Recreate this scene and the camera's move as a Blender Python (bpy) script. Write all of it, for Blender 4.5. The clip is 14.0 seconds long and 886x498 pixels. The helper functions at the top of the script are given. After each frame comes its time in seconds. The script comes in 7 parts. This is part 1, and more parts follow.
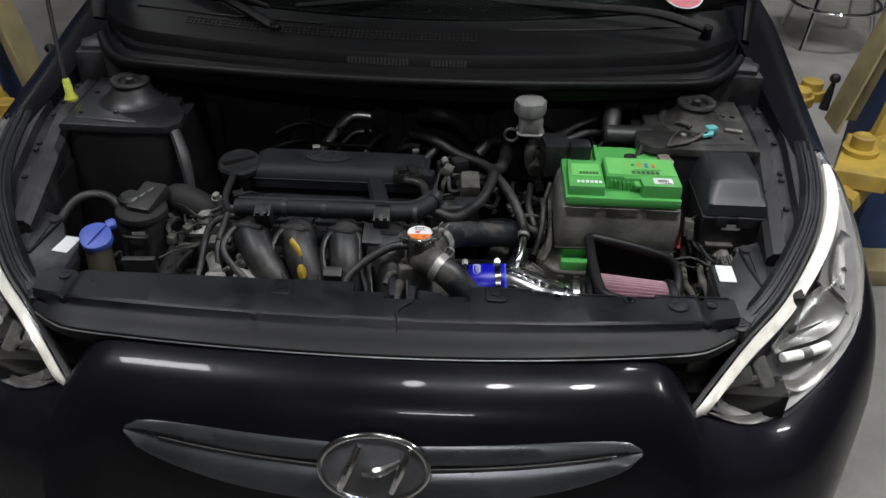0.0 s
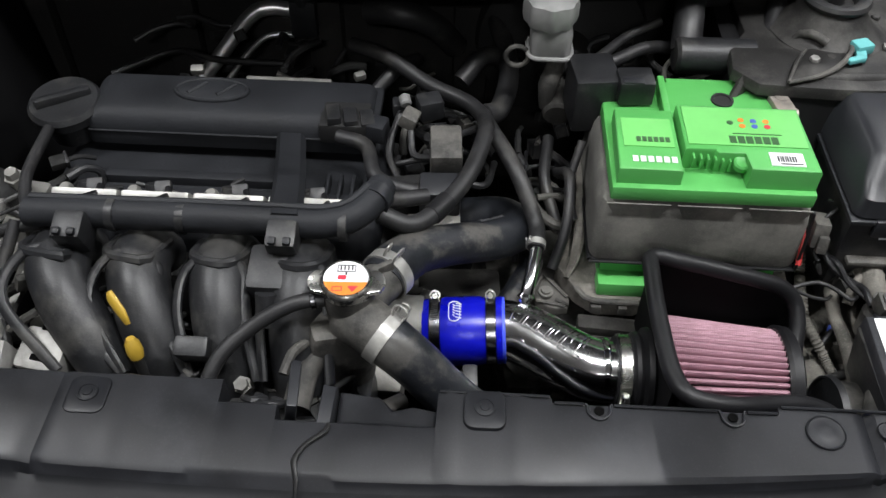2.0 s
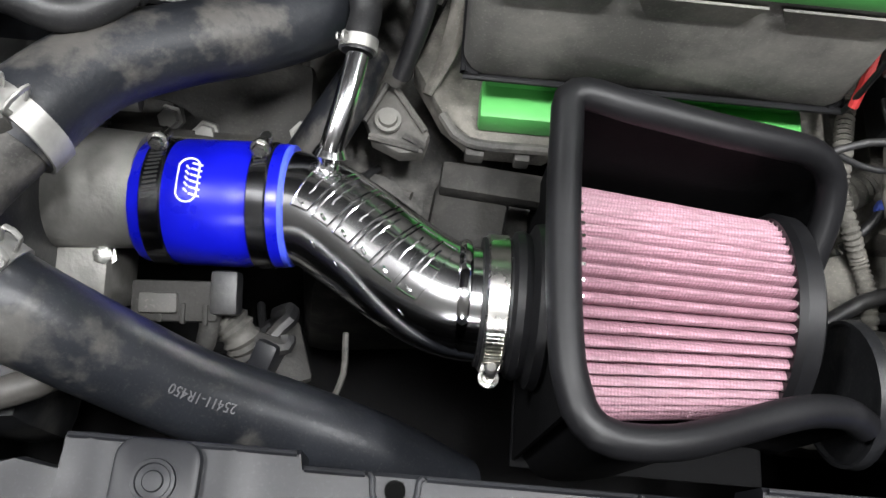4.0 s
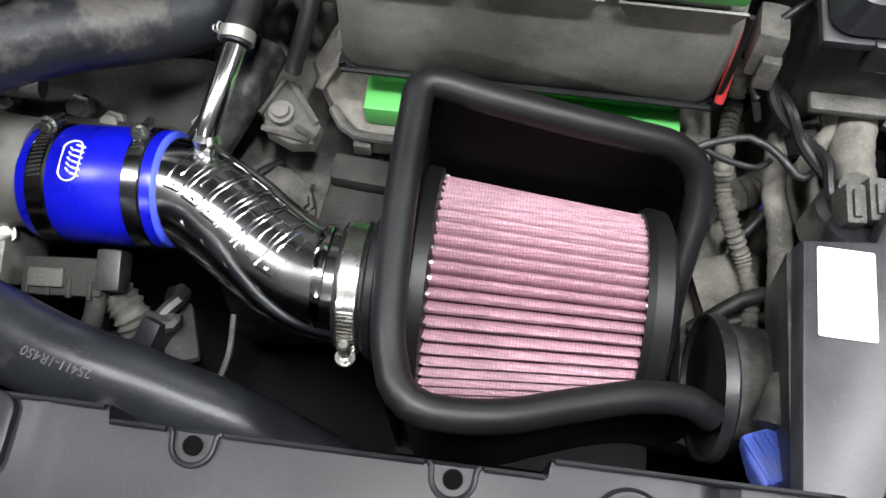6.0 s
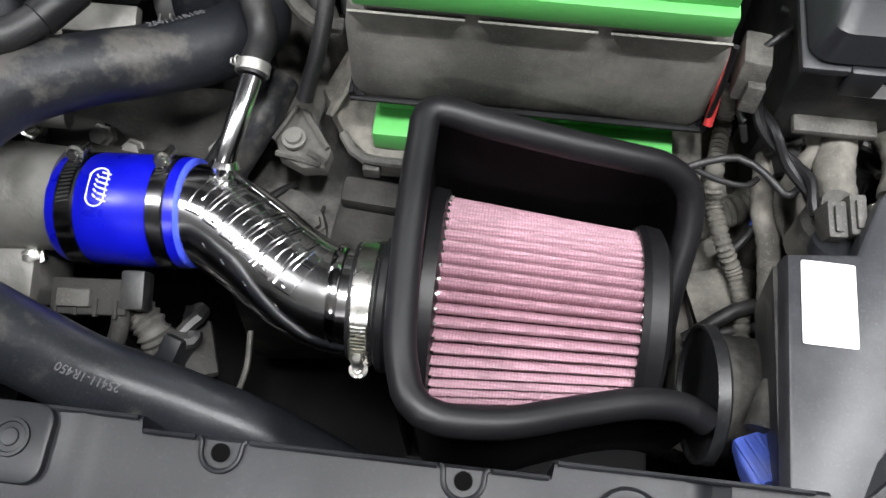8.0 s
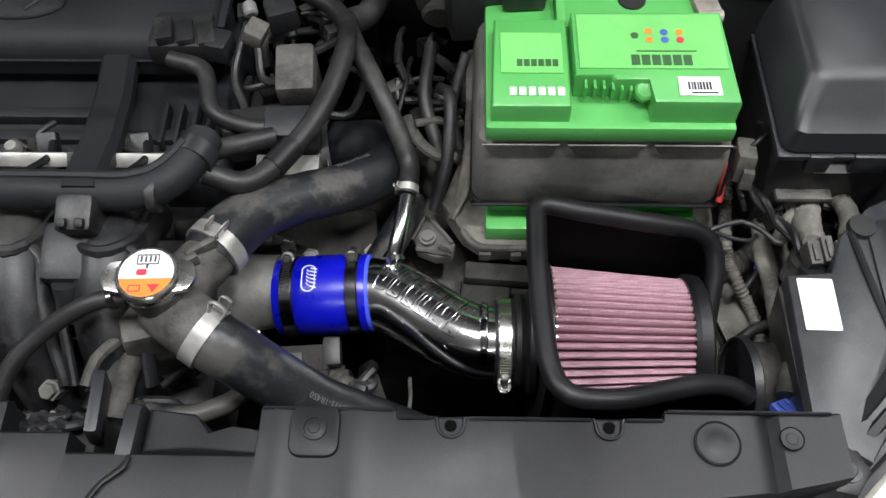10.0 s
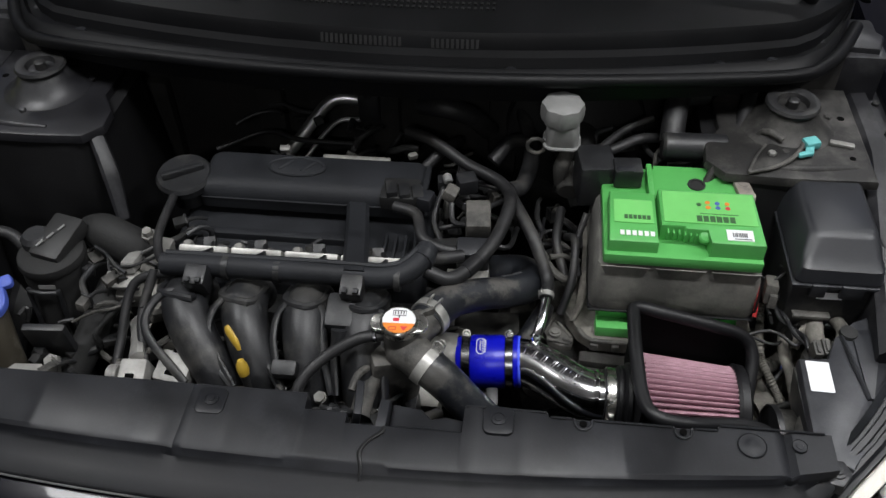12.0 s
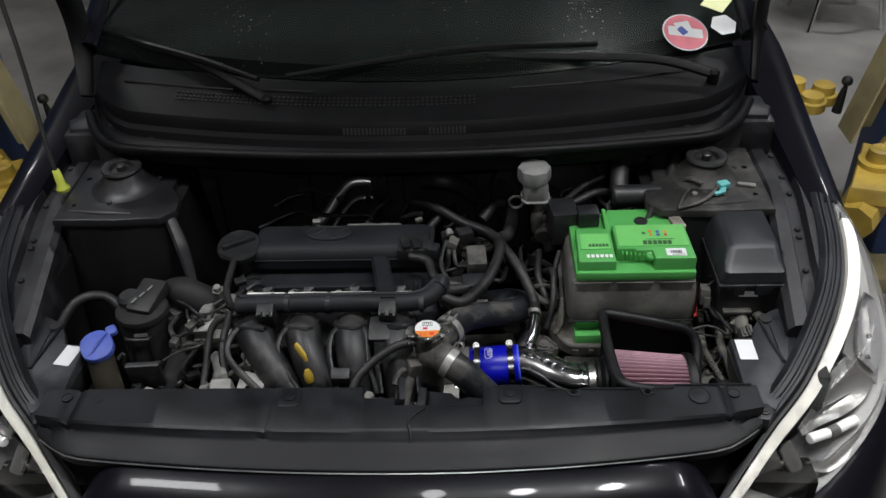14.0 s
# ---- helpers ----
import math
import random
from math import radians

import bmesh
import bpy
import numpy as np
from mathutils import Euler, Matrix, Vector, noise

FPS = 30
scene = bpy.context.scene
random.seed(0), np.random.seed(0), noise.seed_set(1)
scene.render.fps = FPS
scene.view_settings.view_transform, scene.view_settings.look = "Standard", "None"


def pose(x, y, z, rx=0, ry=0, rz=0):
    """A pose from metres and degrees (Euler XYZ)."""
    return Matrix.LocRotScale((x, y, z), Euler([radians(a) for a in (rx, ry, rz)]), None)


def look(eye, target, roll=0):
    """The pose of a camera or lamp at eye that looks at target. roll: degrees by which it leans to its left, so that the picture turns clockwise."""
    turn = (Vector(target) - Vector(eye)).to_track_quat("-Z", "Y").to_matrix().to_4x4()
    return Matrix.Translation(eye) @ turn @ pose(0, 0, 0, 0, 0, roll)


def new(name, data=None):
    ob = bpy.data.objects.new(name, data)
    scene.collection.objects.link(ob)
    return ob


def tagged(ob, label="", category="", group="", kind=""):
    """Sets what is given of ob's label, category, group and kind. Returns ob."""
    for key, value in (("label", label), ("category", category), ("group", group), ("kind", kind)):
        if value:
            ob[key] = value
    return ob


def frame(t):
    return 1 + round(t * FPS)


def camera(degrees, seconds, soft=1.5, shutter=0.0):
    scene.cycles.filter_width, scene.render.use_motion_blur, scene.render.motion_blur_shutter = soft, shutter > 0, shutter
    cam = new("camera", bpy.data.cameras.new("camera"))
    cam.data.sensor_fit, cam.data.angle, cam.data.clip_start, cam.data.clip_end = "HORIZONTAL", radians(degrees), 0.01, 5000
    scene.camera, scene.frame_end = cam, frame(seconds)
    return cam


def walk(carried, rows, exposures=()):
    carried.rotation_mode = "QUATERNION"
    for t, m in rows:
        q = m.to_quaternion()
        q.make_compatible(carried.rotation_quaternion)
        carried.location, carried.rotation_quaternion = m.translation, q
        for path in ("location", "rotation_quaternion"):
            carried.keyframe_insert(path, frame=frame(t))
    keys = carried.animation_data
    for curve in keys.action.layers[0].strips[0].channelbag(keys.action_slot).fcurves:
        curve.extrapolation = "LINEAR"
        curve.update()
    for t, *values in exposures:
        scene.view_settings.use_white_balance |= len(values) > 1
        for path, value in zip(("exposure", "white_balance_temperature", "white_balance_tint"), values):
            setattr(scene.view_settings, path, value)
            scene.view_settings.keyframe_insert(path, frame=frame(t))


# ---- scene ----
cam = camera(54.0, 14.0)
PATH = [
    (0, (0.13, -1.583, 1.644), (0.072, 0.063, 0.509), 1.4),
    (0.5, (0.119, -1.412, 1.603), (0.118, 0.192, 0.408), 2.0),
    (1, (0.12, -1.259, 1.558), (0.136, 0.283, 0.284), 1.9),
    (1.5, (0.131, -1.09, 1.5), (0.12, 0.391, 0.156), 1.3),
    (2, (0.154, -0.894, 1.433), (0.105, 0.483, -0.017), 1.2),
    (2.5, (0.151, -0.698, 1.335), (0.135, 0.434, -0.314), 2.3),
    (3, (0.166, -0.556, 1.24), (0.175, 0.313, -0.561), 3.2),
    (3.5, (0.198, -0.497, 1.184), (0.286, 0.198, -0.689), 9.7),
    (4, (0.279, -0.502, 1.172), (0.322, 0.181, -0.707), 8.6),
    (6.3, (0.396, -0.52, 1.184), (0.287, 0.21, -0.674), -1.3),
    (6.5, (0.399, -0.52, 1.185), (0.285, 0.207, -0.675), -1.8),
    (7, (0.402, -0.521, 1.184), (0.288, 0.213, -0.673), -1.8),
    (7.2, (0.404, -0.521, 1.186), (0.288, 0.212, -0.671), -2.0),
    (9.3, (0.323, -0.614, 1.309), (0.28, 0.308, -0.465), 0.8),
    (9.5, (0.31, -0.637, 1.333), (0.276, 0.32, -0.423), 0.6),
    (10, (0.283, -0.693, 1.401), (0.239, 0.35, -0.306), -1.5),
    (10.5, (0.27, -0.774, 1.46), (0.18, 0.362, -0.184), -2.6),
    (11, (0.247, -0.859, 1.515), (0.133, 0.358, -0.067), -2.0),
    (11.5, (0.213, -0.961, 1.585), (0.06, 0.363, 0.094), -1.6),
    (12, (0.184, -1.061, 1.654), (0.019, 0.351, 0.247), -0.9),
    (12.5, (0.15, -1.171, 1.701), (0.001, 0.295, 0.349), -1.8),
    (13, (0.135, -1.282, 1.744), (0.03, 0.24, 0.451), -2.5),
    (13.5, (0.138, -1.373, 1.77), (0.059, 0.197, 0.533), -2.4),
    (14, (0.137, -1.423, 1.785), (0.049, 0.178, 0.59), -2.7),
]
EXPOSURES = [(0, -0.1), (1.0, -0.1), (1.5, 0.0), (2.0, 0.58), (2.5, 0.92), (3.0, 1.15), (4.0, 1.27), (7.2, 1.25), (9.3, 0.8), (10, 0.62), (11, 0.42), (11.5, 0.29), (12.0, 0.13), (12.5, -0.1), (13.5, -0.2), (14, -0.2)]
walk(cam, [(t, look(eye, target, roll)) for t, eye, target, roll in PATH], EXPOSURES)

# ---- world and lights ----
world = bpy.data.worlds.new("workshop_dusk")
scene.world = world
world.use_nodes = True
world.node_tree.nodes["Background"].inputs[0].default_value = (0.75, 0.85, 1.0, 1)
world.node_tree.nodes["Background"].inputs[1].default_value = 0.05


def tube_lamp(x, y, z, sx, sy, watts, up=False):
    data = bpy.data.lights.new("tube_or_fill_light", "AREA")
    data.shape, data.size, data.size_y = "ELLIPSE" if max(sx, sy) < 0.5 else "RECTANGLE", sx, sy
    data.energy, data.color = watts, (0.98, 0.985, 1.0)
    ob = new("tube_or_fill_light", data)
    ob.matrix_world = pose(x, y, z, 180 if up else 0)
    return ob


# the wide lamp at x -1.4 is added to brighten pipe and left side
LAMPS = [(0.0, -0.62, 3.05, 0.12, 0.4, 6), (0.42, -0.62, 3.05, 0.12, 0.3, 12), (0.84, -0.62, 3.05, 0.12, 0.3, 18), (1.0, 0.43, 3.05, 0.4, 0.14, 14), (-1.4, -0.45, 3.05, 0.6, 0.35, 29),
         (2.2, -0.2, 3.05, 0.12, 0.6, 28), (0.2, -3.2, 3.05, 0.6, 0.12, 18), (2.5, 2.4, 3.05, 1.2, 0.12, 44), (-2.4, 2.4, 3.05, 1.2, 0.12, 22)]
for x, y, z, sx, sy, watts in LAMPS:
    tube_lamp(x, y, z, sx, sy, watts)
    # added upward fill, bounced off the ceiling to lift the dark parts
    tube_lamp(x, y, z + 0.1, sx, sy, watts * 0.45, True)

# ---- materials ----


def material(name, colour, rough=0.5, metal=0.0, vary=0.25, scale=18.0, bump=0.15, dust=0.0, dust_colour=(0.17, 0.165, 0.15),
             coat=0.0, grain=240.0, spec=0.5, rough_vary=0.12, random_tint=0.0, edge=0.16, specks=0.0):
    """A worn surface: broad and fine variation of tone, settled dust in patches, uneven gloss and fine relief."""
    m = bpy.data.materials.new(name)
    m.use_nodes = True
    nodes, links = m.node_tree.nodes, m.node_tree.links
    shader = nodes["Principled BSDF"]
    place = nodes.new("ShaderNodeTexCoord")
    broad = nodes.new("ShaderNodeTexNoise")
    broad.inputs["Scale"].default_value, broad.inputs["Detail"].default_value = scale, 6
    fine = nodes.new("ShaderNodeTexNoise")
    fine.inputs["Scale"].default_value, fine.inputs["Detail"].default_value = grain, 3
    links.new(place.outputs["Object"], broad.inputs["Vector"])
    links.new(place.outputs["Object"], fine.inputs["Vector"])
    ramp = nodes.new("ShaderNodeValToRGB")
    low = [max(0.0, c * (1 - vary)) for c in colour]
    high = [min(1.0, c * (1 + vary)) for c in colour]
    ramp.color_ramp.elements[0].color, ramp.color_ramp.elements[1].color = (*low, 1), (*high, 1)
    ramp.color_ramp.elements[0].position, ramp.color_ramp.elements[1].position = 0.3, 0.7
    links.new(broad.outputs["Fac"], ramp.inputs["Fac"])
    tone = ramp.outputs["Color"]
    if dust > 0:
        patch = nodes.new("ShaderNodeTexNoise")
        patch.inputs["Scale"].default_value, patch.inputs["Detail"].default_value = scale * 0.6, 8
        patch.inputs["Roughness"].default_value = 0.65
        links.new(place.outputs["Object"], patch.inputs["Vector"])
        spread = nodes.new("ShaderNodeMapRange")
        spread.inputs["From Min"].default_value = 0.66 - 0.3 * dust
        spread.inputs["From Max"].default_value = 0.66 - 0.3 * dust + edge
        spread.inputs["To Max"].default_value = min(1.0, 0.35 + 0.6 * dust)
        links.new(patch.outputs["Fac"], spread.inputs["Value"])
        speck = nodes.new("ShaderNodeMath")
        speck.operation = "MULTIPLY_ADD"
        speck.inputs[1].default_value, speck.inputs[2].default_value = 0.5, 0.75
        links.new(fine.outputs["Fac"], speck.inputs[0])
        amount = nodes.new("ShaderNodeMath")
        amount.operation, amount.use_clamp = "MULTIPLY", True
        links.new(spread.outputs["Result"], amount.inputs[0])
        links.new(speck.outputs[0], amount.inputs[1])
        mix = nodes.new("ShaderNodeMix")
        mix.data_type = "RGBA"
        for s in mix.inputs:
            if s.type == "RGBA" and s.name == "A":
                links.new(tone, s)
            if s.type == "RGBA" and s.name == "B":
                s.default_value = (*dust_colour, 1)
        links.new(amount.outputs[0], mix.inputs[0])
        tone = [s for s in mix.outputs if s.type == "RGBA"][0]
    if specks > 0:
        dots = nodes.new("ShaderNodeTexNoise")
        dots.inputs["Scale"].default_value, dots.inputs["Detail"].default_value = 620, 4
        links.new(place.outputs["Object"], dots.inputs["Vector"])
        cut = nodes.new("ShaderNodeMapRange")
        cut.inputs["From Min"].default_value, cut.inputs["From Max"].default_value = 0.56, 0.74
        cut.inputs["To Max"].default_value = 0.6 * specks
        links.new(dots.outputs["Fac"], cut.inputs["Value"])
        over = nodes.new("ShaderNodeMix")
        over.data_type = "RGBA"
        for s in over.inputs:
            if s.type == "RGBA" and s.name == "A":
                links.new(tone, s)
            if s.type == "RGBA" and s.name == "B":
                s.default_value = (*[min(1, c * 1.6) for c in dust_colour], 1)
        links.new(cut.outputs["Result"], over.inputs[0])
        tone = [s for s in over.outputs if s.type == "RGBA"][0]
    if random_tint > 0:
        info = nodes.new("ShaderNodeObjectInfo")
        shift = nodes.new("ShaderNodeMapRange")
        shift.inputs["To Min"].default_value, shift.inputs["To Max"].default_value = 1 - random_tint, 1 + random_tint
        links.new(info.outputs["Random"], shift.inputs["Value"])
        hue = nodes.new("ShaderNodeHueSaturation")
        links.new(shift.outputs["Result"], hue.inputs["Value"])
        links.new(tone, hue.inputs["Color"])
        tone = hue.outputs["Color"]
    links.new(tone, shader.inputs["Base Color"])
    gloss = nodes.new("ShaderNodeMapRange")
    gloss.inputs["To Min"].default_value, gloss.inputs["To Max"].default_value = max(0.02, rough - rough_vary), min(1, rough + rough_vary)
    links.new(broad.outputs["Fac"], gloss.inputs["Value"])
    links.new(gloss.outputs["Result"], shader.inputs["Roughness"])
    shader.inputs["Metallic"].default_value = metal
    shader.inputs["Specular IOR Level"].default_value = spec
    shader.inputs["Coat Weight"].default_value, shader.inputs["Coat Roughness"].default_value = coat, 0.04
    if bump > 0:
        relief = nodes.new("ShaderNodeBump")
        relief.inputs["Strength"].default_value, relief.inputs["Distance"].default_value = bump, 0.001
        links.new(fine.outputs["Fac"], relief.inputs["Height"])
        links.new(relief.outputs["Normal"], shader.inputs["Normal"])
    return m


PAINT = material("black_car_paint", (0.006, 0.006, 0.009), 0.3, vary=0.2, bump=0.01, coat=0.24, rough_vary=0.06, dust=0.1, dust_colour=(0.022, 0.022, 0.024), scale=6, spec=0.1)
PAINT_DULL = material("dusty_black_paint", (0.011, 0.011, 0.013), 0.42, vary=0.3, bump=0.08, dust=0.45, dust_colour=(0.075, 0.075, 0.077), scale=14, edge=0.2, specks=0.3)
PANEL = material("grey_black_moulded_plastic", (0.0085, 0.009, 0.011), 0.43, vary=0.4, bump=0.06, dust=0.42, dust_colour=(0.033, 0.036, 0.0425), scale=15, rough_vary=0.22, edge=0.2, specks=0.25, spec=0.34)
LIP = material("darker_cover_plastic", (0.006, 0.0065, 0.008), 0.5, vary=0.4, bump=0.05, dust=0.32, dust_colour=(0.016, 0.0175, 0.021), scale=12, edge=0.2, specks=0.15, spec=0.28)
GUIDE = material("smudged_grey_plastic", (0.026, 0.027, 0.031), 0.4, vary=0.4, bump=0.08, dust=0.55, dust_colour=(0.09, 0.092, 0.097), scale=11, rough_vary=0.25, edge=0.24, specks=0.3, spec=0.42)
# warm dust on black paint, paler than PAINT_DULL for the better lit tower
TOWER = material("lit_dusty_black_paint", (0.014, 0.0135, 0.013), 0.6, vary=0.35, bump=0.15, dust=0.62, dust_colour=(0.105, 0.1, 0.092), scale=20, edge=0.25, specks=0.3, spec=0.35)
FUSE = material("dusty_grey_box_plastic", (0.06, 0.058, 0.053), 0.6, vary=0.35, bump=0.4, dust=0.6, dust_colour=(0.2, 0.19, 0.17), scale=28, edge=0.16, specks=0.5)
COWL = material("matt_black_plastic", (0.0035, 0.0036, 0.0042), 0.5, vary=0.3, bump=0.06, dust=0.3, dust_colour=(0.009, 0.0092, 0.01), scale=10, spec=0.2, specks=0.12)
PLASTIC = material("black_engine_plastic", (0.012, 0.0125, 0.014), 0.45, vary=0.3, bump=0.25, dust=0.5, dust_colour=(0.068, 0.066, 0.061), scale=26, edge=0.14, specks=0.4)
SMOOTH = material("smooth_black_plastic", (0.016, 0.017, 0.02), 0.42, vary=0.2, bump=0.1, dust=0.25, dust_colour=(0.045, 0.045, 0.047), scale=14, specks=0.25)
DUSTY = material("dusty_dark_plastic", (0.028, 0.027, 0.025), 0.7, vary=0.3, bump=0.4, dust=0.75, dust_colour=(0.108, 0.103, 0.093), scale=34, edge=0.14, specks=0.45)
RUBBER = material("dusty_rubber_hose", (0.013, 0.013, 0.014), 0.48, vary=0.25, bump=0.2, dust=0.42, dust_colour=(0.07, 0.067, 0.061), scale=28, edge=0.16, specks=0.3)
RUBBER_WORN = material("scuffed_rubber_hose", (0.013, 0.0145, 0.018), 0.36, vary=0.3, bump=0.2, dust=0.46, dust_colour=(0.085, 0.081, 0.073), scale=17, edge=0.06, specks=0.3)
RUBBER_DUST = material("dust_coated_rubber_hose", (0.011, 0.0125, 0.016), 0.5, vary=0.3, bump=0.3, dust=0.62, dust_colour=(0.085, 0.08, 0.072), scale=15, edge=0.06, specks=0.15, spec=0.4)
GALV = material("dull_zinc_plate", (0.36, 0.355, 0.335), 0.4, 0.5, vary=0.35, bump=0.2, dust=0.3, dust_colour=(0.26, 0.25, 0.22), scale=45)
RUBBER_CLEAN = material("black_rubber_trim", (0.0075, 0.0075, 0.0085), 0.45, spec=0.36, vary=0.2, bump=0.12, scale=20, dust=0.1, dust_colour=(0.03, 0.03, 0.03))
VOID = material("oily_black_metal", (0.009, 0.009, 0.009), 0.75, vary=0.3, bump=0.3, dust=0.3, dust_colour=(0.035, 0.034, 0.031), scale=14, specks=0.3)
# near black: the deep shade under the engine is put into this colour
DEEP = material("unlit_black_tray", (0.004, 0.004, 0.004), 0.8, vary=0.3, bump=0.2, dust=0.15, dust_colour=(0.009, 0.009, 0.008), scale=14, spec=0.2)
BULKHEAD = material("dusty_dark_sound_mat", (0.012, 0.0115, 0.011), 0.85, vary=0.4, bump=0.4, dust=0.5, dust_colour=(0.062, 0.058, 0.053), scale=9, edge=0.3, specks=0.25, spec=0.3)
# same black paint with less dust, darkened for sides turned from the lamps
PAINT_INNER = material("shaded_inner_paint", (0.006, 0.006, 0.0065), 0.5, vary=0.4, bump=0.1, dust=0.35, dust_colour=(0.022, 0.021, 0.021), scale=8, edge=0.3, specks=0.15, spec=0.3)
TOPCOVER = material("matt_black_cover_plastic", (0.0125, 0.0135, 0.016), 0.62, vary=0.25, bump=0.3, dust=0.3, dust_colour=(0.033, 0.034, 0.037), scale=16, edge=0.24, specks=0.2, spec=0.3)
# dusty surface darkened for parts where little light gets down
DUSTY_DEEP = material("shaded_dusty_casting", (0.02, 0.019, 0.017), 0.75, vary=0.4, bump=0.5, dust=0.5, dust_colour=(0.075, 0.071, 0.063), scale=32, edge=0.16, specks=0.35)
CAST = material("dusty_cast_aluminium", (0.24, 0.235, 0.22), 0.55, 0.5, vary=0.3, bump=0.4, dust=0.6, dust_colour=(0.16, 0.155, 0.14), scale=30, edge=0.14, specks=0.4)
ALU = material("bare_aluminium", (0.62, 0.62, 0.62), 0.32, 0.9, vary=0.2, bump=0.15, dust=0.2, dust_colour=(0.3, 0.29, 0.27), scale=26)
CHROME = material("polished_chrome", (0.78, 0.78, 0.79), 0.05, 1.0, vary=0.05, bump=0.0, rough_vary=0.03, scale=8)
PIPE_CHROME = material("hazy_polished_metal", (0.74, 0.74, 0.75), 0.15, 1.0, vary=0.08, bump=0.02, rough_vary=0.06, scale=30)
REFLECTOR = material("dull_lamp_reflector", (0.42, 0.42, 0.415), 0.26, 0.85, vary=0.2, bump=0.02, scale=20)
STEEL = material("bright_steel", (0.62, 0.61, 0.58), 0.28, 1.0, vary=0.2, bump=0.1, scale=60)
CLAMP_DARK = material("dark_polished_steel", (0.2, 0.2, 0.21), 0.2, 1.0, vary=0.2, bump=0.05, scale=50)
BLUE = material("blue_silicone", (0.003, 0.005, 0.38), 0.3, vary=0.12, bump=0.12, scale=40, spec=0.45)
BLUE_LIP = material("blue_silicone_cut_edge", (0.06, 0.1, 0.8), 0.5, vary=0.15, bump=0.3, scale=90)
BLUE_CAP = material("faded_blue_plastic", (0.06, 0.1, 0.42), 0.5, vary=0.2, bump=0.15, dust=0.2, scale=20)
GREEN = material("green_battery_plastic", (0.085, 0.375, 0.088), 0.42, vary=0.1, bump=0.12, dust=0.3, dust_colour=(0.16, 0.4, 0.14), scale=14)
GREEN_PALE = material("pale_green_sticker", (0.15, 0.5, 0.13), 0.45, vary=0.1, bump=0.05, dust=0.2, dust_colour=(0.25, 0.5, 0.2), scale=20)
FELT = material("grey_insulation_felt", (0.1, 0.098, 0.089), 0.85, vary=0.25, bump=0.12, dust=0.65, dust_colour=(0.29, 0.282, 0.25), scale=16, grain=420, edge=0.2, specks=0.3)
WHITE = material("white_label_paper", (0.72, 0.73, 0.74), 0.5, vary=0.04, bump=0.02, scale=12)
SHEET = material("black_powder_coat", (0.004, 0.004, 0.0045), 0.7, vary=0.2, bump=0.2, scale=20, spec=0.12)
HOLE = material("unlit_hole", (0.003, 0.003, 0.003), 1.0, vary=0.1, bump=0, spec=0.05, rough_vary=0)
INK = material("black_print", (0.015, 0.015, 0.015), 0.5, vary=0.1, bump=0)
INK_GREEN = material("dark_green_print", (0.03, 0.09, 0.03), 0.5, vary=0.2, bump=0)
INK_GREY = material("worn_white_print", (0.09, 0.09, 0.095), 0.6, vary=0.3, bump=0)
ORANGE = material("orange_print", (0.72, 0.22, 0.03), 0.5, vary=0.12, bump=0)
RED = material("red_print", (0.55, 0.03, 0.05), 0.5, vary=0.15, bump=0)
STICKER_WHITE = material("white_sticker_film", (0.86, 0.86, 0.87), 0.4, vary=0.06, bump=0.0)
PINK_RED = material("faded_red_sticker", (0.78, 0.2, 0.25), 0.5, vary=0.15, bump=0)
YELLOW_PL = material("yellow_plastic", (0.4, 0.26, 0.03), 0.45, vary=0.2, bump=0.1, dust=0.25, scale=40)
STICKER_PALE = material("pale_yellow_paper", (0.66, 0.66, 0.36), 0.5, vary=0.08, bump=0.02)
LIME = material("yellow_green_plastic", (0.55, 0.6, 0.08), 0.45, vary=0.15, bump=0.1)
TEAL = material("teal_plastic", (0.12, 0.42, 0.42), 0.5, vary=0.15, bump=0.1)
MILKY = material("milky_tank_plastic", (0.04, 0.035, 0.026), 0.4, vary=0.25, bump=0.1, dust=0.5, dust_colour=(0.2, 0.19, 0.16), scale=16)
GREY_TANK = material("pale_grey_tank_plastic", (0.2, 0.2, 0.195), 0.5, vary=0.2, bump=0.2, dust=0.4, dust_colour=(0.2, 0.2, 0.19), scale=30)
WIRE_RED = material("red_wire", (0.4, 0.03, 0.03), 0.5, vary=0.2, bump=0.1, dust=0.3)
LIFT_YELLOW = material("chipped_yellow_enamel", (0.5, 0.34, 0.055), 0.5, vary=0.3, bump=0.2, dust=0.5, dust_colour=(0.2, 0.17, 0.11), scale=11, edge=0.3, specks=0.3)
LIFT_WORN = material("rubbed_yellow_enamel", (0.3, 0.25, 0.13), 0.55, vary=0.3, bump=0.2, dust=0.5, dust_colour=(0.2, 0.175, 0.12), scale=9, edge=0.3)
LIFT_BLUE = material("chipped_blue_enamel", (0.02, 0.06, 0.2), 0.45, vary=0.25, bump=0.15, dust=0.3, dust_colour=(0.08, 0.09, 0.12), scale=7)
CONCRETE = material("stained_concrete", (0.23, 0.222, 0.208), 0.7, vary=0.45, bump=0.3, dust=0.4, dust_colour=(0.31, 0.3, 0.275), scale=2.2, grain=60)
WALL = material("grey_plaster", (0.45, 0.45, 0.44), 0.85, vary=0.12, bump=0.2, dust=0.2, dust_colour=(0.35, 0.34, 0.32), scale=1.2, grain=50)
LAMP_LENS = material("clear_headlamp_backing", (0.15, 0.15, 0.152), 0.36, 0.35, vary=0.15, bump=0.02, scale=18)
STRIP = material("white_light_guide", (0.74, 0.73, 0.68), 0.3, vary=0.14, bump=0.04, scale=30)
HL_BLACK = material("dark_headlamp_bezel", (0.09, 0.09, 0.095), 0.3, vary=0.2, bump=0.05)


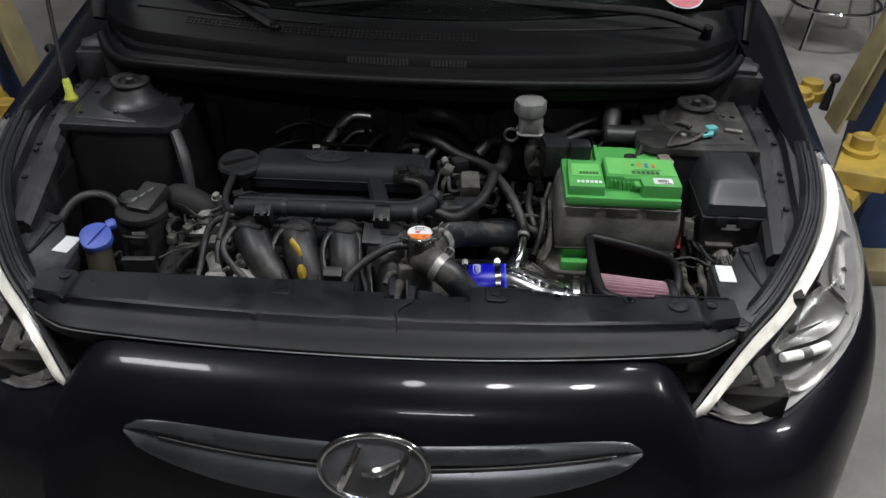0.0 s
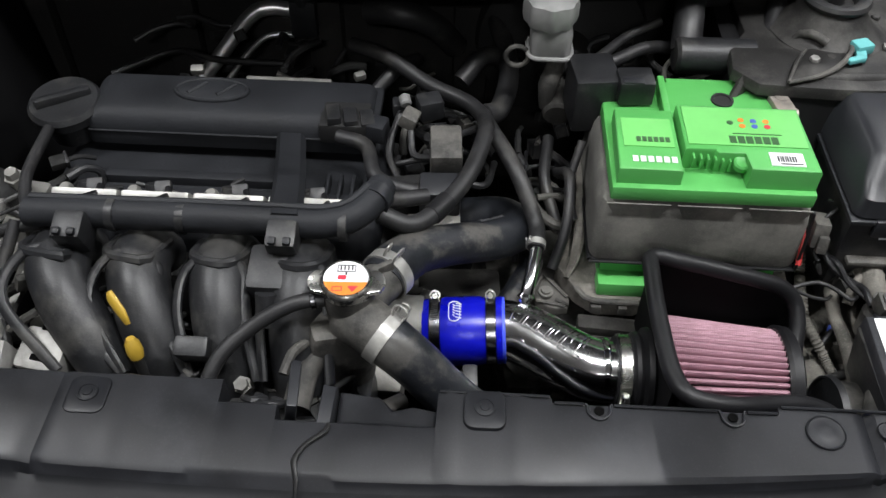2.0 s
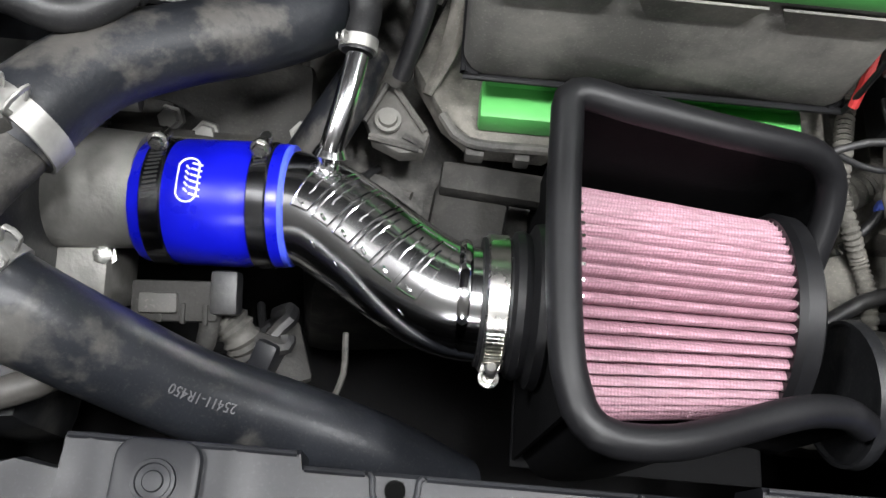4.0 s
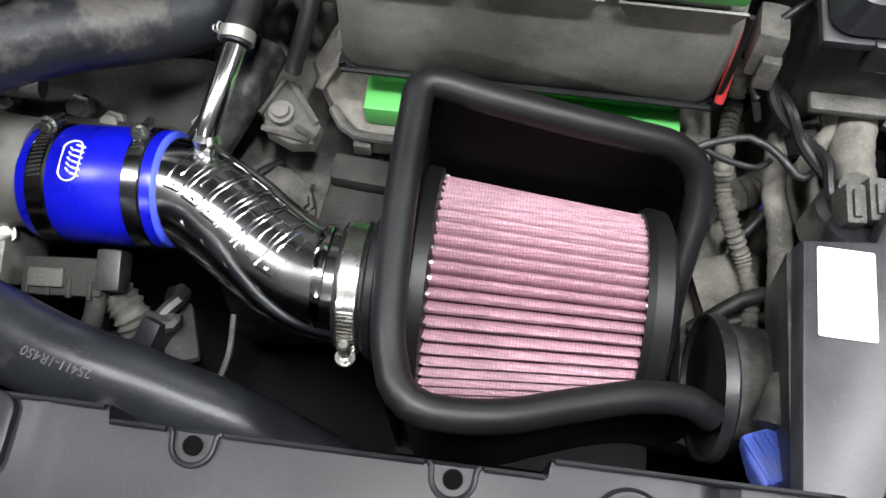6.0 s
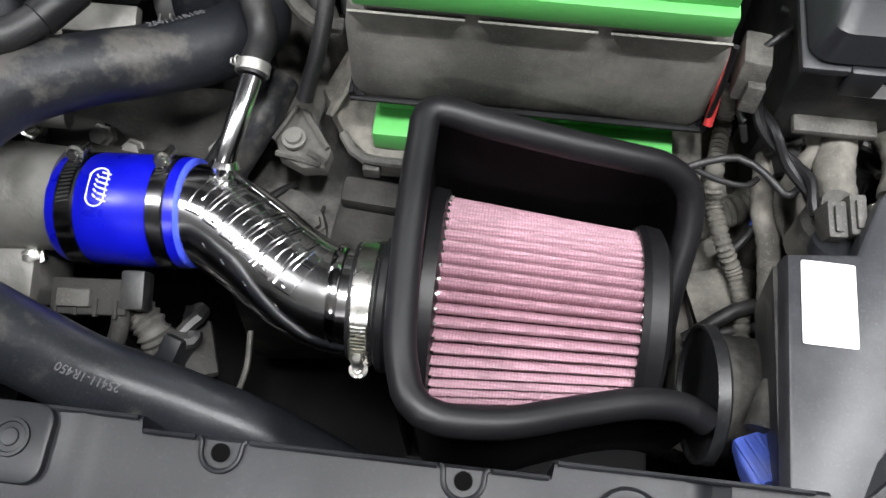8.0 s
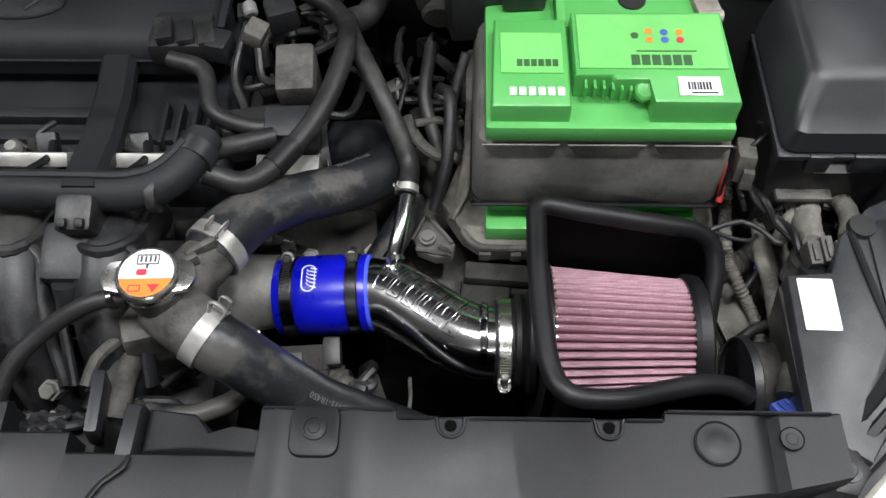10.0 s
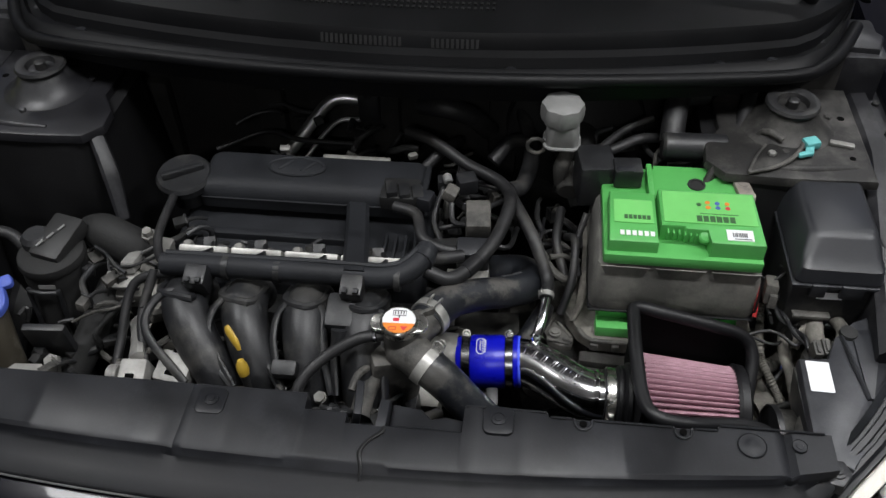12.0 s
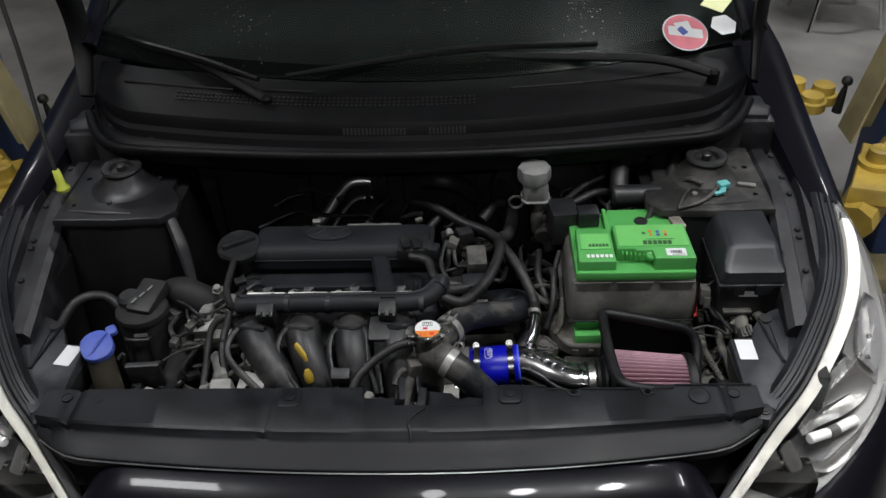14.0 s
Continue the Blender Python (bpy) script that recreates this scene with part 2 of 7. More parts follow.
def filter_material():
    """Pink gauze over pleats: a fine woven weave, its highlights and dark gaps put into the colour."""
    m = material("pink_filter_gauze", (0.355, 0.195, 0.24), 0.5, vary=0.06, bump=0.0, scale=30)
    nodes, links = m.node_tree.nodes, m.node_tree.links
    shader = nodes["Principled BSDF"]
    place = nodes.new("ShaderNodeTexCoord")
    weave = nodes.new("ShaderNodeTexVoronoi")
    weave.inputs["Scale"].default_value = 520
    weave.inputs["Randomness"].default_value = 0.2
    links.new(place.outputs["Object"], weave.inputs["Vector"])
    relief = nodes.new("ShaderNodeBump")
    relief.inputs["Strength"].default_value, relief.inputs["Distance"].default_value = 0.7, 0.001
    links.new(weave.outputs["Distance"], relief.inputs["Height"])
    links.new(relief.outputs["Normal"], shader.inputs["Normal"])
    # knots coloured lighter as highlights, gaps between them darker
    knots = nodes.new("ShaderNodeMapRange")
    knots.inputs["From Min"].default_value, knots.inputs["From Max"].default_value = 0.25, 0.6
    knots.inputs["To Min"].default_value, knots.inputs["To Max"].default_value = 1.22, 0.78
    links.new(weave.outputs["Distance"], knots.inputs["Value"])
    tint = nodes.new("ShaderNodeHueSaturation")
    links.new(shader.inputs["Base Color"].links[0].from_socket, tint.inputs["Color"])
    links.new(knots.outputs["Result"], tint.inputs["Value"])
    links.new(tint.outputs["Color"], shader.inputs["Base Color"])
    return m


GAUZE = filter_material()


def glass_material(name, rough=0.02, tint=(1, 1, 1), ior=1.45):
    m = bpy.data.materials.new(name)
    m.use_nodes = True
    shader = m.node_tree.nodes["Principled BSDF"]
    shader.inputs["Base Color"].default_value = (*tint, 1)
    shader.inputs["Transmission Weight"].default_value = 1.0
    shader.inputs["Roughness"].default_value, shader.inputs["IOR"].default_value = rough, ior
    return m


GLASS = glass_material("clear_polycarbonate", 0.03, (0.97, 0.96, 0.93), 1.22)
SCREEN = glass_material("tinted_windscreen_glass", 0.02, (0.3, 0.36, 0.34))

# ---- mesh tools ----
ORIGIN = {}


class Shape:
    """Collects pieces of one mesh in world metres."""

    def __init__(self):
        self.bm = bmesh.new()

    def box(self, c, size, rot=(0, 0, 0), bevel=0.0, seg=2, taper=1.0):
        m = pose(*c, *rot) @ Matrix.Diagonal((*size, 1))
        verts = bmesh.ops.create_cube(self.bm, size=1)["verts"]
        for v in verts:
            if v.co.z > 0:
                v.co.x *= taper
                v.co.y *= taper
            v.co = m @ v.co
        if bevel > 0:
            edges = list({e for v in verts for e in v.link_edges})
            bmesh.ops.bevel(self.bm, geom=edges, offset=bevel, segments=seg, affect="EDGES", profile=0.6)
        return self

    def rings(self, rings, closed=True, caps=True):
        """Skins a list of rings of points."""
        rows = [[self.bm.verts.new(p) for p in ring] for ring in rings]
        n = len(rows[0])
        for a, b in zip(rows, rows[1:]):
            for i in range(n if closed else n - 1):
                j = (i + 1) % n
                try:
                    self.bm.faces.new((a[i], a[j], b[j], b[i]))
                except ValueError:
                    pass
        if caps and closed:
            self.bm.faces.new(list(reversed(rows[0])))
            self.bm.faces.new(rows[-1])
        return self

    def cyl(self, a, b, r, r2=None, seg=24, caps=True, bevel=0.0):
        a, b = Vector(a), Vector(b)
        r2 = r if r2 is None else r2
        z = (b - a).normalized()
        x = z.orthogonal().normalized()
        y = z.cross(x)
        length = (b - a).length
        steps = [(0, r), (length, r2)]
        if bevel:
            steps = [(0, r - bevel), (bevel, r), (length - bevel, r2), (length, r2 - bevel)]
        ring = [[a + z * d + (x * math.cos(t) + y * math.sin(t)) * q for t in (2 * math.pi * i / seg for i in range(seg))] for d, q in steps]
        return self.rings(ring, caps=caps)

    def lathe(self, base, axis, profile, seg=32, caps=True):
        """profile: (distance along the axis, radius)."""
        a, z = Vector(base), Vector(axis).normalized()
        x = z.orthogonal().normalized()
        y = z.cross(x)
        ring = [[a + z * d + (x * math.cos(t) + y * math.sin(t)) * q for t in (2 * math.pi * i / seg for i in range(seg))] for d, q in profile]
        return self.rings(ring, caps=caps)

    def tube(self, points, r, seg=16, step=0.008, ribs=0.0, pitch=0.005, caps=True, flat=1.0):
        """A hose along a smooth line through the points; r is a radius, or one for each point."""
        line, radii = smooth_line(points, r, step)
        rings = []
        z = (line[1] - line[0]).normalized()
        x = z.orthogonal().normalized()
        run = 0.0
        for i, p in enumerate(line):
            t = (line[min(i + 1, len(line) - 1)] - line[max(i - 1, 0)]).normalized()
            x = (x - t * x.dot(t)).normalized()
            y = t.cross(x)
            if i:
                run += (p - line[i - 1]).length
            q = radii[i]
            if ribs:
                q += ribs * (1 if int(run / pitch * 2) % 2 else -1)
            rings.append([p + (x * math.cos(a) + y * math.sin(a) * flat) * q for a in (2 * math.pi * k / seg for k in range(seg))])
        return self.rings(rings, caps=caps)

    def prism(self, outline, z0, z1, bevel=0.0, m=None):
        """An upright slab over a closed outline of (x, y), with its top edge eased by bevel."""
        cx = sum(p[0] for p in outline) / len(outline)
        cy = sum(p[1] for p in outline) / len(outline)
        if sum(a[0] * b[1] - b[0] * a[1] for a, b in zip(outline, outline[1:] + outline[:1])) < 0:
            outline = outline[::-1]

        def ring(z, inset):
            out = []
            for x, y in outline:
                d = math.hypot(x - cx, y - cy) or 1
                k = max(0.0, 1 - inset / d)
                out.append(Vector((cx + (x - cx) * k, cy + (y - cy) * k, z)))
            return out
        rings = [ring(z0, 0), ring(z1 - bevel, 0)] + ([ring(z1 - bevel * 0.3, bevel * 0.3), ring(z1, bevel)] if bevel else [])
        if m is not None:
            rings = [[m @ p for p in q] for q in rings]
        return self.rings(rings)


def smooth_line(points, r, step):
    pts = [Vector(p) for p in points]
    radii = list(r) if isinstance(r, (list, tuple)) else [r] * len(pts)
    if len(pts) == 2:
        n = max(2, int((pts[1] - pts[0]).length / step))
        return [pts[0].lerp(pts[1], i / n) for i in range(n + 1)], [radii[0] + (radii[1] - radii[0]) * i / n for i in range(n + 1)]
    ext = [2 * pts[0] - pts[1]] + pts + [2 * pts[-1] - pts[-2]]
    line, out = [], []
    for i in range(1, len(ext) - 2):
        a, b, c, d = ext[i - 1:i + 3]
        n = max(2, int((c - b).length / step))
        for k in range(n + (1 if i == len(ext) - 3 else 0)):
            t = k / n
            line.append(0.5 * ((2 * b) + (c - a) * t + (2 * a - 5 * b + 4 * c - d) * t * t + (3 * b - a - 3 * c + d) * t ** 3))
            out.append(radii[i - 1] + (radii[i] - radii[i - 1]) * t)
    return line, out


def rounded(cx, cy, w, h, r, n=5):
    out = []
    for qx, qy, a0 in ((1, 1, 0), (-1, 1, 90), (-1, -1, 180), (1, -1, 270)):
        for i in range(n + 1):
            a = radians(a0 + 90 * i / n)
            out.append((cx + qx * (w / 2 - r) + r * math.cos(a), cy + qy * (h / 2 - r) + r * math.sin(a)))
    return out


def disc(cx, cy, r, n=28, ry=None):
    return [(cx + r * math.cos(2 * math.pi * i / n), cy + (ry or r) * math.sin(2 * math.pi * i / n)) for i in range(n)]


def part(name, shape, mat, parent=None, label="", sharp=38):
    mesh = bpy.data.meshes.new(name)
    bm = shape.bm
    bmesh.ops.recalc_face_normals(bm, faces=bm.faces)
    base = ORIGIN.get(parent, Vector((0, 0, 0)))
    bmesh.ops.translate(bm, verts=bm.verts, vec=-base)
    bm.to_mesh(mesh)
    bm.free()
    mesh.materials.append(mat)
    for p in mesh.polygons:
        p.use_smooth = True
    mesh.set_sharp_from_angle(angle=radians(sharp))
    ob = new(name, mesh)
    if parent is not None:
        ob.parent = parent
    ORIGIN[ob] = base
    if label:
        tagged(ob, label)
    return ob


def thing(name, at, label, category, group="", kind=""):
    ob = new(name)
    ob.location = at
    ob.empty_display_size = 0.05
    ORIGIN[ob] = Vector(at)
    return tagged(ob, label, category, group, kind)


def single(name, shape, mat, label, category, group="", kind="", sharp=38):
    return tagged(part(name, shape, mat, None, "", sharp), label, category, group, kind)


def prints(shape, m, words, height, thick=0.0004, gap=0.3):
    """Plain bars for a line of writing: words is a list of letter counts; m maps x right, y up, z out of the surface."""
    x = 0.0
    for count in words:
        for _ in range(count):
            for v in bmesh.ops.create_cube(shape.bm, size=1)["verts"]:
                v.co = m @ Vector((x + (v.co.x + 0.5) * height * 0.62, v.co.y * height, v.co.z * thick))
            x += height * (0.62 + gap)
        x += height * 0.5
    return shape

# ---- workshop ----
s = Shape()
s.box((0, 2.0, -0.1), (60, 60, 0.2))
single("floor", s, CONCRETE, "stained grey concrete workshop floor", "floor", kind="structure")
for nm, c, size in (("wall_north", (0, 9.1, 1.6), (16.4, 0.2, 3.4)), ("wall_south", (0, -7.1, 1.6), (16.4, 0.2, 3.4)),
                    ("wall_east", (8.1, 1, 1.6), (0.2, 16.0, 3.4)), ("wall_west", (-8.1, 1, 1.6), (0.2, 16.0, 3.4))):
    s = Shape()
    s.box(c, size)
    single(nm, s, WALL, "plain grey plastered workshop wall", "wall", kind="structure")
s = Shape()
s.box((0, 1, 3.4), (16.4, 16.4, 0.2))
single("ceiling", s, WALL, "plain grey workshop ceiling", "ceiling", kind="structure")
# every lamp gets a housing, the added one on the left too
for x, y, z, sx, sy, _ in LAMPS:
    s = Shape()
    s.box((x, y, z + 0.05), (sx + 0.04, sy + 0.04, 0.06), bevel=0.01)
    s.cyl((x, y, z + 0.07), (x, y, 3.31), 0.008, seg=8)
    single("ceiling_light", s, STRIP, "white batten housing of a ceiling lamp, some of them added", "ceiling light", "workshop lights")


def lerp_curve(points, n):
    """n points spread evenly along a smooth line."""
    line, _ = smooth_line(points, 0, 0.01)
    run = [0.0]
    for a, b in zip(line, line[1:]):
        run.append(run[-1] + (b - a).length)
    out, k = [], 0
    for i in range(n):
        d = run[-1] * i / (n - 1)
        while k < len(run) - 2 and run[k + 1] < d:
            k += 1
        w = (d - run[k]) / max(1e-9, run[k + 1] - run[k])
        out.append(line[k].lerp(line[k + 1], min(1, w)))
    return out


def flip(points):
    return [(-x, y, z) for x, y, z in points]


# ---- car body ----
car = thing("car", (0, 0, 0), "black hatchback car with its bonnet open, parked on concrete", "car")
LAMP_IN = [(0.486, -0.612, 0.70), (0.575, -0.515, 0.755), (0.65, -0.435, 0.788), (0.735, -0.295, 0.82), (0.775, -0.18, 0.843), (0.793, -0.05, 0.866)]
LAMP_OUT = [(0.486, -0.616, 0.695), (0.60, -0.574, 0.635), (0.685, -0.524, 0.65), (0.768, -0.448, 0.69), (0.806, -0.383, 0.74), (0.818, -0.29, 0.79), (0.818, -0.155, 0.838), (0.80, -0.045, 0.866)]


def bumper():
    top = []
    for x in (0.0, 0.06, 0.12, 0.18, 0.24, 0.3, 0.36, 0.4, 0.42, 0.435, 0.448, 0.46, 0.47, 0.479):
        e = max(0.0, x - 0.405) / 0.081
        top.append((x, -0.603 + 0.17 * x * x - 0.051 * e * e, 0.766 - 0.01 * x - 0.066 * e * e))
    corner = lerp_curve(LAMP_OUT, 26)
    pts = [Vector(p) for p in top] + [Vector((p.x, p.y - 0.004, p.z - 0.004)) for p in corner]
    soft = [(0, 0), (0.012, -0.0015), (0.04, -0.009), (0.071, -0.025), (0.096, -0.055), (0.113, -0.106), (0.128, -0.158), (0.13, -0.26), (0.11, -0.42), (0.05, -0.55)]
    hard = [(0, 0), (0.001, -0.001), (0.002, -0.002), (0.006, -0.006), (0.02, -0.03), (0.032, -0.07), (0.042, -0.13), (0.048, -0.22), (0.042, -0.37), (0.02, -0.5)]
    half = []
    for i, p in enumerate(pts):
        w = min(1.0, max(0.0, (i - len(top) + 3) / 22))
        w = w * w * (3 - 2 * w)
        ang = radians(min(88, 14 * p.x + 95 * max(0, p.x - 0.5) / 0.32))
        n = Vector((math.sin(ang), -math.cos(ang), 0))
        half.append([p + n * (a[0] * (1 - w) + b[0] * w) + Vector((0, 0, a[1] * (1 - w) + b[1] * w)) for a, b in zip(soft, hard)])
    rows = [[Vector((-q.x, q.y, q.z)) for q in r] for r in half[:0:-1]] + half
    inner = [[q + Vector((0, 0.012, 0)) for q in r] for r in rows]
    s = Shape()
    s.rings([a + b[::-1] for a, b in zip(rows, inner)])
    return part("bumper", s, PAINT, car, "glossy black front bumper")


bumper()


def grille_bar():
    s = Shape()
    rows = []
    n = 40
    for i in range(n + 1):
        u = -1 + 2 * i / n
        x = 0.014 + 0.385 * u
        y0 = -0.694 + 0.17 * x * x
        drop = 0.03 * u * u
        h = 0.048 * math.sqrt(max(0.0, 1 - abs(u) ** 2.2)) + 0.002
        zc = 0.645 + drop * 1.1
        prof = [(0.0, 1.0), (0.014, 0.85), (0.02, 0.5), (0.014, 0.2), (0.012, 0.05), (0.02, -0.12), (0.03, -0.5), (0.028, -0.9), (0.012, -1.05), (-0.03, -1.0), (-0.03, 0.95)]
        tilt = 0.28
        rows.append([Vector((x, y0 - a * (0.4 + 0.6 * h / 0.06) - b * h * -tilt - 0.012, zc + b * h)) for a, b in prof])
    s.rings(rows)
    for u0, u1, up, r, mat, nm, lab in ((-0.86, 0.88, 0.07, 0.0042, INK, "groove", "black groove along the bar"), (0.2, 0.9, 0.1, 0.0022, CHROME, "bright_line", "thin bright chrome line")):
        pts = []
        for k in range(15):
            u = u0 + (u1 - u0) * k / 14
            x = 0.014 + 0.385 * u
            h = 0.048 * math.sqrt(max(0.0, 1 - abs(u) ** 2.2)) + 0.002
            pts.append((x, -0.694 + 0.17 * x * x - 0.0125 * (0.4 + 0.6 * h / 0.06) + up * h * 0.28 - 0.0125, 0.645 + 0.033 * u * u + up * h))
        part(nm, Shape().tube(pts, r, seg=8, step=0.01), mat, car, lab)
    bar = part("grille_bar", s, material("satin_dark_chrome", (0.11, 0.115, 0.125), 0.27, 0.75, vary=0.15, bump=0.03, scale=9), car, "dark satin chrome grille bar")
    # badge: an oval ring with a leaning stroke shape in it
    s = Shape()
    m = pose(0.009, -0.742, 0.678, 66, 0, 0)
    ring = [m @ Vector((0.078 * math.cos(t), 0.05 * math.sin(t), 0)) for t in (2 * math.pi * k / 40 for k in range(41))]
    s.tube(ring, 0.0052, seg=10, step=0.004)
    part("badge_ring", s, CHROME, car, "chrome oval badge ring")
    s = Shape()
    s.tube([m @ Vector(p) for p in ((-0.048, -0.034, 0.004), (-0.036, 0.0, 0.009), (-0.022, 0.034, 0.004))], (0.005, 0.008, 0.005), seg=8)
    part("badge_stroke", s, CHROME, car, "chrome stroke of the badge")
    s = Shape()
    s.tube([m @ Vector(p) for p in ((0.026, -0.034, 0.004), (0.038, 0.0, 0.009), (0.05, 0.034, 0.004))], (0.005, 0.008, 0.005), seg=8)
    part("badge_stroke", s, CHROME, car, "chrome stroke of the badge")
    s = Shape()
    s.tube([m @ Vector(p) for p in ((-0.014, -0.004, 0.006), (0.008, 0.0, 0.011), (0.04, 0.016, 0.006))], (0.007, 0.009, 0.004), seg=8)
    part("badge_stroke", s, CHROME, car, "chrome stroke of the badge")
    s = Shape()
    s.prism(disc(0, 0, 0.078, 36, 0.05), -0.012, 0.0, 0.003, m)
    part("badge_plate", s, HL_BLACK, car, "dark grey badge plate")


grille_bar()


def headlight(side):
    a, b = lerp_curve(LAMP_IN, 26), lerp_curve(LAMP_OUT, 26)

    def patch(n, lift, shrink=0.0):
        rows = []
        for p, q in zip(a, b):
            row = []
            for j in range(n + 1):
                w = shrink + (1 - 2 * shrink) * j / n
                c = p.lerp(q, w)
                width = (q - p).length
                out = Vector((0.45, -0.55, 0.7)).normalized()
                row.append((c + out * lift * math.sin(math.pi * w) * min(1, width / 0.1)) * 1.0)
            rows.append([Vector((r.x * side, r.y, r.z)) for r in row])
        return rows
    hl = thing("headlight", (side * 0.65, -0.4, 0.7), "clear headlight with a white light strip and chrome reflectors", "headlight", "headlights")
    ORIGIN[hl] = Vector((0, 0, 0))
    hl.location = (0, 0, 0)
    hl.parent = car
    del hl["category"], hl["group"]
    s = Shape()
    back = patch(8, -0.055)
    deep = [[v + Vector((-side * 0.006, 0.006, -0.006)) for v in r] for r in back]
    s.rings([r + d[::-1] for r, d in zip(back, deep)])
    part("housing", s, LAMP_LENS, hl, "chromed lamp housing")
    s = Shape()
    top = patch(8, 0.035)
    low = [[v - Vector((side * 0.0015, -0.0015, 0.002)) for v in r] for r in top]
    s.rings([r + d[::-1] for r, d in zip(top, low)])
    lens = part("lens", s, GLASS, hl, "clear plastic lamp lens")
    lens.visible_shadow = False
    # light guide along the inner edge
    s = Shape()
    rows = []
    for p, q in zip(a[0:24], b[0:24]):
        d = (q - p).normalized() if (q - p).length > 1e-4 else Vector((0.5, 0, -0.8))
        w = min(0.024, 0.008 + 0.35 * (q - p).length)
        base = p + d * 0.004 + Vector((0, 0, -0.002))
        up = Vector((0.1, -0.3, 0.9)) * 0.006
        ring = [base - up, base + up, base + d * w * 0.5 + up * 1.4, base + d * w + up, base + d * w - up * 2]
        rows.append([Vector((v.x * side, v.y, v.z)) for v in ring])
    s.rings(rows)
    part("light_strip", s, STRIP, hl, "white light strip along the inner edge")
    # inside of the lamp: smooth reflector shells set back behind the lens
    fine_in, fine_out = lerp_curve(LAMP_IN, 121), lerp_curve(LAMP_OUT, 121)
    out = Vector((0.45, -0.55, 0.7)).normalized()

    def inside(u, w, lift):
        i = min(119, int(u * 120))
        p = fine_in[i].lerp(fine_in[i + 1], u * 120 - i)
        q = fine_out[i].lerp(fine_out[i + 1], u * 120 - i)
        c = p.lerp(q, w) + out * lift * min(1, (q - p).length / 0.1)
        return Vector((c.x * side, c.y, c.z))

    def shell(name, spans, lift, dish, mat, label):
        """A curved plate; spans: (u, inner w, outer w) along the lamp, dished by so much in the middle."""
        line, _ = smooth_line([(u, a, b) for u, a, b in spans], 0, 0.01)
        rows = []
        for k, v in enumerate(line):
            e = math.sin(math.pi * k / (len(line) - 1)) ** 0.5 if 0 < k < len(line) - 1 else 0.0
            ws = [v.y + (v.z - v.y) * n / 8 for n in range(9)]
            front = [inside(min(1, v.x), w, lift - dish * e * math.sin(math.pi * n / 8)) for n, w in enumerate(ws)]
            back = [inside(min(1, v.x), w, lift - 0.004 - dish * e * math.sin(math.pi * n / 8)) for n, w in enumerate(ws)]
            rows.append(front + back[::-1])
        return part(name, Shape().rings(rows), mat, hl, label, 60)

    shell("lower_reflector", ((0.05, 0.35, 0.62), (0.1, 0.28, 0.82), (0.16, 0.26, 0.86), (0.215, 0.3, 0.86)), -0.012, 0.018, REFLECTOR, "dull chrome lower reflector")
    shell("lower_band", ((0.045, 0.76, 0.84), (0.09, 0.83, 0.94), (0.15, 0.84, 0.965), (0.2, 0.86, 0.965), (0.25, 0.9, 0.95)), -0.004, 0.003, ALU, "bright crescent reflector band")
    shell("cell_divider", ((0.215, 0.3, 0.88), (0.232, 0.28, 0.9), (0.25, 0.3, 0.88)), -0.004, -0.004, REFLECTOR, "dull chrome divider")
    shell("bar_recess", ((0.262, 0.4, 0.68), (0.31, 0.4, 0.82), (0.38, 0.45, 0.87), (0.45, 0.62, 0.93), (0.49, 0.76, 0.95)), -0.022, 0.014, HL_BLACK, "dark recess round the cream bar")
    shell("curved_band", ((0.262, 0.64, 0.74), (0.29, 0.76, 0.9), (0.32, 0.82, 0.955), (0.36, 0.85, 0.98), (0.4, 0.89, 0.985), (0.46, 0.93, 0.985), (0.53, 0.955, 0.985)), -0.004, 0.005, ALU, "bright curved reflector band")
    shell("main_reflector", ((0.29, 0.3, 0.42), (0.34, 0.28, 0.5), (0.41, 0.27, 0.68), (0.47, 0.3, 0.8), (0.52, 0.4, 0.84)), -0.012, 0.02, REFLECTOR, "dull chrome main reflector")
    shell("upper_reflector", ((0.52, 0.34, 0.94), (0.62, 0.32, 0.97), (0.74, 0.34, 0.98), (0.86, 0.4, 0.97), (0.95, 0.5, 0.9)), -0.014, 0.012, LAMP_LENS, "pale clouded upper reflector")
    shell("lamp_bowl", ((0.53, 0.5, 0.78), (0.58, 0.44, 0.88), (0.65, 0.46, 0.92), (0.71, 0.6, 0.9)), -0.006, 0.024, HL_BLACK, "dark grey bulb bowl")
    # small chrome beads stand in for highlight dots inside the lamp
    for u, w in ((0.54, 0.52), (0.55, 0.66), (0.6, 0.66), (0.21, 0.46), (0.22, 0.55)):
        p = inside(u, w, -0.008)
        part("glint_bead", Shape().lathe(p, (0.3 * side, -0.5, 0.8), [(-0.004, 0.003), (0, 0.0055), (0.003, 0.0045), (0.0045, 0.001)], 12), CHROME, hl)
    for u0, w0, u1, w1 in ((0.3, 0.5, 0.352, 0.645), (0.37, 0.69, 0.425, 0.83)):
        s = Shape()
        s.cyl(inside(u0, w0, -0.012), inside(u1, w1, -0.012), 0.0085, seg=16, bevel=0.002)
        part("pale_bar", s, WHITE, hl, "cream plastic bar")
    part("bar_collar", Shape().cyl(inside(0.348, 0.635, -0.012), inside(0.374, 0.7, -0.012), 0.0092, seg=16, bevel=0.001), HL_BLACK, hl)
    # frame strip between lamp and bay
    s = Shape()
    rows = []
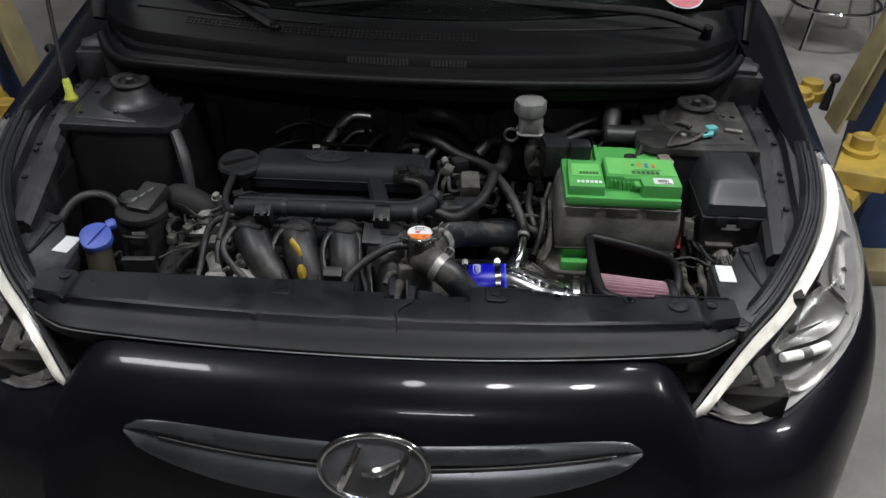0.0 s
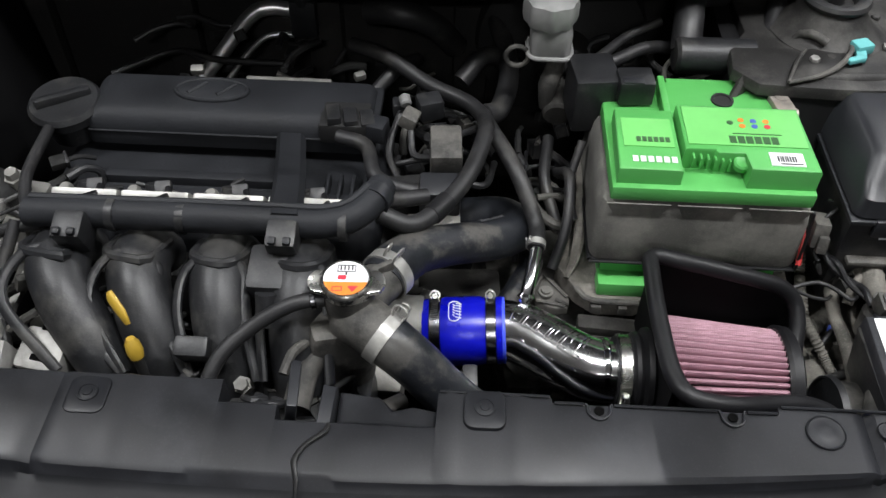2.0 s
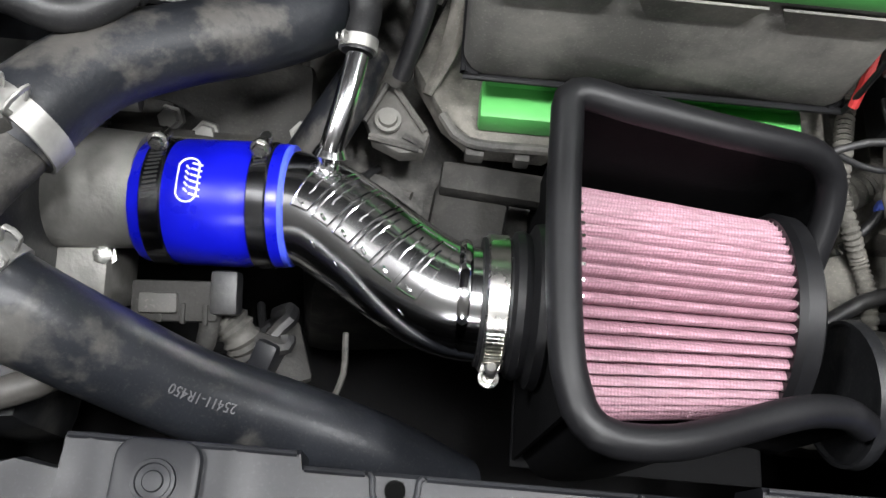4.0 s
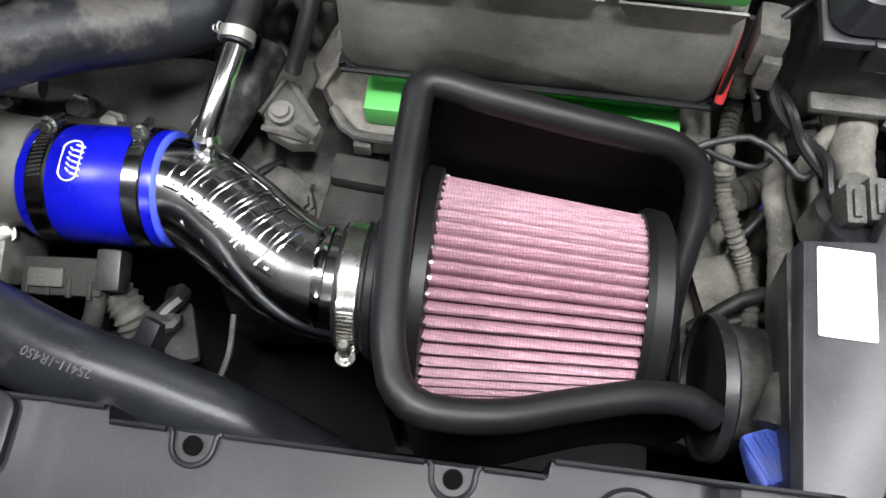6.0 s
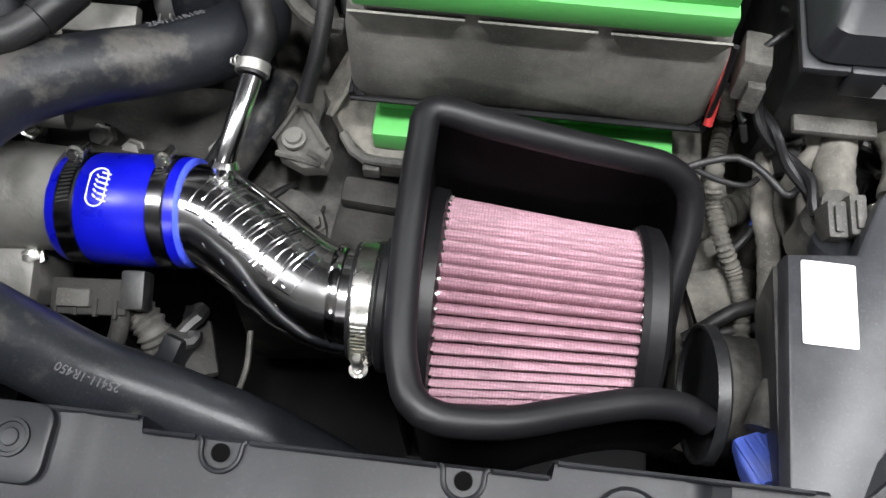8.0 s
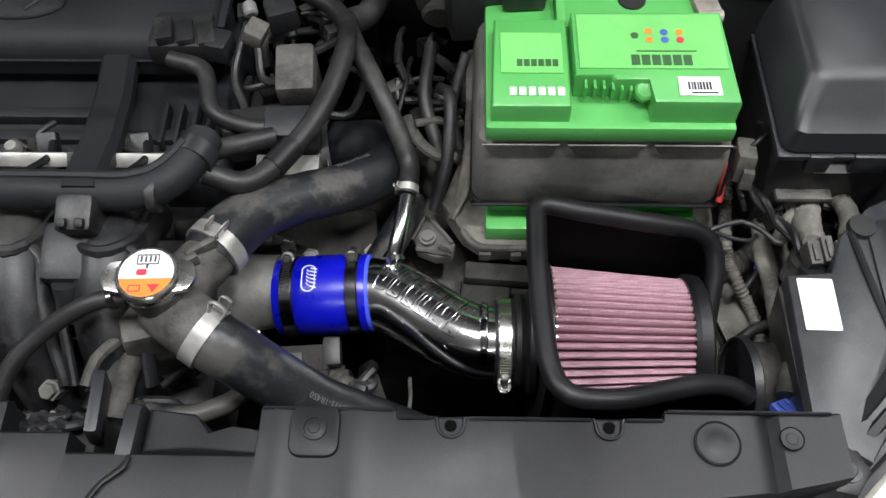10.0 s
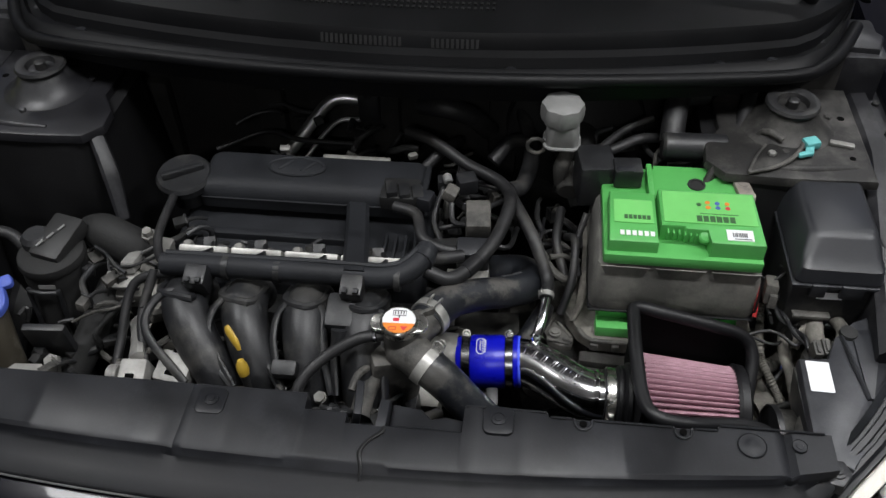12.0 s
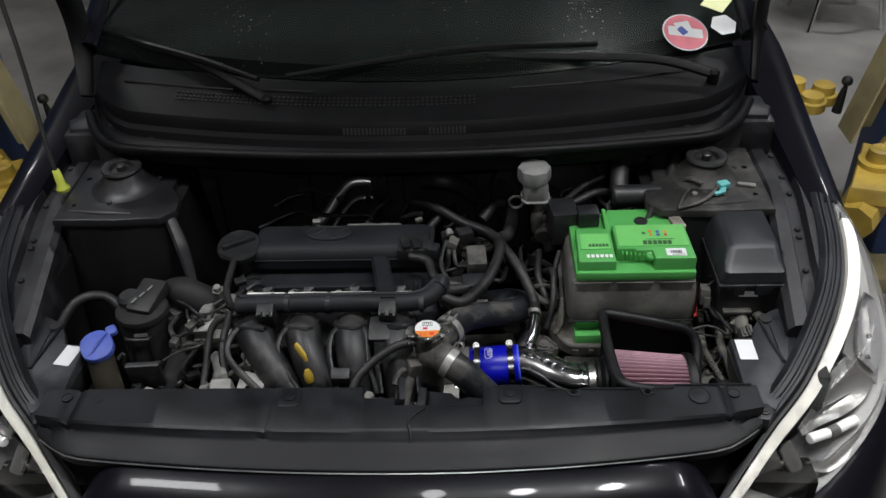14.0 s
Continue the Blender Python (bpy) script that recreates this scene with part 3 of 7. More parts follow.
    for p in a[5:]:
        ring = [Vector((-0.004, 0.004, 0.0)), Vector((-0.007, 0.006, 0.0035)), Vector((-0.011, 0.009, 0.0035)), Vector((-0.0125, 0.010, 0.001)), Vector((-0.0155, 0.012, 0.001)), Vector((-0.017, 0.013, 0.0035)), Vector((-0.022, 0.0165, 0.004)), Vector((-0.0235, 0.0175, 0.0005)), Vector((-0.0265, 0.02, 0.0005)), Vector((-0.028, 0.021, 0.002)), Vector((-0.034, 0.026, -0.004)), Vector((-0.034, 0.026, -0.02)), Vector((-0.004, 0.004, -0.02))]
        rows.append([Vector(((p + v).x * side, (p + v).y, (p + v).z)) for v in ring])
    s.rings(rows)
    part("edge_trim", s, PANEL, hl, "grey rubber edge trim")


headlight(1)
headlight(-1)


def fender(side):
    s = Shape()
    rows = []
    for i in range(15):
        y = -0.06 + 0.09 * i
        w = 0.05 * min(1.0, (y + 0.06) / 0.6)
        top = 0.866 + 0.07 * (y + 0.06)
        prof = [(0.745, top - 0.03), (0.752, top - 0.012), (0.775 + w * 0.8, top - 0.001), (0.793 + w, top), (0.81 + w, top - 0.008), (0.83 + w * 0.9, top - 0.05), (0.85 + w * 0.6, top - 0.15), (0.855 + w * 0.5, top - 0.3), (0.85, 0.4), (0.80, 0.4), (0.80, top - 0.1)]
        rows.append([Vector((side * x, y, z)) for x, z in prof])
    s.rings(rows)
    part("fender", s, PAINT, car, "glossy black front wing")
    # flange with holes inside the wing
    s = Shape()
    rows = []
    for i in range(11):
        y = -0.33 + 0.055 * i
        x0 = 0.655 + 0.04 * min(1, max(0, (y + 0.33) / 0.35))
        z0 = 0.80 + 0.055 * min(1.0, max(0.0, (y + 0.33) / 0.3))
        prof = [(x0 - 0.012, z0 - 0.12), (x0 - 0.01, z0 - 0.01), (x0, z0), (x0 + 0.022, z0 + 0.002), (x0 + 0.028, z0 - 0.012), (x0 + 0.05, z0 - 0.014), (x0 + 0.056, z0 + 0.002), (x0 + 0.075, z0 + 0.004), (x0 + 0.09, z0 - 0.004), (x0 + 0.09, z0 - 0.03), (x0 + 0.01, z0 - 0.12)]
        rows.append([Vector((side * x, y, z)) for x, z in prof])
    s.rings(rows)
    fl = part("wing_flange", s, PAINT_DULL, car, "dusty painted wing flange")
    for y in (-0.2, -0.12, -0.1, 0.0, 0.06, 0.14):
        x0 = 0.655 + 0.04 * min(1, max(0, (y + 0.33) / 0.35)) + 0.039
        z0 = 0.80 + 0.055 * min(1.0, max(0.0, (y + 0.33) / 0.3)) - 0.0125
        s = Shape()
        s.lathe((side * x0, y, z0), (0, 0, 1), [(0, 0.006), (0.004, 0.006), (0.006, 0.004)], 8)
        part("bolt", s, VOID, fl)


def apron(side):
    """Inner wing with the domed suspension tower; the battery side's dust is coloured paler for its stronger light."""
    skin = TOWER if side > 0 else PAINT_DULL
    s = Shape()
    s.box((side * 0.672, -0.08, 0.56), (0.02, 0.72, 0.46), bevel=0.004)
    part("side_wall", s, PAINT_INNER, car, "black inner wing wall, less dusty and darkened for shade")
    s = Shape()
    rows = []
    for z, gx0, gx1, gy0, gy1 in ((0.42, 0.42, 0.68, -0.16, 0.16), (0.7, 0.44, 0.68, -0.12, 0.15), (0.84, 0.45, 0.68, -0.09, 0.14), (0.858, 0.45, 0.68, -0.085, 0.14)):
        rows.append([Vector((side * x, y, z)) for x, y in rounded((gx0 + gx1) / 2, (gy0 + gy1) / 2, gx1 - gx0, gy1 - gy0, 0.05)])
    s.rings(rows)
    part("suspension_tower", s, PAINT_INNER, car, "black suspension tower, sides less dusty and darkened for shade")
    s = Shape()
    plate = [(0.678, -0.088), (0.56, -0.092), (0.47, -0.088), (0.445, -0.06), (0.448, -0.02), (0.472, 0.02), (0.47, 0.09), (0.5, 0.135), (0.678, 0.135)]
    s.prism([(side * x, y) for x, y in plate], 0.856, 0.871, 0.006)
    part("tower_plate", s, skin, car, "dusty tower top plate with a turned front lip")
    for x, y, r in ((0.655, 0.056, 0.006), (0.652, -0.04, 0.005)):
        part("hole", Shape().lathe((side * x, y, 0.8705), (0, 0, 1), [(0, r), (0.0008, r * 0.9), (0.0008, r * 0.2)], 14), HOLE, car)
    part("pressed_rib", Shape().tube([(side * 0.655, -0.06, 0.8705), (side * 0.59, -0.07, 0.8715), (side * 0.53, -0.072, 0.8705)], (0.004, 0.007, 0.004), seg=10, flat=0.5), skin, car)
    s = Shape()
    s.lathe((side * 0.571, 0.031, 0.872), (0, 0, 1), [(0, 0.068), (0.003, 0.06), (0.01, 0.051), (0.022, 0.041), (0.03, 0.037), (0.034, 0.033)], 40)
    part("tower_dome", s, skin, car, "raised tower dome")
    s = Shape()
    s.lathe((side * 0.571, 0.031, 0.904), (0, 0, 1), [(0, 0.032), (0.003, 0.0375), (0.008, 0.0395), (0.012, 0.037), (0.013, 0.031), (0.01, 0.023), (-0.002, 0.019), (-0.003, 0.012), (0.0, 0.009), (0.013, 0.0085), (0.015, 0.006)], 40)
    part("strut_mount", s, RUBBER, car, "dark rubber strut mount with a centre nut")
    for ang in (20, 140, 260):
        c = (side * 0.571 + 0.068 * math.cos(radians(ang)), 0.031 + 0.068 * math.sin(radians(ang)))
        s = Shape()
        s.cyl((*c, 0.869), (*c, 0.8765), 0.0055, seg=6, bevel=0.001)
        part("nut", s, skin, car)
    s = Shape()
    s.tube([(side * 0.462, -0.062, 0.862), (side * 0.435, -0.1, 0.81), (side * 0.418, -0.135, 0.75)], (0.012, 0.014, 0.01), seg=8, flat=0.5)
    part("brace_rib", s, skin, car)
    s = Shape()
    s.prism([(side * x, y) for x, y in ((0.60, 0.17), (0.72, 0.16), (0.735, 0.2), (0.70, 0.25), (0.62, 0.26))], 0.9, 0.93, 0.006)
    s.box((side * 0.70, 0.21, 0.86), (0.07, 0.12, 0.12), bevel=0.01)
    part("hinge_base", s, PAINT_DULL, car, "painted hinge mounting plate")
    s = Shape()
    s.tube([(side * 0.715, 0.27, 0.95), (side * 0.73, 0.35, 1.05), (side * 0.725, 0.33, 1.18), (side * 0.71, 0.22, 1.36)], (0.016, 0.026, 0.028, 0.03), seg=10, flat=0.5)
    part("bonnet_hinge", s, COWL, car, "black bonnet hinge arm")


for side in (1, -1):
    fender(side)
    apron(side)

s = Shape()
s.box((0, 0.165, 0.635), (1.34, 0.03, 0.57), bevel=0.004)
firewall = part("firewall", s, BULKHEAD, car, "black bulkhead behind the engine")
for i in range(5):
    part("pressed_rib", Shape().box((-0.45 + 0.2 * i, 0.144, 0.62), (0.05, 0.03, 0.4), bevel=0.012), BULKHEAD, firewall)
# tray and front wall, blackened to stand for the unlit depth
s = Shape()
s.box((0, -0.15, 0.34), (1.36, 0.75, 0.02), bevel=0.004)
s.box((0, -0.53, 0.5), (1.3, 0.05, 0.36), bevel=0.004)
part("undertray", s, DEEP, car, "tray under the engine, coloured black for the bay's deep shade")


def bend(x):
    """How far the scuttle's front edge sweeps back towards the pillars."""
    return 8.0 * max(0.0, abs(x) - 0.57) ** 2


def cowl():
    prof = [(-0.005, 0.91), (-0.005, 0.935), (0.008, 0.947), (0.018, 0.95), (0.024, 0.941), (0.03, 0.928), (0.056, 0.928), (0.062, 0.941), (0.075, 0.946), (0.08, 0.962), (0.085, 0.9695), (0.092, 0.971), (0.12, 0.976), (0.15, 0.981), (0.175, 0.985), (0.2, 0.992), (0.225, 1.0), (0.23, 0.95), (0.02, 0.92)]
    rows = []
    for i in range(33):
        x = -0.705 * math.cos(math.pi * i / 32)
        e = max(0, abs(x) - 0.62) / 0.085
        k = math.sqrt(max(0.0, 1 - (max(0.0, abs(x) - 0.6) / 0.108) ** 2))
        row = []
        for y, z in prof:
            if y < 0.1:
                y, z = 0.092 + (y - 0.092) * (0.12 + 0.88 * k), z + (0.965 - z) * (1 - k) * (1 if z > 0.925 else 0.3)
            row.append(Vector((x, y + 0.22 * x * x + bend(x) * (1 - 0.8 * max(0.0, y) / 0.23), z - 0.012 * e * e)))
        rows.append(row)
    s = Shape()
    s.rings(rows)
    c = part("cowl_panel", s, COWL, car, "black plastic scuttle panel under the windscreen")
    s = Shape()
    s.tube([(x, -0.012 + 0.22 * x * x + bend(x), 0.952 - 0.02 * (x / 0.7) ** 2) for x in (-0.695, -0.66, -0.62, -0.57, -0.4, -0.2, 0, 0.2, 0.4, 0.57, 0.62, 0.66, 0.695)], 0.0105, seg=12, step=0.02)
    part("rubber_seal", s, COWL, c, "black rubber bonnet seal")
    s = Shape()
    for row in (0, 1, 2):
        for i in range(66):
            x = -0.49 + 0.0095 * i
            s.box((x, 0.138 + 0.22 * x * x + row * 0.011, 0.9795 + row * 0.002), (0.0042, 0.0046, 0.003), (9, 0, 0))
    part("vent_grille", s, INK, c, "rows of small vent holes")
    for x0, x1 in ((-0.13, 0.0), (0.04, 0.12)):
        s = Shape()
        for i in range(int((x1 - x0) / 0.0075)):
            x = x0 + i * 0.0075
            s.box((x, 0.079 + 0.22 * x * x, 0.9535), (0.0042, 0.004, 0.014), (-20, 0, 0))
        tagged(part("slot_strip", s, INK, c, "row of narrow slots"), kind="stuff")
    for x in (-0.53, 0.16, 0.47, 0.55):
        s = Shape()
        s.lathe((x, 0.043 + 0.22 * x * x, 0.927), (0, 0, 1), [(0, 0.009), (0.006, 0.009), (0.008, 0.005)], 10)
        part("clip", s, PANEL, c)
    for x0, x1 in ((0.2, 0.62), (-0.62, -0.2)):
        s = Shape()
        s.tube([(x, 0.18 + 0.22 * x * x, 0.987) for x in (x0, (x0 + x1) / 2, x1)], 0.003, seg=6)
        part("ridge", s, COWL, c)


cowl()


def windscreen():
    rows, under, deep = [], [], []
    for i in range(21):
        x = -0.72 + 1.44 * i / 20
        y0, z0 = 0.205 + 0.27 * x * x, 1.0 + 0.04 * x * x
        rows.append([Vector((x * (1 - 0.08 * k), y0 + 0.9 * k + 0.1 * k * (1 - k), z0 + 0.55 * k)) for k in (0, 0.25, 0.5, 0.75, 1.0)])
        under.append([v + Vector((0, 0.004, -0.005)) for v in rows[-1]])
        deep.append([Vector((x, y0 + 0.05 + 1.1 * k, z0 - 0.05 + (0.06 if k < 0.6 else -0.3))) for k in (0, 0.25, 0.5, 0.75, 1.0)])
    s = Shape()
    s.rings([a + b[::-1] for a, b in zip(rows, under)])
    glass = part("windscreen", s, SCREEN, car, "dark windscreen with water spots")
    glass.visible_shadow = False
    s = Shape()
    s.rings([a + [v + Vector((0, 0, -0.04)) for v in a[::-1]] for a in deep])
    part("dashboard", s, INK, car, "black dashboard behind the glass")
    s = Shape()
    for i in (0, 20):
        s.tube([v + Vector((0, 0, 0.004)) for v in rows[i]], 0.03, seg=10, flat=0.7)
    s.box((0, 1.35, 1.57), (1.4, 0.5, 0.06), bevel=0.02)
    s.box((0, 1.75, 1.15), (1.4, 0.06, 0.9), bevel=0.02)
    part("pillar_and_roof", s, PAINT, car, "black pillars and roof edge")
    # dried water spots
    s = Shape()
    rng = random.Random(3)
    for cx, cy, sx, sy, n in ((0.05, 0.28, 0.05, 0.12, 110), (-0.36, 0.16, 0.05, 0.06, 90), (0.36, 0.13, 0.03, 0.05, 70)):
        for _ in range(n):
            x = cx + rng.gauss(0, sx)
            k = min(0.6, max(0.02, cy + rng.gauss(0, sy)))
            y0, z0 = 0.205 + 0.27 * x * x, 1.0 + 0.04 * x * x
            p = Vector((x * (1 - 0.08 * k), y0 + 0.9 * k + 0.1 * k * (1 - k), z0 + 0.55 * k + 0.0006))
            r = rng.uniform(0.0008, 0.0022)
            s.lathe(p, (0, -0.52, 0.85), [(0, r), (0.0008, r * 0.6)], 6)
    tagged(part("water_spots", s, GREY_TANK, car, "dried water spots on the glass"), kind="stuff")


windscreen()


def wiper(points, blade):
    w = part("wiper_arm", Shape().tube(points, (0.012, 0.01, 0.009, 0.007), seg=8, flat=0.6), COWL, car, "black wiper arm")
    part("wiper_blade", Shape().tube(blade, (0.005, 0.009, 0.009, 0.005), seg=8, flat=1.3), RUBBER_CLEAN, w, "black rubber wiper blade")
    p = Vector(points[0])
    part("wiper_nut", Shape().lathe(p, (0, -0.2, 1), [(-0.02, 0.012), (0.005, 0.011), (0.009, 0.007)], 20), COWL, w)


wiper([(0.612, 0.212, 0.998), (0.5, 0.236, 1.02), (0.33, 0.25, 1.024), (0.155, 0.262, 1.026)], [(0.385, 0.285, 1.036), (0.2, 0.285, 1.034), (0.035, 0.268, 1.03), (-0.256, 0.199, 1.02)])
wiper([(-0.295, 0.165, 0.985), (-0.38, 0.215, 1.01), (-0.46, 0.275, 1.02), (-0.5, 0.302, 1.022)], [(-0.311, 0.186, 1.02), (-0.45, 0.272, 1.026), (-0.6, 0.355, 1.03), (-0.745, 0.442, 1.03)])


def bonnet():
    s = Shape()
    rows = []
    for i in range(13):
        x = -0.7 + 1.4 * i / 12
        rows.append([Vector((x, 0.2 - 0.42 * k - 0.05 * (x / 0.7) ** 2 * k, 1.36 + 0.8 * k - 0.03 * (x / 0.7) ** 2)) for k in (0, 0.33, 0.66, 1.0)])
    s.rings([r + [v + Vector((0, 0.03, 0.015)) for v in r[::-1]] for r in rows])
    b = part("bonnet", s, PAINT_DULL, car, "black bonnet propped wide open")
    s = Shape()
    s.tube([(-0.695, 0.02, 0.905), (-0.705, 0.03, 0.94), (-0.735, 0.1, 1.12), (-0.765, 0.16, 1.35), (-0.70, 0.1, 1.6)], 0.0045, seg=8)
    rod = part("prop_rod", s, INK, car, "thin black bonnet prop rod")
    s = Shape()
    s.lathe((-0.694, 0.018, 0.868), (-0.12, 0.1, 1), [(0, 0.012), (0.006, 0.014), (0.016, 0.009), (0.045, 0.0075), (0.048, 0.005)], 14)
    part("rod_grip", s, LIME, rod, "yellow-green plastic rod grip")


bonnet()


def rear_edge(x):
    if x < -0.052:
        return -0.459
    if x < 0.0:
        return -0.482
    if x < 0.137:
        return -0.497
    if x < 0.236:
        return -0.461
    if x < 0.431:
        return -0.467
    return -0.46


def front_panel():
    """The moulded cover over the radiator with a stepped rear edge."""
    xs = sorted({-0.558 + 1.116 * i / 150 for i in range(151)} | {e + d for e in (-0.052, 0.0, 0.137, 0.236, 0.431) for d in (-0.0006, 0.0006)})
    rows = []
    for x in xs:
        r, f = rear_edge(x), (0.17 if x > 0 else 0.13) * x * x + 4.5 * max(0.0, abs(x) - 0.47) ** 2
        g = f - 3.2 * max(0.0, abs(x) - 0.47) ** 2
        # raised right half, pressed channel near the ends
        up = 0.0006 if x > 0.137 else (0.0 if x > -0.052 else 0.0004)
        ditch = -0.007 * math.exp(-((abs(x) - 0.505) / 0.006) ** 2) - 0.004 * math.exp(-((x + 0.195) / 0.006) ** 2)
        swell = sum(h * math.exp(-((x - c) / w) ** 2) for c, w, h in ((0.15, 0.006, 0.003), (0.207, 0.007, 0.003), (-0.135, 0.006, 0.002), (-0.195, 0.008, 0.002), (0.497, 0.005, 0.002)))
        z, zf = 0.797 + up + ditch + swell, 0.798 + ditch + 0.4 * swell
        prof = [(r, 0.765), (r, z - 0.002), (r - 0.002, z), (-0.545 + g * 0.6, zf), (-0.552 + g * 0.7, zf - 0.003), (-0.558 + g * 0.8, zf - 0.011), (-0.565 + g * 0.9, 0.7835), (-0.584 + f, 0.7785),
                (-0.6 + f, 0.774), (-0.604 + f, 0.772), (-0.606 + f, 0.766), (-0.604 + f, 0.75), (-0.56 + f, 0.735), (-0.52 + f * 0.5, 0.76)]
        rows.append([Vector((x, max(y, min(y, r)), zz)) for y, zz in prof])
    s = Shape()
    s.rings(rows)
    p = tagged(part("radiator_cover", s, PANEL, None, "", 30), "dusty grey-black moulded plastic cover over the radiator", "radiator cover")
    # low front faces of the cover take the darker LIP plastic
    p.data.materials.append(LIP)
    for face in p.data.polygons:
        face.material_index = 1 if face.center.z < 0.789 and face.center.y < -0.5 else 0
    seam = [(x, -0.607 + (0.17 if x > 0 else 0.13) * x * x + 4.5 * max(0.0, abs(x) - 0.47) ** 2, 0.768) for x in (-0.55 + 0.05 * k for k in range(23))]
    for x0, x1, y in ((0.238, 0.263, -0.4688), (0.289, 0.377, -0.4688), (0.403, 0.429, -0.4688), (0.433, 0.55, -0.4618), (0.139, 0.234, -0.4628)):
        part("rear_bead", Shape().tube([(x0, y, 0.7995), ((x0 + x1) / 2, y, 0.7997), (x1, y, 0.7995)], 0.0014, seg=6, step=0.01), PANEL, p)
    part("seam_edge", Shape().tube(seam, 0.0013, seg=6, step=0.02), ALU, p, "thin pale edge along the front seam")
    # clip pads and push clips
    for cx, cy, z in ((-0.165, -0.48, 0.803), (0.178, -0.477, 0.806), (-0.47, -0.484, 0.80)):
        s = Shape()
        if abs(cx) < 0.4:
            s.prism(rounded(cx, cy - 0.0035, 0.036, 0.038, 0.009), z - 0.012, z - 0.0035, 0.002)
            part("clip_pad", s, PANEL, p)
        s = Shape()
        s.lathe((cx, cy - 0.002, z - 0.003), (0, 0, 1), [(-0.001, 0.0095), (0.0008, 0.009), (0.001, 0.0075), (0.0002, 0.007), (0.0006, 0.0045), (0.0014, 0.004), (0.0016, 0.0025)], 20)
        part("push_clip", s, PANEL, p)
    for cx, cy, r in ((0.466, -0.485, 0.0165), (0.519, -0.481, 0.0088), (-0.519, -0.481, 0.0088)):
        s = Shape()
        s.lathe((cx, cy, 0.7985), (0, 0, 1), [(0, r), (0.0018, r), (0.0024, r * 0.95), (0.0014, r * 0.89), (0.0012, r * 0.5), (0.0016, r * 0.45), (0.0016, r * 0.1)], 36)
        part("round_boss", s, PANEL, p)
    for cx in (0.276, 0.39):
        s = Shape()
        out = [(cx + 0.0095 * math.cos(a), -0.4735 + 0.0095 * math.sin(a)) for a in (-math.pi * k / 10 for k in range(11))]
        u_line = [(cx + 0.0115, -0.4682), (cx + 0.0098, -0.47)] + out + [(cx - 0.0098, -0.47), (cx - 0.0115, -0.4682)]
        s.tube([(x, y, 0.7992) for x, y in u_line], 0.0013, seg=8, step=0.003)
        part("tab_rim", s, PANEL, p)
        s = Shape()
        s.lathe((cx, -0.4745, 0.7985), (0, 0, 1), [(0, 0.0044), (0.0012, 0.0044), (0.0012, 0.003), (0.001, 0.003)], 18)
        part("hole", s, HOLE, p)
    for side in (1, -1):
        s = Shape()
        s.prism([(side * x, y) for x, y in ((0.545, -0.478), (0.575, -0.48), (0.582, -0.496), (0.568, -0.515), (0.545, -0.51))], 0.76, 0.777, 0.004)
        s.lathe((side * 0.564, -0.496, 0.776), (0, 0, 1), [(0, 0.01), (0.003, 0.0095), (0.0035, 0.006), (0.005, 0.005)], 16)
        part("corner_bracket", s, PAINT_DULL, p)
    s = Shape()
    s.prism([(0.05, -0.506), (0.138, -0.503), (0.139, -0.476), (0.118, -0.472), (0.1, -0.476), (0.085, -0.463), (0.05, -0.46)], 0.772, 0.787, 0.004)
    part("latch_shelf", s, PANEL, p)
    part("shelf_post", Shape().prism([(0.034, -0.508), (0.048, -0.508), (0.049, -0.46), (0.036, -0.458)], 0.765, 0.797, 0.005), SMOOTH, p, "glossy dark latch post")
    part("shelf_groove", Shape().tube([(0.052, -0.494, 0.7875), (0.09, -0.492, 0.788), (0.134, -0.494, 0.7875)], (0.002, 0.0035, 0.002), seg=8, flat=0.5), LIP, p)
    s = Shape()
    s.tube([(0.052, -0.5035, 0.7895), (0.095, -0.5035, 0.7905), (0.136, -0.5015, 0.7895)], 0.0018, seg=8)
    part("shelf_lip", s, SMOOTH, p)
    s = Shape()
    s.tube([(0.046, -0.499, 0.797), (0.044, -0.508, 0.7975), (0.03, -0.521, 0.7975), (0.023, -0.537, 0.7975), (0.027, -0.553, 0.796), (0.027, -0.566, 0.786)], (0.002, 0.005, 0.004, 0.0048, 0.003, 0.0015), seg=10, step=0.004, flat=0.5)
    part("crease", s, INK, p, "dark crack in the cover")


front_panel()


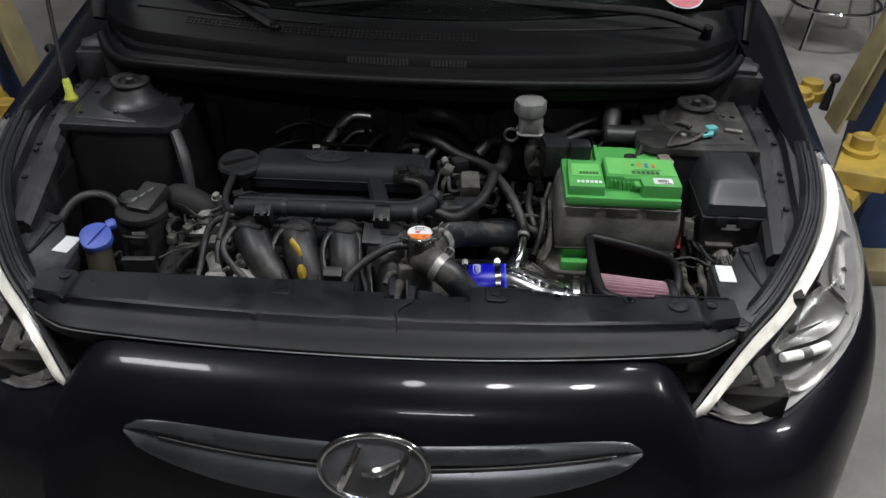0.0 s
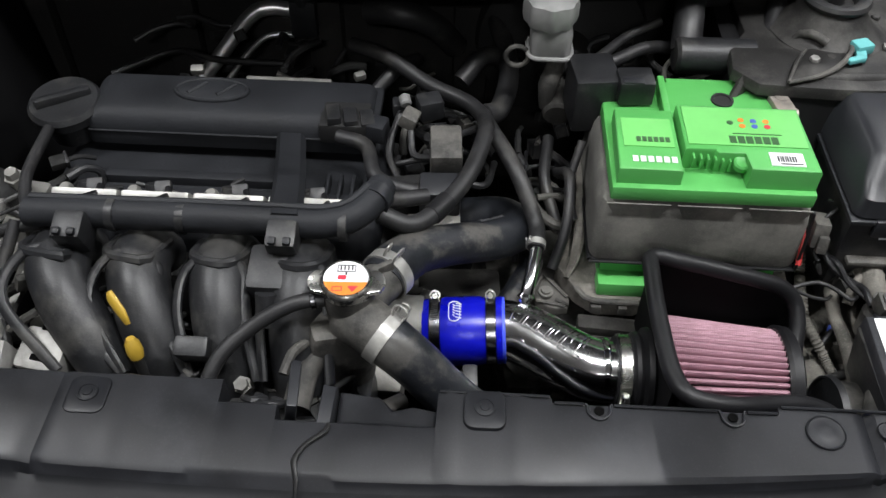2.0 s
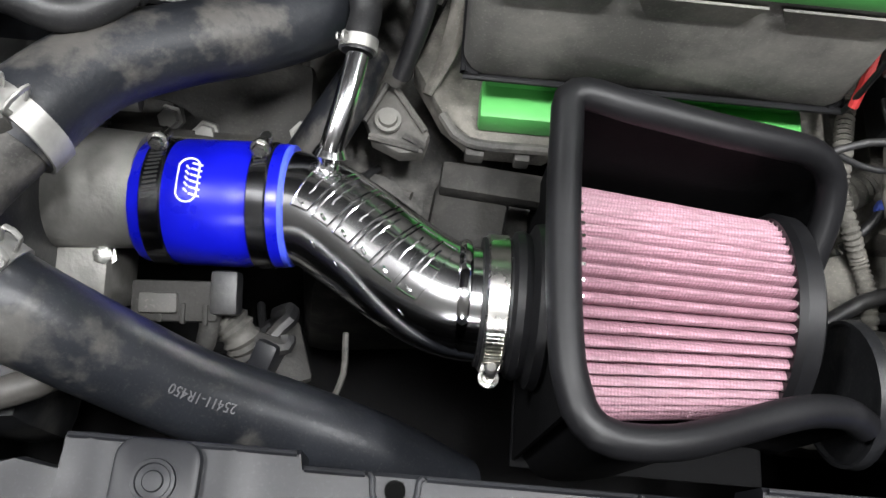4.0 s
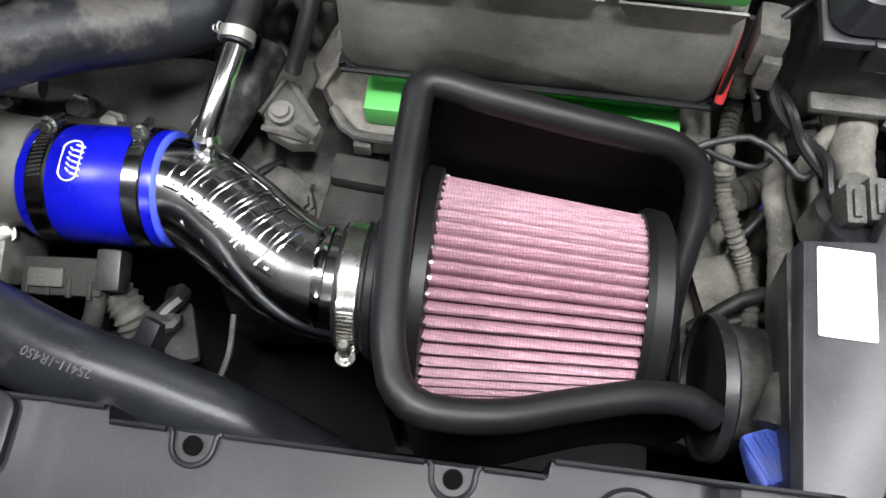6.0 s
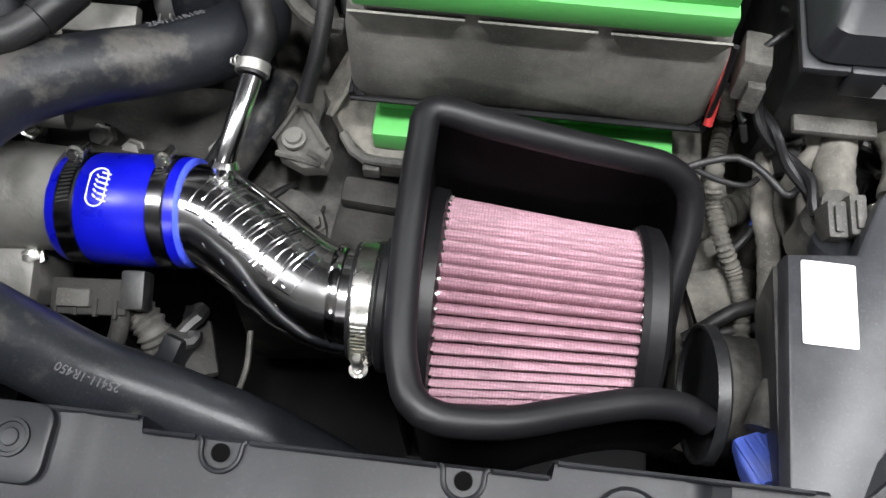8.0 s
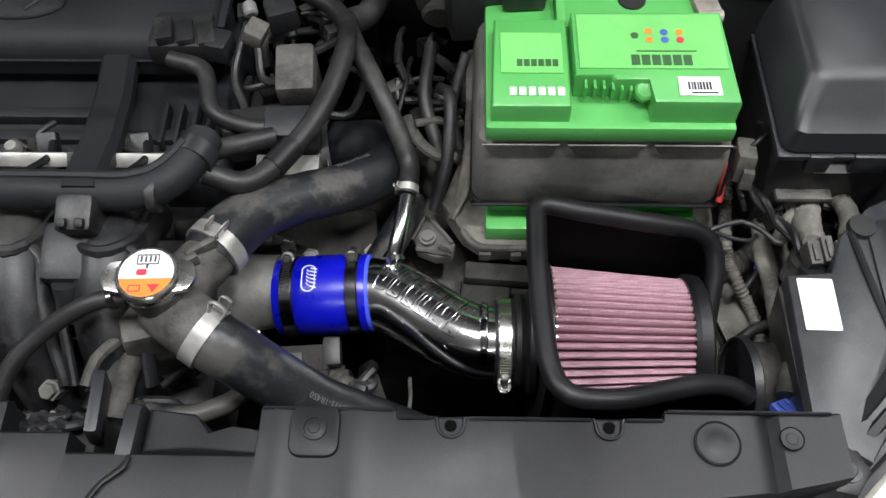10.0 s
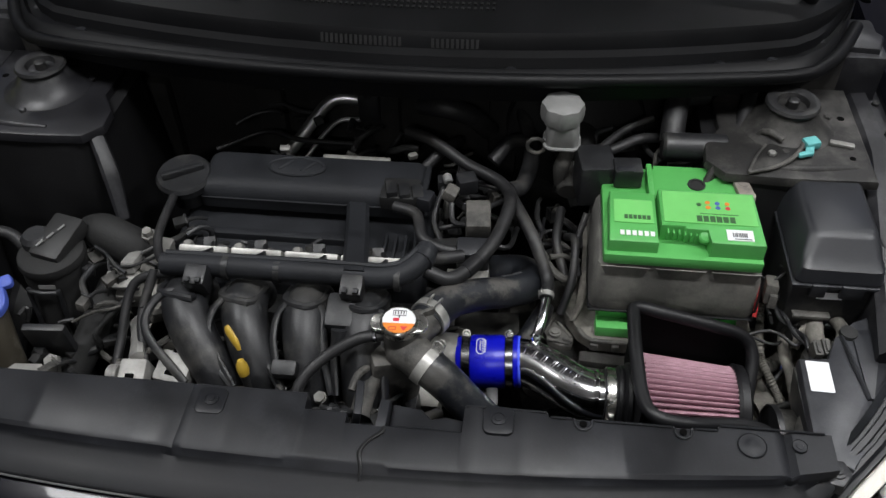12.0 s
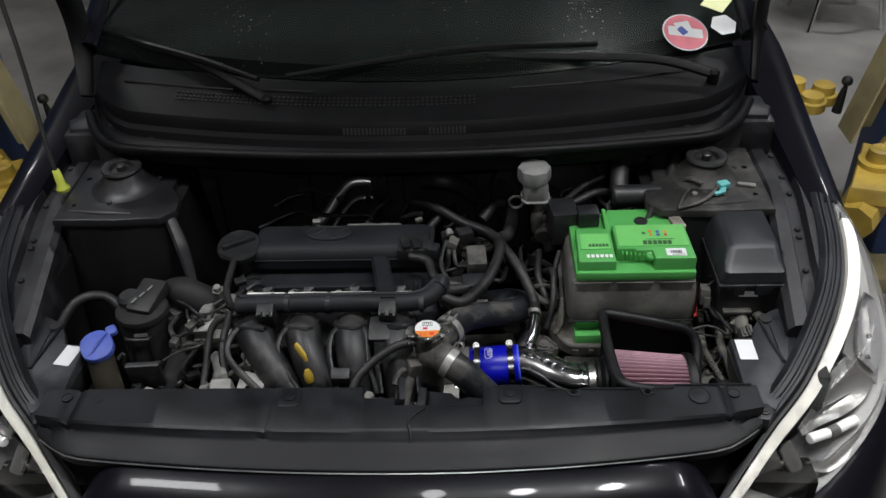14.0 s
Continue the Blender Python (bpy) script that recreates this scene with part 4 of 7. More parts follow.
def side_guide(side):
    s = Shape()
    s.prism([(side * x, y) for x, y in ((0.548, -0.465), (0.551, -0.332), (0.588, -0.328), (0.604, -0.292), (0.634, -0.262), (0.69, -0.235), (0.70, -0.275), (0.655, -0.375), (0.6, -0.47), (0.585, -0.49))], 0.758, 0.774, 0.004)
    g = tagged(part("air_guide", s, GUIDE), "dusty grey plastic air guide beside the radiator", "air guide", "side air guides")
    part("side_skirt", Shape().box((side * 0.559, -0.395, 0.725), (0.01, 0.125, 0.07), (0, -10 * side, 0), 0.003), PLASTIC, g, "black downturned skirt")
    s = Shape()
    s.tube([(side * 0.612, -0.29, 0.775), (side * 0.617, -0.335, 0.776), (side * 0.625, -0.39, 0.775)], 0.003, seg=6)
    part("rib", s, PANEL, g)
    s = Shape()
    s.prism([(side * x, y) for x, y in ((0.626, -0.28), (0.66, -0.275), (0.655, -0.31), (0.63, -0.39), (0.624, -0.385))], 0.773, 0.7765, 0.001)
    part("flap", s, SMOOTH, g)
    for x, y in ((0.675, -0.27), (0.622, -0.285)):
        s = Shape()
        s.lathe((side * x, y, 0.773), (0, 0, 1), [(0, 0.012), (0.006, 0.011), (0.007, 0.005)], 16)
        part("push_clip", s, VOID, g)
    s = Shape()
    s.prism(rounded(0, 0, 0.0288, 0.047, 0.0012, 2), 0, 0.0006, 0, pose(side * 0.5718, -0.359, 0.7745, 0, 0, -1 if side > 0 else -10))
    single("blank_label", s, WHITE, "blank white paper label stuck on a grey air guide", "label", "white labels")


side_guide(1)
side_guide(-1)

# stickers inside the windscreen
for x, k, rx, ry, mat, nm, lab in ((0.575, 0.037, 0.047, 0.045, PINK_RED, "round_sticker", "round faded red and white sticker on the windscreen"),
                                   (0.66, 0.035, 0.031, 0.028, STICKER_WHITE, "white_sticker", "small white six-sided sticker on the windscreen"),
                                   (0.655, 0.09, 0.04, 0.03, STICKER_PALE, "square_sticker", "pale yellow-green square sticker on the windscreen")):
    y0, z0 = 0.205 + 0.27 * x * x, 1.0 + 0.04 * x * x
    m = pose(x * (1 - 0.08 * k), y0 + 0.9 * k + 0.1 * k * (1 - k), z0 + 0.55 * k + 0.003, 29, 0, 20)
    s = Shape()
    s.prism(disc(0, 0, rx, 28 if nm == "round_sticker" else (6 if nm == "white_sticker" else 4), ry), 0, 0.0006, 0, m)
    st = single(nm, s, mat, lab, "sticker", "windscreen stickers")
    if nm == "round_sticker":
        part("white_rim", Shape().prism(disc(0, 0, rx * 1.07, 32, ry * 1.07), -0.0007, -0.0002, 0, m), STICKER_WHITE, st)
        part("blue_patch", Shape().prism(rounded(-0.004, 0.006, 0.016, 0.02, 0.002), 0.0018, 0.0021, 0, m @ pose(0, 0, 0, 0, 0, 24)), BLUE_CAP, st)
        s = Shape()
        s.prism(rounded(0, 0, 0.075, 0.024, 0.003), 0.0006, 0.001, 0, m @ pose(0, 0, 0, 0, 0, -20))
        s.prism(rounded(0, 0.012, 0.034, 0.03, 0.002), 0.0012, 0.0016, 0, m)
        part("white_patch", s, STICKER_WHITE, st)

# rest of the shell and the wheels it stands on
s = Shape()
for side in (1, -1):
    s.box((side * 0.845, 2.1, 0.62), (0.03, 1.9, 0.72), bevel=0.01)
    s.box((side * 0.70, 2.4, 1.25), (0.03, 1.3, 0.6), (0, -12 * side, 0), 0.01)
s.box((0, 2.4, 1.53), (1.36, 1.5, 0.05), bevel=0.02)
s.box((0, 3.08, 0.8), (1.68, 0.05, 1.0), bevel=0.02)
s.box((0, 1.7, 0.28), (1.6, 3.2, 0.04), bevel=0.01)
part("rear_shell", s, PAINT, car, "glossy black rear body shell")
for x, y in ((0.72, -0.02), (-0.72, -0.02), (0.72, 2.5), (-0.72, 2.5)):
    w = part("tyre", Shape().lathe((x - 0.09, y, 0.3), (1, 0, 0), [(0, 0.2), (0, 0.28), (0.02, 0.3), (0.16, 0.3), (0.18, 0.28), (0.18, 0.2)], 40), RUBBER_CLEAN, car, "black rubber tyre")
    part("rim", Shape().lathe((x - 0.07, y, 0.3), (1, 0, 0), [(0, 0.2), (0.02, 0.19), (0.07, 0.16), (0.12, 0.19), (0.14, 0.2)], 32), ALU, w, "alloy rim")

# ---- two-post lift and stool ----


def lift(side):
    p = thing("vehicle_lift", (side * 1.45, 0.85, 0), "yellow and blue two-post vehicle lift column with swing arm", "vehicle lift", "lift columns")
    s = Shape()
    s.box((side * 1.62, 1.2, 1.6), (0.22, 0.3, 3.2), bevel=0.02)
    part("column", s, LIFT_BLUE, p, "tall dark blue steel column")
    # leaning yellow brace, folded from plate
    a, b = Vector((side * 1.45, 0.96, 1.02)), Vector((side * 1.27, 0.86, 0.46))
    run, out = (b - a).normalized(), Vector((side, 0, 0))
    s = Shape()
    ring = []
    for c in (a, b):
        ring.append([c + out * o + Vector((0, f, 0)) for o, f in ((-0.045, 0.09), (-0.045, -0.02), (-0.037, -0.02), (-0.037, 0.08), (0.05, 0.08), (0.05, 0.09))])
    s.rings(ring)
    part("brace_web", s, LIFT_WORN, p, "scuffed yellow folded brace")
    s = Shape()
    s.rings([[c + out * o + Vector((0, f, 0)) for o, f in ((0.05 * w, -0.03), (0.055 + 0.05 * w, -0.03), (0.055 + 0.05 * w, 0.0), (0.05 * w, 0.0))] for c, w in ((a, 0.4), (a.lerp(b, 0.5), 1.0), (b, 1.3))])
    part("brace_flange", s, LIFT_YELLOW, p)
    s = Shape()
    s.box((side * 1.46, 0.98, 0.42), (0.16, 0.3, 0.84), bevel=0.015)
    part("carriage", s, LIFT_BLUE, p, "dark blue steel carriage")
    s = Shape()
    s.tube([(side * 1.5, 1.0, 0.4), (side * 1.3, 0.75, 0.4), (side * 1.15, 0.55, 0.38)], (0.075, 0.065, 0.055), seg=8, step=0.05)
    part("swing_arm", s, LIFT_YELLOW, p, "yellow swing arm")
    s = Shape()
    s.prism([(side * x, y) for x, y in ((1.13, 0.58), (1.27, 0.54), (1.40, 0.74), (1.25, 0.82))], 0.43, 0.48, 0.01)
    part("arm_plate", s, LIFT_YELLOW, p)
    s = Shape()
    s.lathe((side * 1.24, 0.69, 0.48), (0, 0, 1), [(0, 0.05), (0.015, 0.05), (0.017, 0.032), (0.05, 0.03), (0.055, 0.022), (0.05, 0.01)], 24)
    part("pivot_boss", s, LIFT_YELLOW, p)
    s = Shape()
    s.tube([(side * 1.3, 1.15, 0.4), (side * 1.305, 1.15, 0.46), (side * 1.31, 1.15, 0.5)], (0.016, 0.012, 0.006), seg=10)
    s.lathe((side * 1.31, 1.15, 0.495), (0, 0, 1), [(0, 0.008), (0.006, 0.016), (0.016, 0.018), (0.026, 0.014), (0.031, 0.006)], 16)
    part("lever", s, INK, p, "black ball-topped lever")
    for k, (dx, dy) in enumerate(((0, 0), (0.05, 0.05), (-0.04, 0.07))):
        s = Shape()
        s.lathe((side * (1.2 + dx), 1.12 + dy, 0.43), (0, 0, 1), [(0, 0.045), (0.03, 0.045), (0.034, 0.036), (0.05 + 0.01 * k, 0.034)], 20)
        part("arm_pad", s, LIFT_YELLOW, p)
    s = Shape()
    s.box((side * 1.42, 0.95, 0.03), (0.5, 0.5, 0.06), bevel=0.01)
    part("base_plate", s, LIFT_WORN, p)


lift(1)
lift(-1)
st = thing("stool", (1.95, 2.9, 0), "chrome workshop stool with a ring foot rest", "stool")
part("foot_ring", Shape().tube([(1.95 + 0.22 * math.cos(a), 2.9 + 0.22 * math.sin(a), 0.2) for a in (2 * math.pi * k / 24 for k in range(25))], 0.011, seg=8, step=0.03), CHROME, st)
for k in range(4):
    a = math.pi / 4 + math.pi / 2 * k
    part("leg", Shape().cyl((1.95 + 0.25 * math.cos(a), 2.9 + 0.25 * math.sin(a), 0), (1.95 + 0.1 * math.cos(a), 2.9 + 0.1 * math.sin(a), 0.62), 0.012, seg=10), CHROME, st)
part("seat", Shape().lathe((1.95, 2.9, 0.62), (0, 0, 1), [(0, 0.17), (0.02, 0.18), (0.05, 0.17), (0.06, 0.1)], 28), INK, st, "black round seat")

# ---- intake: coupler, pipe, shield and filter ----


def ring_frame(axis):
    z = Vector(axis).normalized()
    x = (Vector((0, 0, 1)) - z * z.z).normalized()
    return x, z.cross(x), z


def band(name, c, axis, r, width, mat, parent, screw_angle=None, label="polished steel hose clamp", slots=0):
    """A flat clamp band round a hose, with its screw block."""
    s = Shape()
    x, y, z = ring_frame(axis)
    c = Vector(c)
    s.lathe(c - z * width / 2, z, [(0, r - 0.003), (0, r), (0.001, r + 0.0012), (width - 0.001, r + 0.0012), (width, r), (width, r - 0.003)], 44)
    b = part(name, s, mat, parent, label)
    if slots:
        s = Shape()
        for i in range(slots):
            a = radians(-36 + 4.2 * i)
            n = x * math.cos(a) + y * math.sin(a)
            t = z.cross(n)
            p = c + n * (r + 0.0012)
            m = Matrix.Translation(p) @ Matrix((t, z, n)).transposed().to_4x4() @ pose(0, 0, 0, 0, 0, 12)
            for v in bmesh.ops.create_cube(s.bm, size=1)["verts"]:
                v.co = m @ Vector((v.co.x * 0.0011, v.co.y * width * 0.6, v.co.z * 0.0008))
        tagged(part("band_slotting", s, INK, b), kind="stuff")
    if screw_angle is not None:
        a = radians(screw_angle)
        n = x * math.cos(a) + y * math.sin(a)
        t = z.cross(n)
        p = c + n * (r + 0.0042)
        s = Shape()
        s.cyl(p - t * 0.009, p + t * 0.007, 0.0036, seg=14, bevel=0.001)
        part("screw_block", s, STEEL, b, "bright steel screw block")
        s = Shape()
        q = p + t * 0.007
        s.lathe(q, t, [(0, 0.0046), (0.0042, 0.0046), (0.0055, 0.0035)], 6)
        s.lathe(q, t, [(0, 0.0058), (0.0012, 0.0058)], 18)
        part("screw_head", s, STEEL, b, "hexagonal screw head")
    return b


coupler = thing("silicone_coupler", (0.148, -0.313, 0.66), "bright blue silicone hose coupler with two steel clamps", "hose coupler")
CA, CB = Vector((0.1155, -0.3135, 0.691)), Vector((0.2, -0.3118, 0.698))
CX, CY, CZ = ring_frame(CB - CA)
length = (CB - CA).length
s = Shape()
s.lathe(CA, CZ, [(0, 0.031), (0, 0.0345), (0.002, 0.0355), (0.019, 0.0357), (0.023, 0.037), (length - 0.025, 0.037), (length - 0.02, 0.0357), (length - 0.002, 0.0362), (length, 0.035), (length, 0.0325)], 56)
part("sleeve", s, BLUE, coupler)
s = Shape()
s.lathe(CB - CZ * 0.001, CZ, [(0, 0.0325), (0, 0.0356), (0.0022, 0.0358), (0.003, 0.035), (0.003, 0.0325)], 56)
part("cut_edge", s, BLUE_LIP, coupler, "paler blue cut edge with woven ply")
band("clamp", CA + CZ * 0.013, CZ, 0.0361, 0.0125, CLAMP_DARK, coupler, -42, slots=14)
band("clamp", CB - CZ * 0.013, CZ, 0.0361, 0.0115, CLAMP_DARK, coupler, -38, slots=6)
# badge on the coupler: a white outlined lozenge with plain strokes
def on_coupler(d, ang, out=0.0):
    a = radians(ang)
    n = CX * math.cos(a) + CY * math.sin(a)
    return CA + CZ * d + n * (0.0371 + out), n


s = Shape()
loop = []
for x, y in rounded(0, 0, 0.0115, 0.026, 0.0056, 6):
    loop.append(on_coupler(0.034 + x, 2 + y / 0.0371 * 57.3, 0.0002)[0])
s.tube(loop + [loop[0]], 0.0006, seg=6, step=0.002)
for i in range(6):
    a, b = on_coupler(0.0355, 2 - 15 + i * 5.6, 0.0002)[0], on_coupler(0.0415, 2 - 12.5 + i * 5.6, 0.0002)[0]
    s.tube([a, b], 0.0007, seg=6, step=0.003)
for i in range(5):
    a, b = on_coupler(0.0325, 2 - 12 + i * 5.2, 0.0002)[0], on_coupler(0.0345, 2 - 9 + i * 5.2, 0.0002)[0]
    s.tube([a, b], 0.0007, seg=6, step=0.003)
part("print", s, WHITE, coupler, "white printed lozenge with plain strokes")

pipe = thing("intake_pipe", (0.26, -0.34, 0.66), "polished chrome intake pipe with raised strokes and a vent spout", "intake pipe")
PIPE = [(0.17, -0.3122, 0.6955), (0.197, -0.312, 0.699), (0.216, -0.316, 0.7), (0.241, -0.3295, 0.7), (0.267, -0.3465, 0.7), (0.288, -0.3575, 0.7), (0.306, -0.3615, 0.7), (0.345, -0.361, 0.7)]
s = Shape()
s.tube(PIPE, 0.0326, seg=44, step=0.004)
tube_ob = part("tube", s, PIPE_CHROME, pipe)
s = Shape()
s.lathe((0.2985, -0.3595, 0.7), (1, 0, 0), [(0, 0.032), (0.001, 0.0338), (0.004, 0.0348), (0.007, 0.0338), (0.008, 0.032)], 44)
part("bead", s, CHROME, pipe)
line, _ = smooth_line(PIPE, 0.0326, 0.001)
RUN = [0.0]
for a, b in zip(line, line[1:]):
    RUN.append(RUN[-1] + (b - a).length)


def on_pipe(d, ang, out=0.0):
    i = min(range(len(RUN)), key=lambda k: abs(RUN[k] - d))
    t = (line[min(i + 2, len(line) - 1)] - line[max(0, i - 2)]).normalized()
    up, sideways, t = ring_frame(t)
    a = radians(ang)
    n = up * math.cos(a) + sideways * math.sin(a)
    return line[i] + n * (0.0326 + out), n, t


# raised lettering reduced to strokes: outlined blocks in two rows
def stroke_box(s, d0, a0, d1, a1, r=0.0011):
    pts = [on_pipe(d0 + (d1 - d0) * k / 6, a0 + (a1 - a0) * k / 6, -0.0004)[0] for k in range(7)]
    s.tube(pts, r, seg=6, step=0.003)


for i in range(6):
    d, w, lean = 0.038 + 0.0152 * i, 0.0118, 0.006
    top, low = -50 + 2 * i, 20 + 2 * i
    s = Shape()
    stroke_box(s, d + lean, top, d + lean + w, top, 0.0008)
    stroke_box(s, d + lean + w, top, d + w, low, 0.0008)
    stroke_box(s, d + w, low, d, low, 0.0008)
    stroke_box(s, d, low, d + lean, top, 0.0008)
    a0, a1, f = 0.24 + 0.05 * (i % 3), 0.8, 0.36 if i % 2 else 0.55
    stroke_box(s, d + lean * a0 + w * f, low + (top - low) * a0, d + lean * a1 + w * f, low + (top - low) * a1, 0.0008)
    if i % 2:
        stroke_box(s, d + lean * 0.5 + w * 0.36, (top + low) / 2, d + lean * 0.5 + w, (top + low) / 2, 0.0008)
    part("raised_stroke", s, PIPE_CHROME, pipe)
    s = Shape()
    stroke_box(s, d + w * 0.35, low - 7, d + w * 0.65, low - 4, 0.001)
    part("raised_dot", s, PIPE_CHROME, pipe)
for d, a in ((0.06, 44), (0.078, 47), (0.098, 50), (0.12, 48)):
    s = Shape()
    stroke_box(s, d, a, d + 0.003, a + 3, 0.0007)
    part("raised_dot", s, PIPE_CHROME, pipe)
s = Shape()
s.tube([(0.22, -0.297, 0.722), (0.2225, -0.288, 0.734), (0.2285, -0.262, 0.744), (0.232, -0.238, 0.748)], 0.0068, seg=18)
s.lathe((0.2215, -0.2915, 0.729), (0.1, 0.75, 0.6), [(0, 0.0102), (0.003, 0.0086), (0.005, 0.0074)], 18)
part("vent_spout", s, PIPE_CHROME, pipe, "thin chrome spout")
band("clamp", (0.3205, -0.3605, 0.7), (1, 0, 0), 0.038, 0.0125, STEEL, pipe, 80, "bright steel worm clamp")
for i in range(9):
    a = radians(42 + 3.6 * i)
    s = Shape()
    s.box((0.3205, -0.3605 - 0.0397 * math.sin(a), 0.7 + 0.0397 * math.cos(a)), (0.009, 0.0014, 0.0014), (42 + 3.6 * i, 0, 0))
    part("thread", s, STEEL, pipe)

filt = thing("air_filter", (0.42, -0.354, 0.61), "round tapered air filter with pink gauze pleats and black rubber ends", "air filter")
FC = Vector((0.0, -0.346, 0.668))


def filter_element():
    s = Shape()
    n = 52
    rows = []
    for x, r in ((0.362, 0.0715), (0.39, 0.069), (0.42, 0.0662), (0.45, 0.0635), (0.486, 0.0605)):
        row = []
        for i in range(n):
            for f, w in ((0.0, 1.0), (0.2, 0.985), (0.36, 0.935), (0.5, 0.82), (0.64, 0.935), (0.8, 0.985)):
                a = 2 * math.pi * (i + f) / n
                row.append(Vector((x, FC.y + r * w * math.cos(a), FC.z + r * w * math.sin(a))))
        rows.append(row)
    s.rings(rows)
    el = part("pleated_element", s, GAUZE, filt, "pink oiled gauze pleats", 60)
    s = Shape()
    for i in range(n):
        a = 2 * math.pi * i / n
        if math.sin(a) < -0.3:
            continue
        for x, r in ((0.3635, 0.0714), (0.485, 0.0607)):
            p = Vector((x, FC.y + r * math.cos(a), FC.z + r * math.sin(a)))
            s.box(p, (0.003, 0.0016, 0.0012), (math.degrees(a) - 90, 0, 0))
    tagged(part("wire_ends", s, STEEL, filt, "tiny wire mesh ends"), kind="stuff")


filter_element()
s = Shape()
s.lathe((0.35, FC.y, FC.z), (1, 0, 0), [(0, 0.045), (0, 0.0745), (0.004, 0.077), (0.012, 0.076), (0.014, 0.068), (0.014, 0.045)], 48)
part("front_ring", s, RUBBER_CLEAN, filt, "black rubber flange ring")
s = Shape()
s.lathe((0.484, FC.y, FC.z), (1, 0, 0), [(0, 0.045), (0, 0.063), (0.004, 0.0655), (0.014, 0.064), (0.018, 0.057), (0.018, 0.01)], 48)
part("end_cap", s, RUBBER_CLEAN, filt, "black rubber end cap")
s = Shape()
s.lathe((0.322, -0.3603, 0.7), (1, 0, 0), [(-0.01, 0.0325), (-0.01, 0.0368), (0.006, 0.0375), (0.008, 0.0415), (0.012, 0.0425), (0.016, 0.0405), (0.019, 0.0465), (0.024, 0.0475), (0.028, 0.0435)], 44)
part("neck", s, RUBBER_CLEAN, filt, "ribbed black rubber neck")

shield = thing("heat_shield", (0.42, -0.35, 0.58), "black sheet heat shield with thick rubber edge trim", "heat shield")
BACK = [(0.351, -0.265, 0.775), (0.386, -0.268, 0.771), (0.431, -0.270, 0.761), (0.467, -0.268, 0.749), (0.494, -0.266, 0.737), (0.511, -0.272, 0.722), (0.5155, -0.288, 0.706), (0.513, -0.308, 0.69), (0.51, -0.33, 0.672), (0.509, -0.36, 0.65)]
FRONT = [(0.354, -0.422, 0.775), (0.36, -0.435, 0.776), (0.374, -0.442, 0.774), (0.407, -0.439, 0.765), (0.444, -0.426, 0.75), (0.48, -0.414, 0.736), (0.508, -0.41, 0.722), (0.524, -0.414, 0.712)]


def sheet(curve, drop, name, shift):
    line = lerp_curve(curve, 26)
    s = Shape()
    rows = []
    for p in line:
        rows.append([p + Vector((0, shift, 0)), Vector((p.x, p.y + shift, drop)), Vector((p.x, p.y - shift, drop)), p - Vector((0, shift, 0))])
    s.rings(rows)
    return part(name, s, SHEET, shield, "black powder-coated sheet")


sheet(BACK, 0.585, "back_sheet", 0.0012)
sheet(FRONT, 0.585, "front_sheet", 0.0012)
s = Shape()
rows = []
for k in range(13):
    y = -0.268 - 0.165 * k / 12
    rows.append([Vector((0.3515, y, 0.772)), Vector((0.3515, y, 0.585)), Vector((0.349, y, 0.585)), Vector((0.349, y, 0.772))])
s.rings(rows)
part("side_sheet", s, SHEET, shield, "black powder-coated sheet")
s = Shape()
s.box((0.432, -0.352, 0.586), (0.168, 0.17, 0.004))
part("floor_sheet", s, SHEET, shield)
TRIM = BACK[::-1] + [(0.3465, -0.29, 0.7755), (0.3465, -0.345, 0.7755), (0.3495, -0.40, 0.7755)] + FRONT
s = Shape()
s.tube(TRIM, 0.0088, seg=18, step=0.006)
part("edge_trim", s, RUBBER_CLEAN, shield, "thick black rubber edge trim")

# ---- radiator neck, cap and hoses ----


def hose(name, points, r, mat, label, seg=20, ribs=0.0, pitch=0.005, group=""):
    return single(name, Shape().tube(points, r, seg=seg, ribs=ribs, pitch=pitch, step=0.006 if not ribs else pitch / 2), mat, label, "hose", group)


neck = thing("coolant_neck", (0.05, -0.37, 0.7), "dusty dark plastic coolant filler neck with three branches", "coolant neck")
s = Shape()
s.lathe((0.049, -0.374, 0.70), (0, 0, 1), [(0, 0.02), (0.02, 0.022), (0.08, 0.022), (0.105, 0.0225), (0.116, 0.0245), (0.13, 0.0245), (0.13, 0.016)], 32)
part("filler_body", s, DUSTY, neck)
s = Shape()
s.tube([(0.05, -0.372, 0.79), (0.062, -0.35, 0.79), (0.078, -0.322, 0.787)], (0.024, 0.0225, 0.022), seg=20)
part("upper_branch", s, DUSTY, neck)
s = Shape()
s.tube([(0.05, -0.376, 0.79), (0.066, -0.39, 0.797), (0.085, -0.402, 0.79)], (0.026, 0.0255, 0.025), seg=20)
part("lower_branch", s, DUSTY, neck)
s = Shape()
s.box((0.028, -0.382, 0.742), (0.05, 0.045, 0.09), (0, 8, 20), 0.008)
s.tube([(0.02, -0.39, 0.76), (0.008, -0.42, 0.75), (0.004, -0.45, 0.74)], 0.013, seg=12)
part("housing", s, DUSTY, neck)
for p in ((0.064, -0.352, 0.813), (0.075, -0.335, 0.81)):
    s = Shape()
    s.box(p, (0.026, 0.006, 0.016), (0, 0, 35), 0.002)
    part("rib", s, DUSTY, neck)

M0 = pose(0.048, -0.375, 0.831, 0, 0, 2) @ Matrix.Diagonal((0.87, 0.87, 0.9, 1))
s = Shape()
s.lathe((0.048, -0.375, 0.831), (0, 0, 1), [(0, 0.0238), (0.007, 0.0246), (0.0098, 0.0238), (0.0112, 0.0222), (0.0112, 0.0214), (0.011, 0.002)], 44)
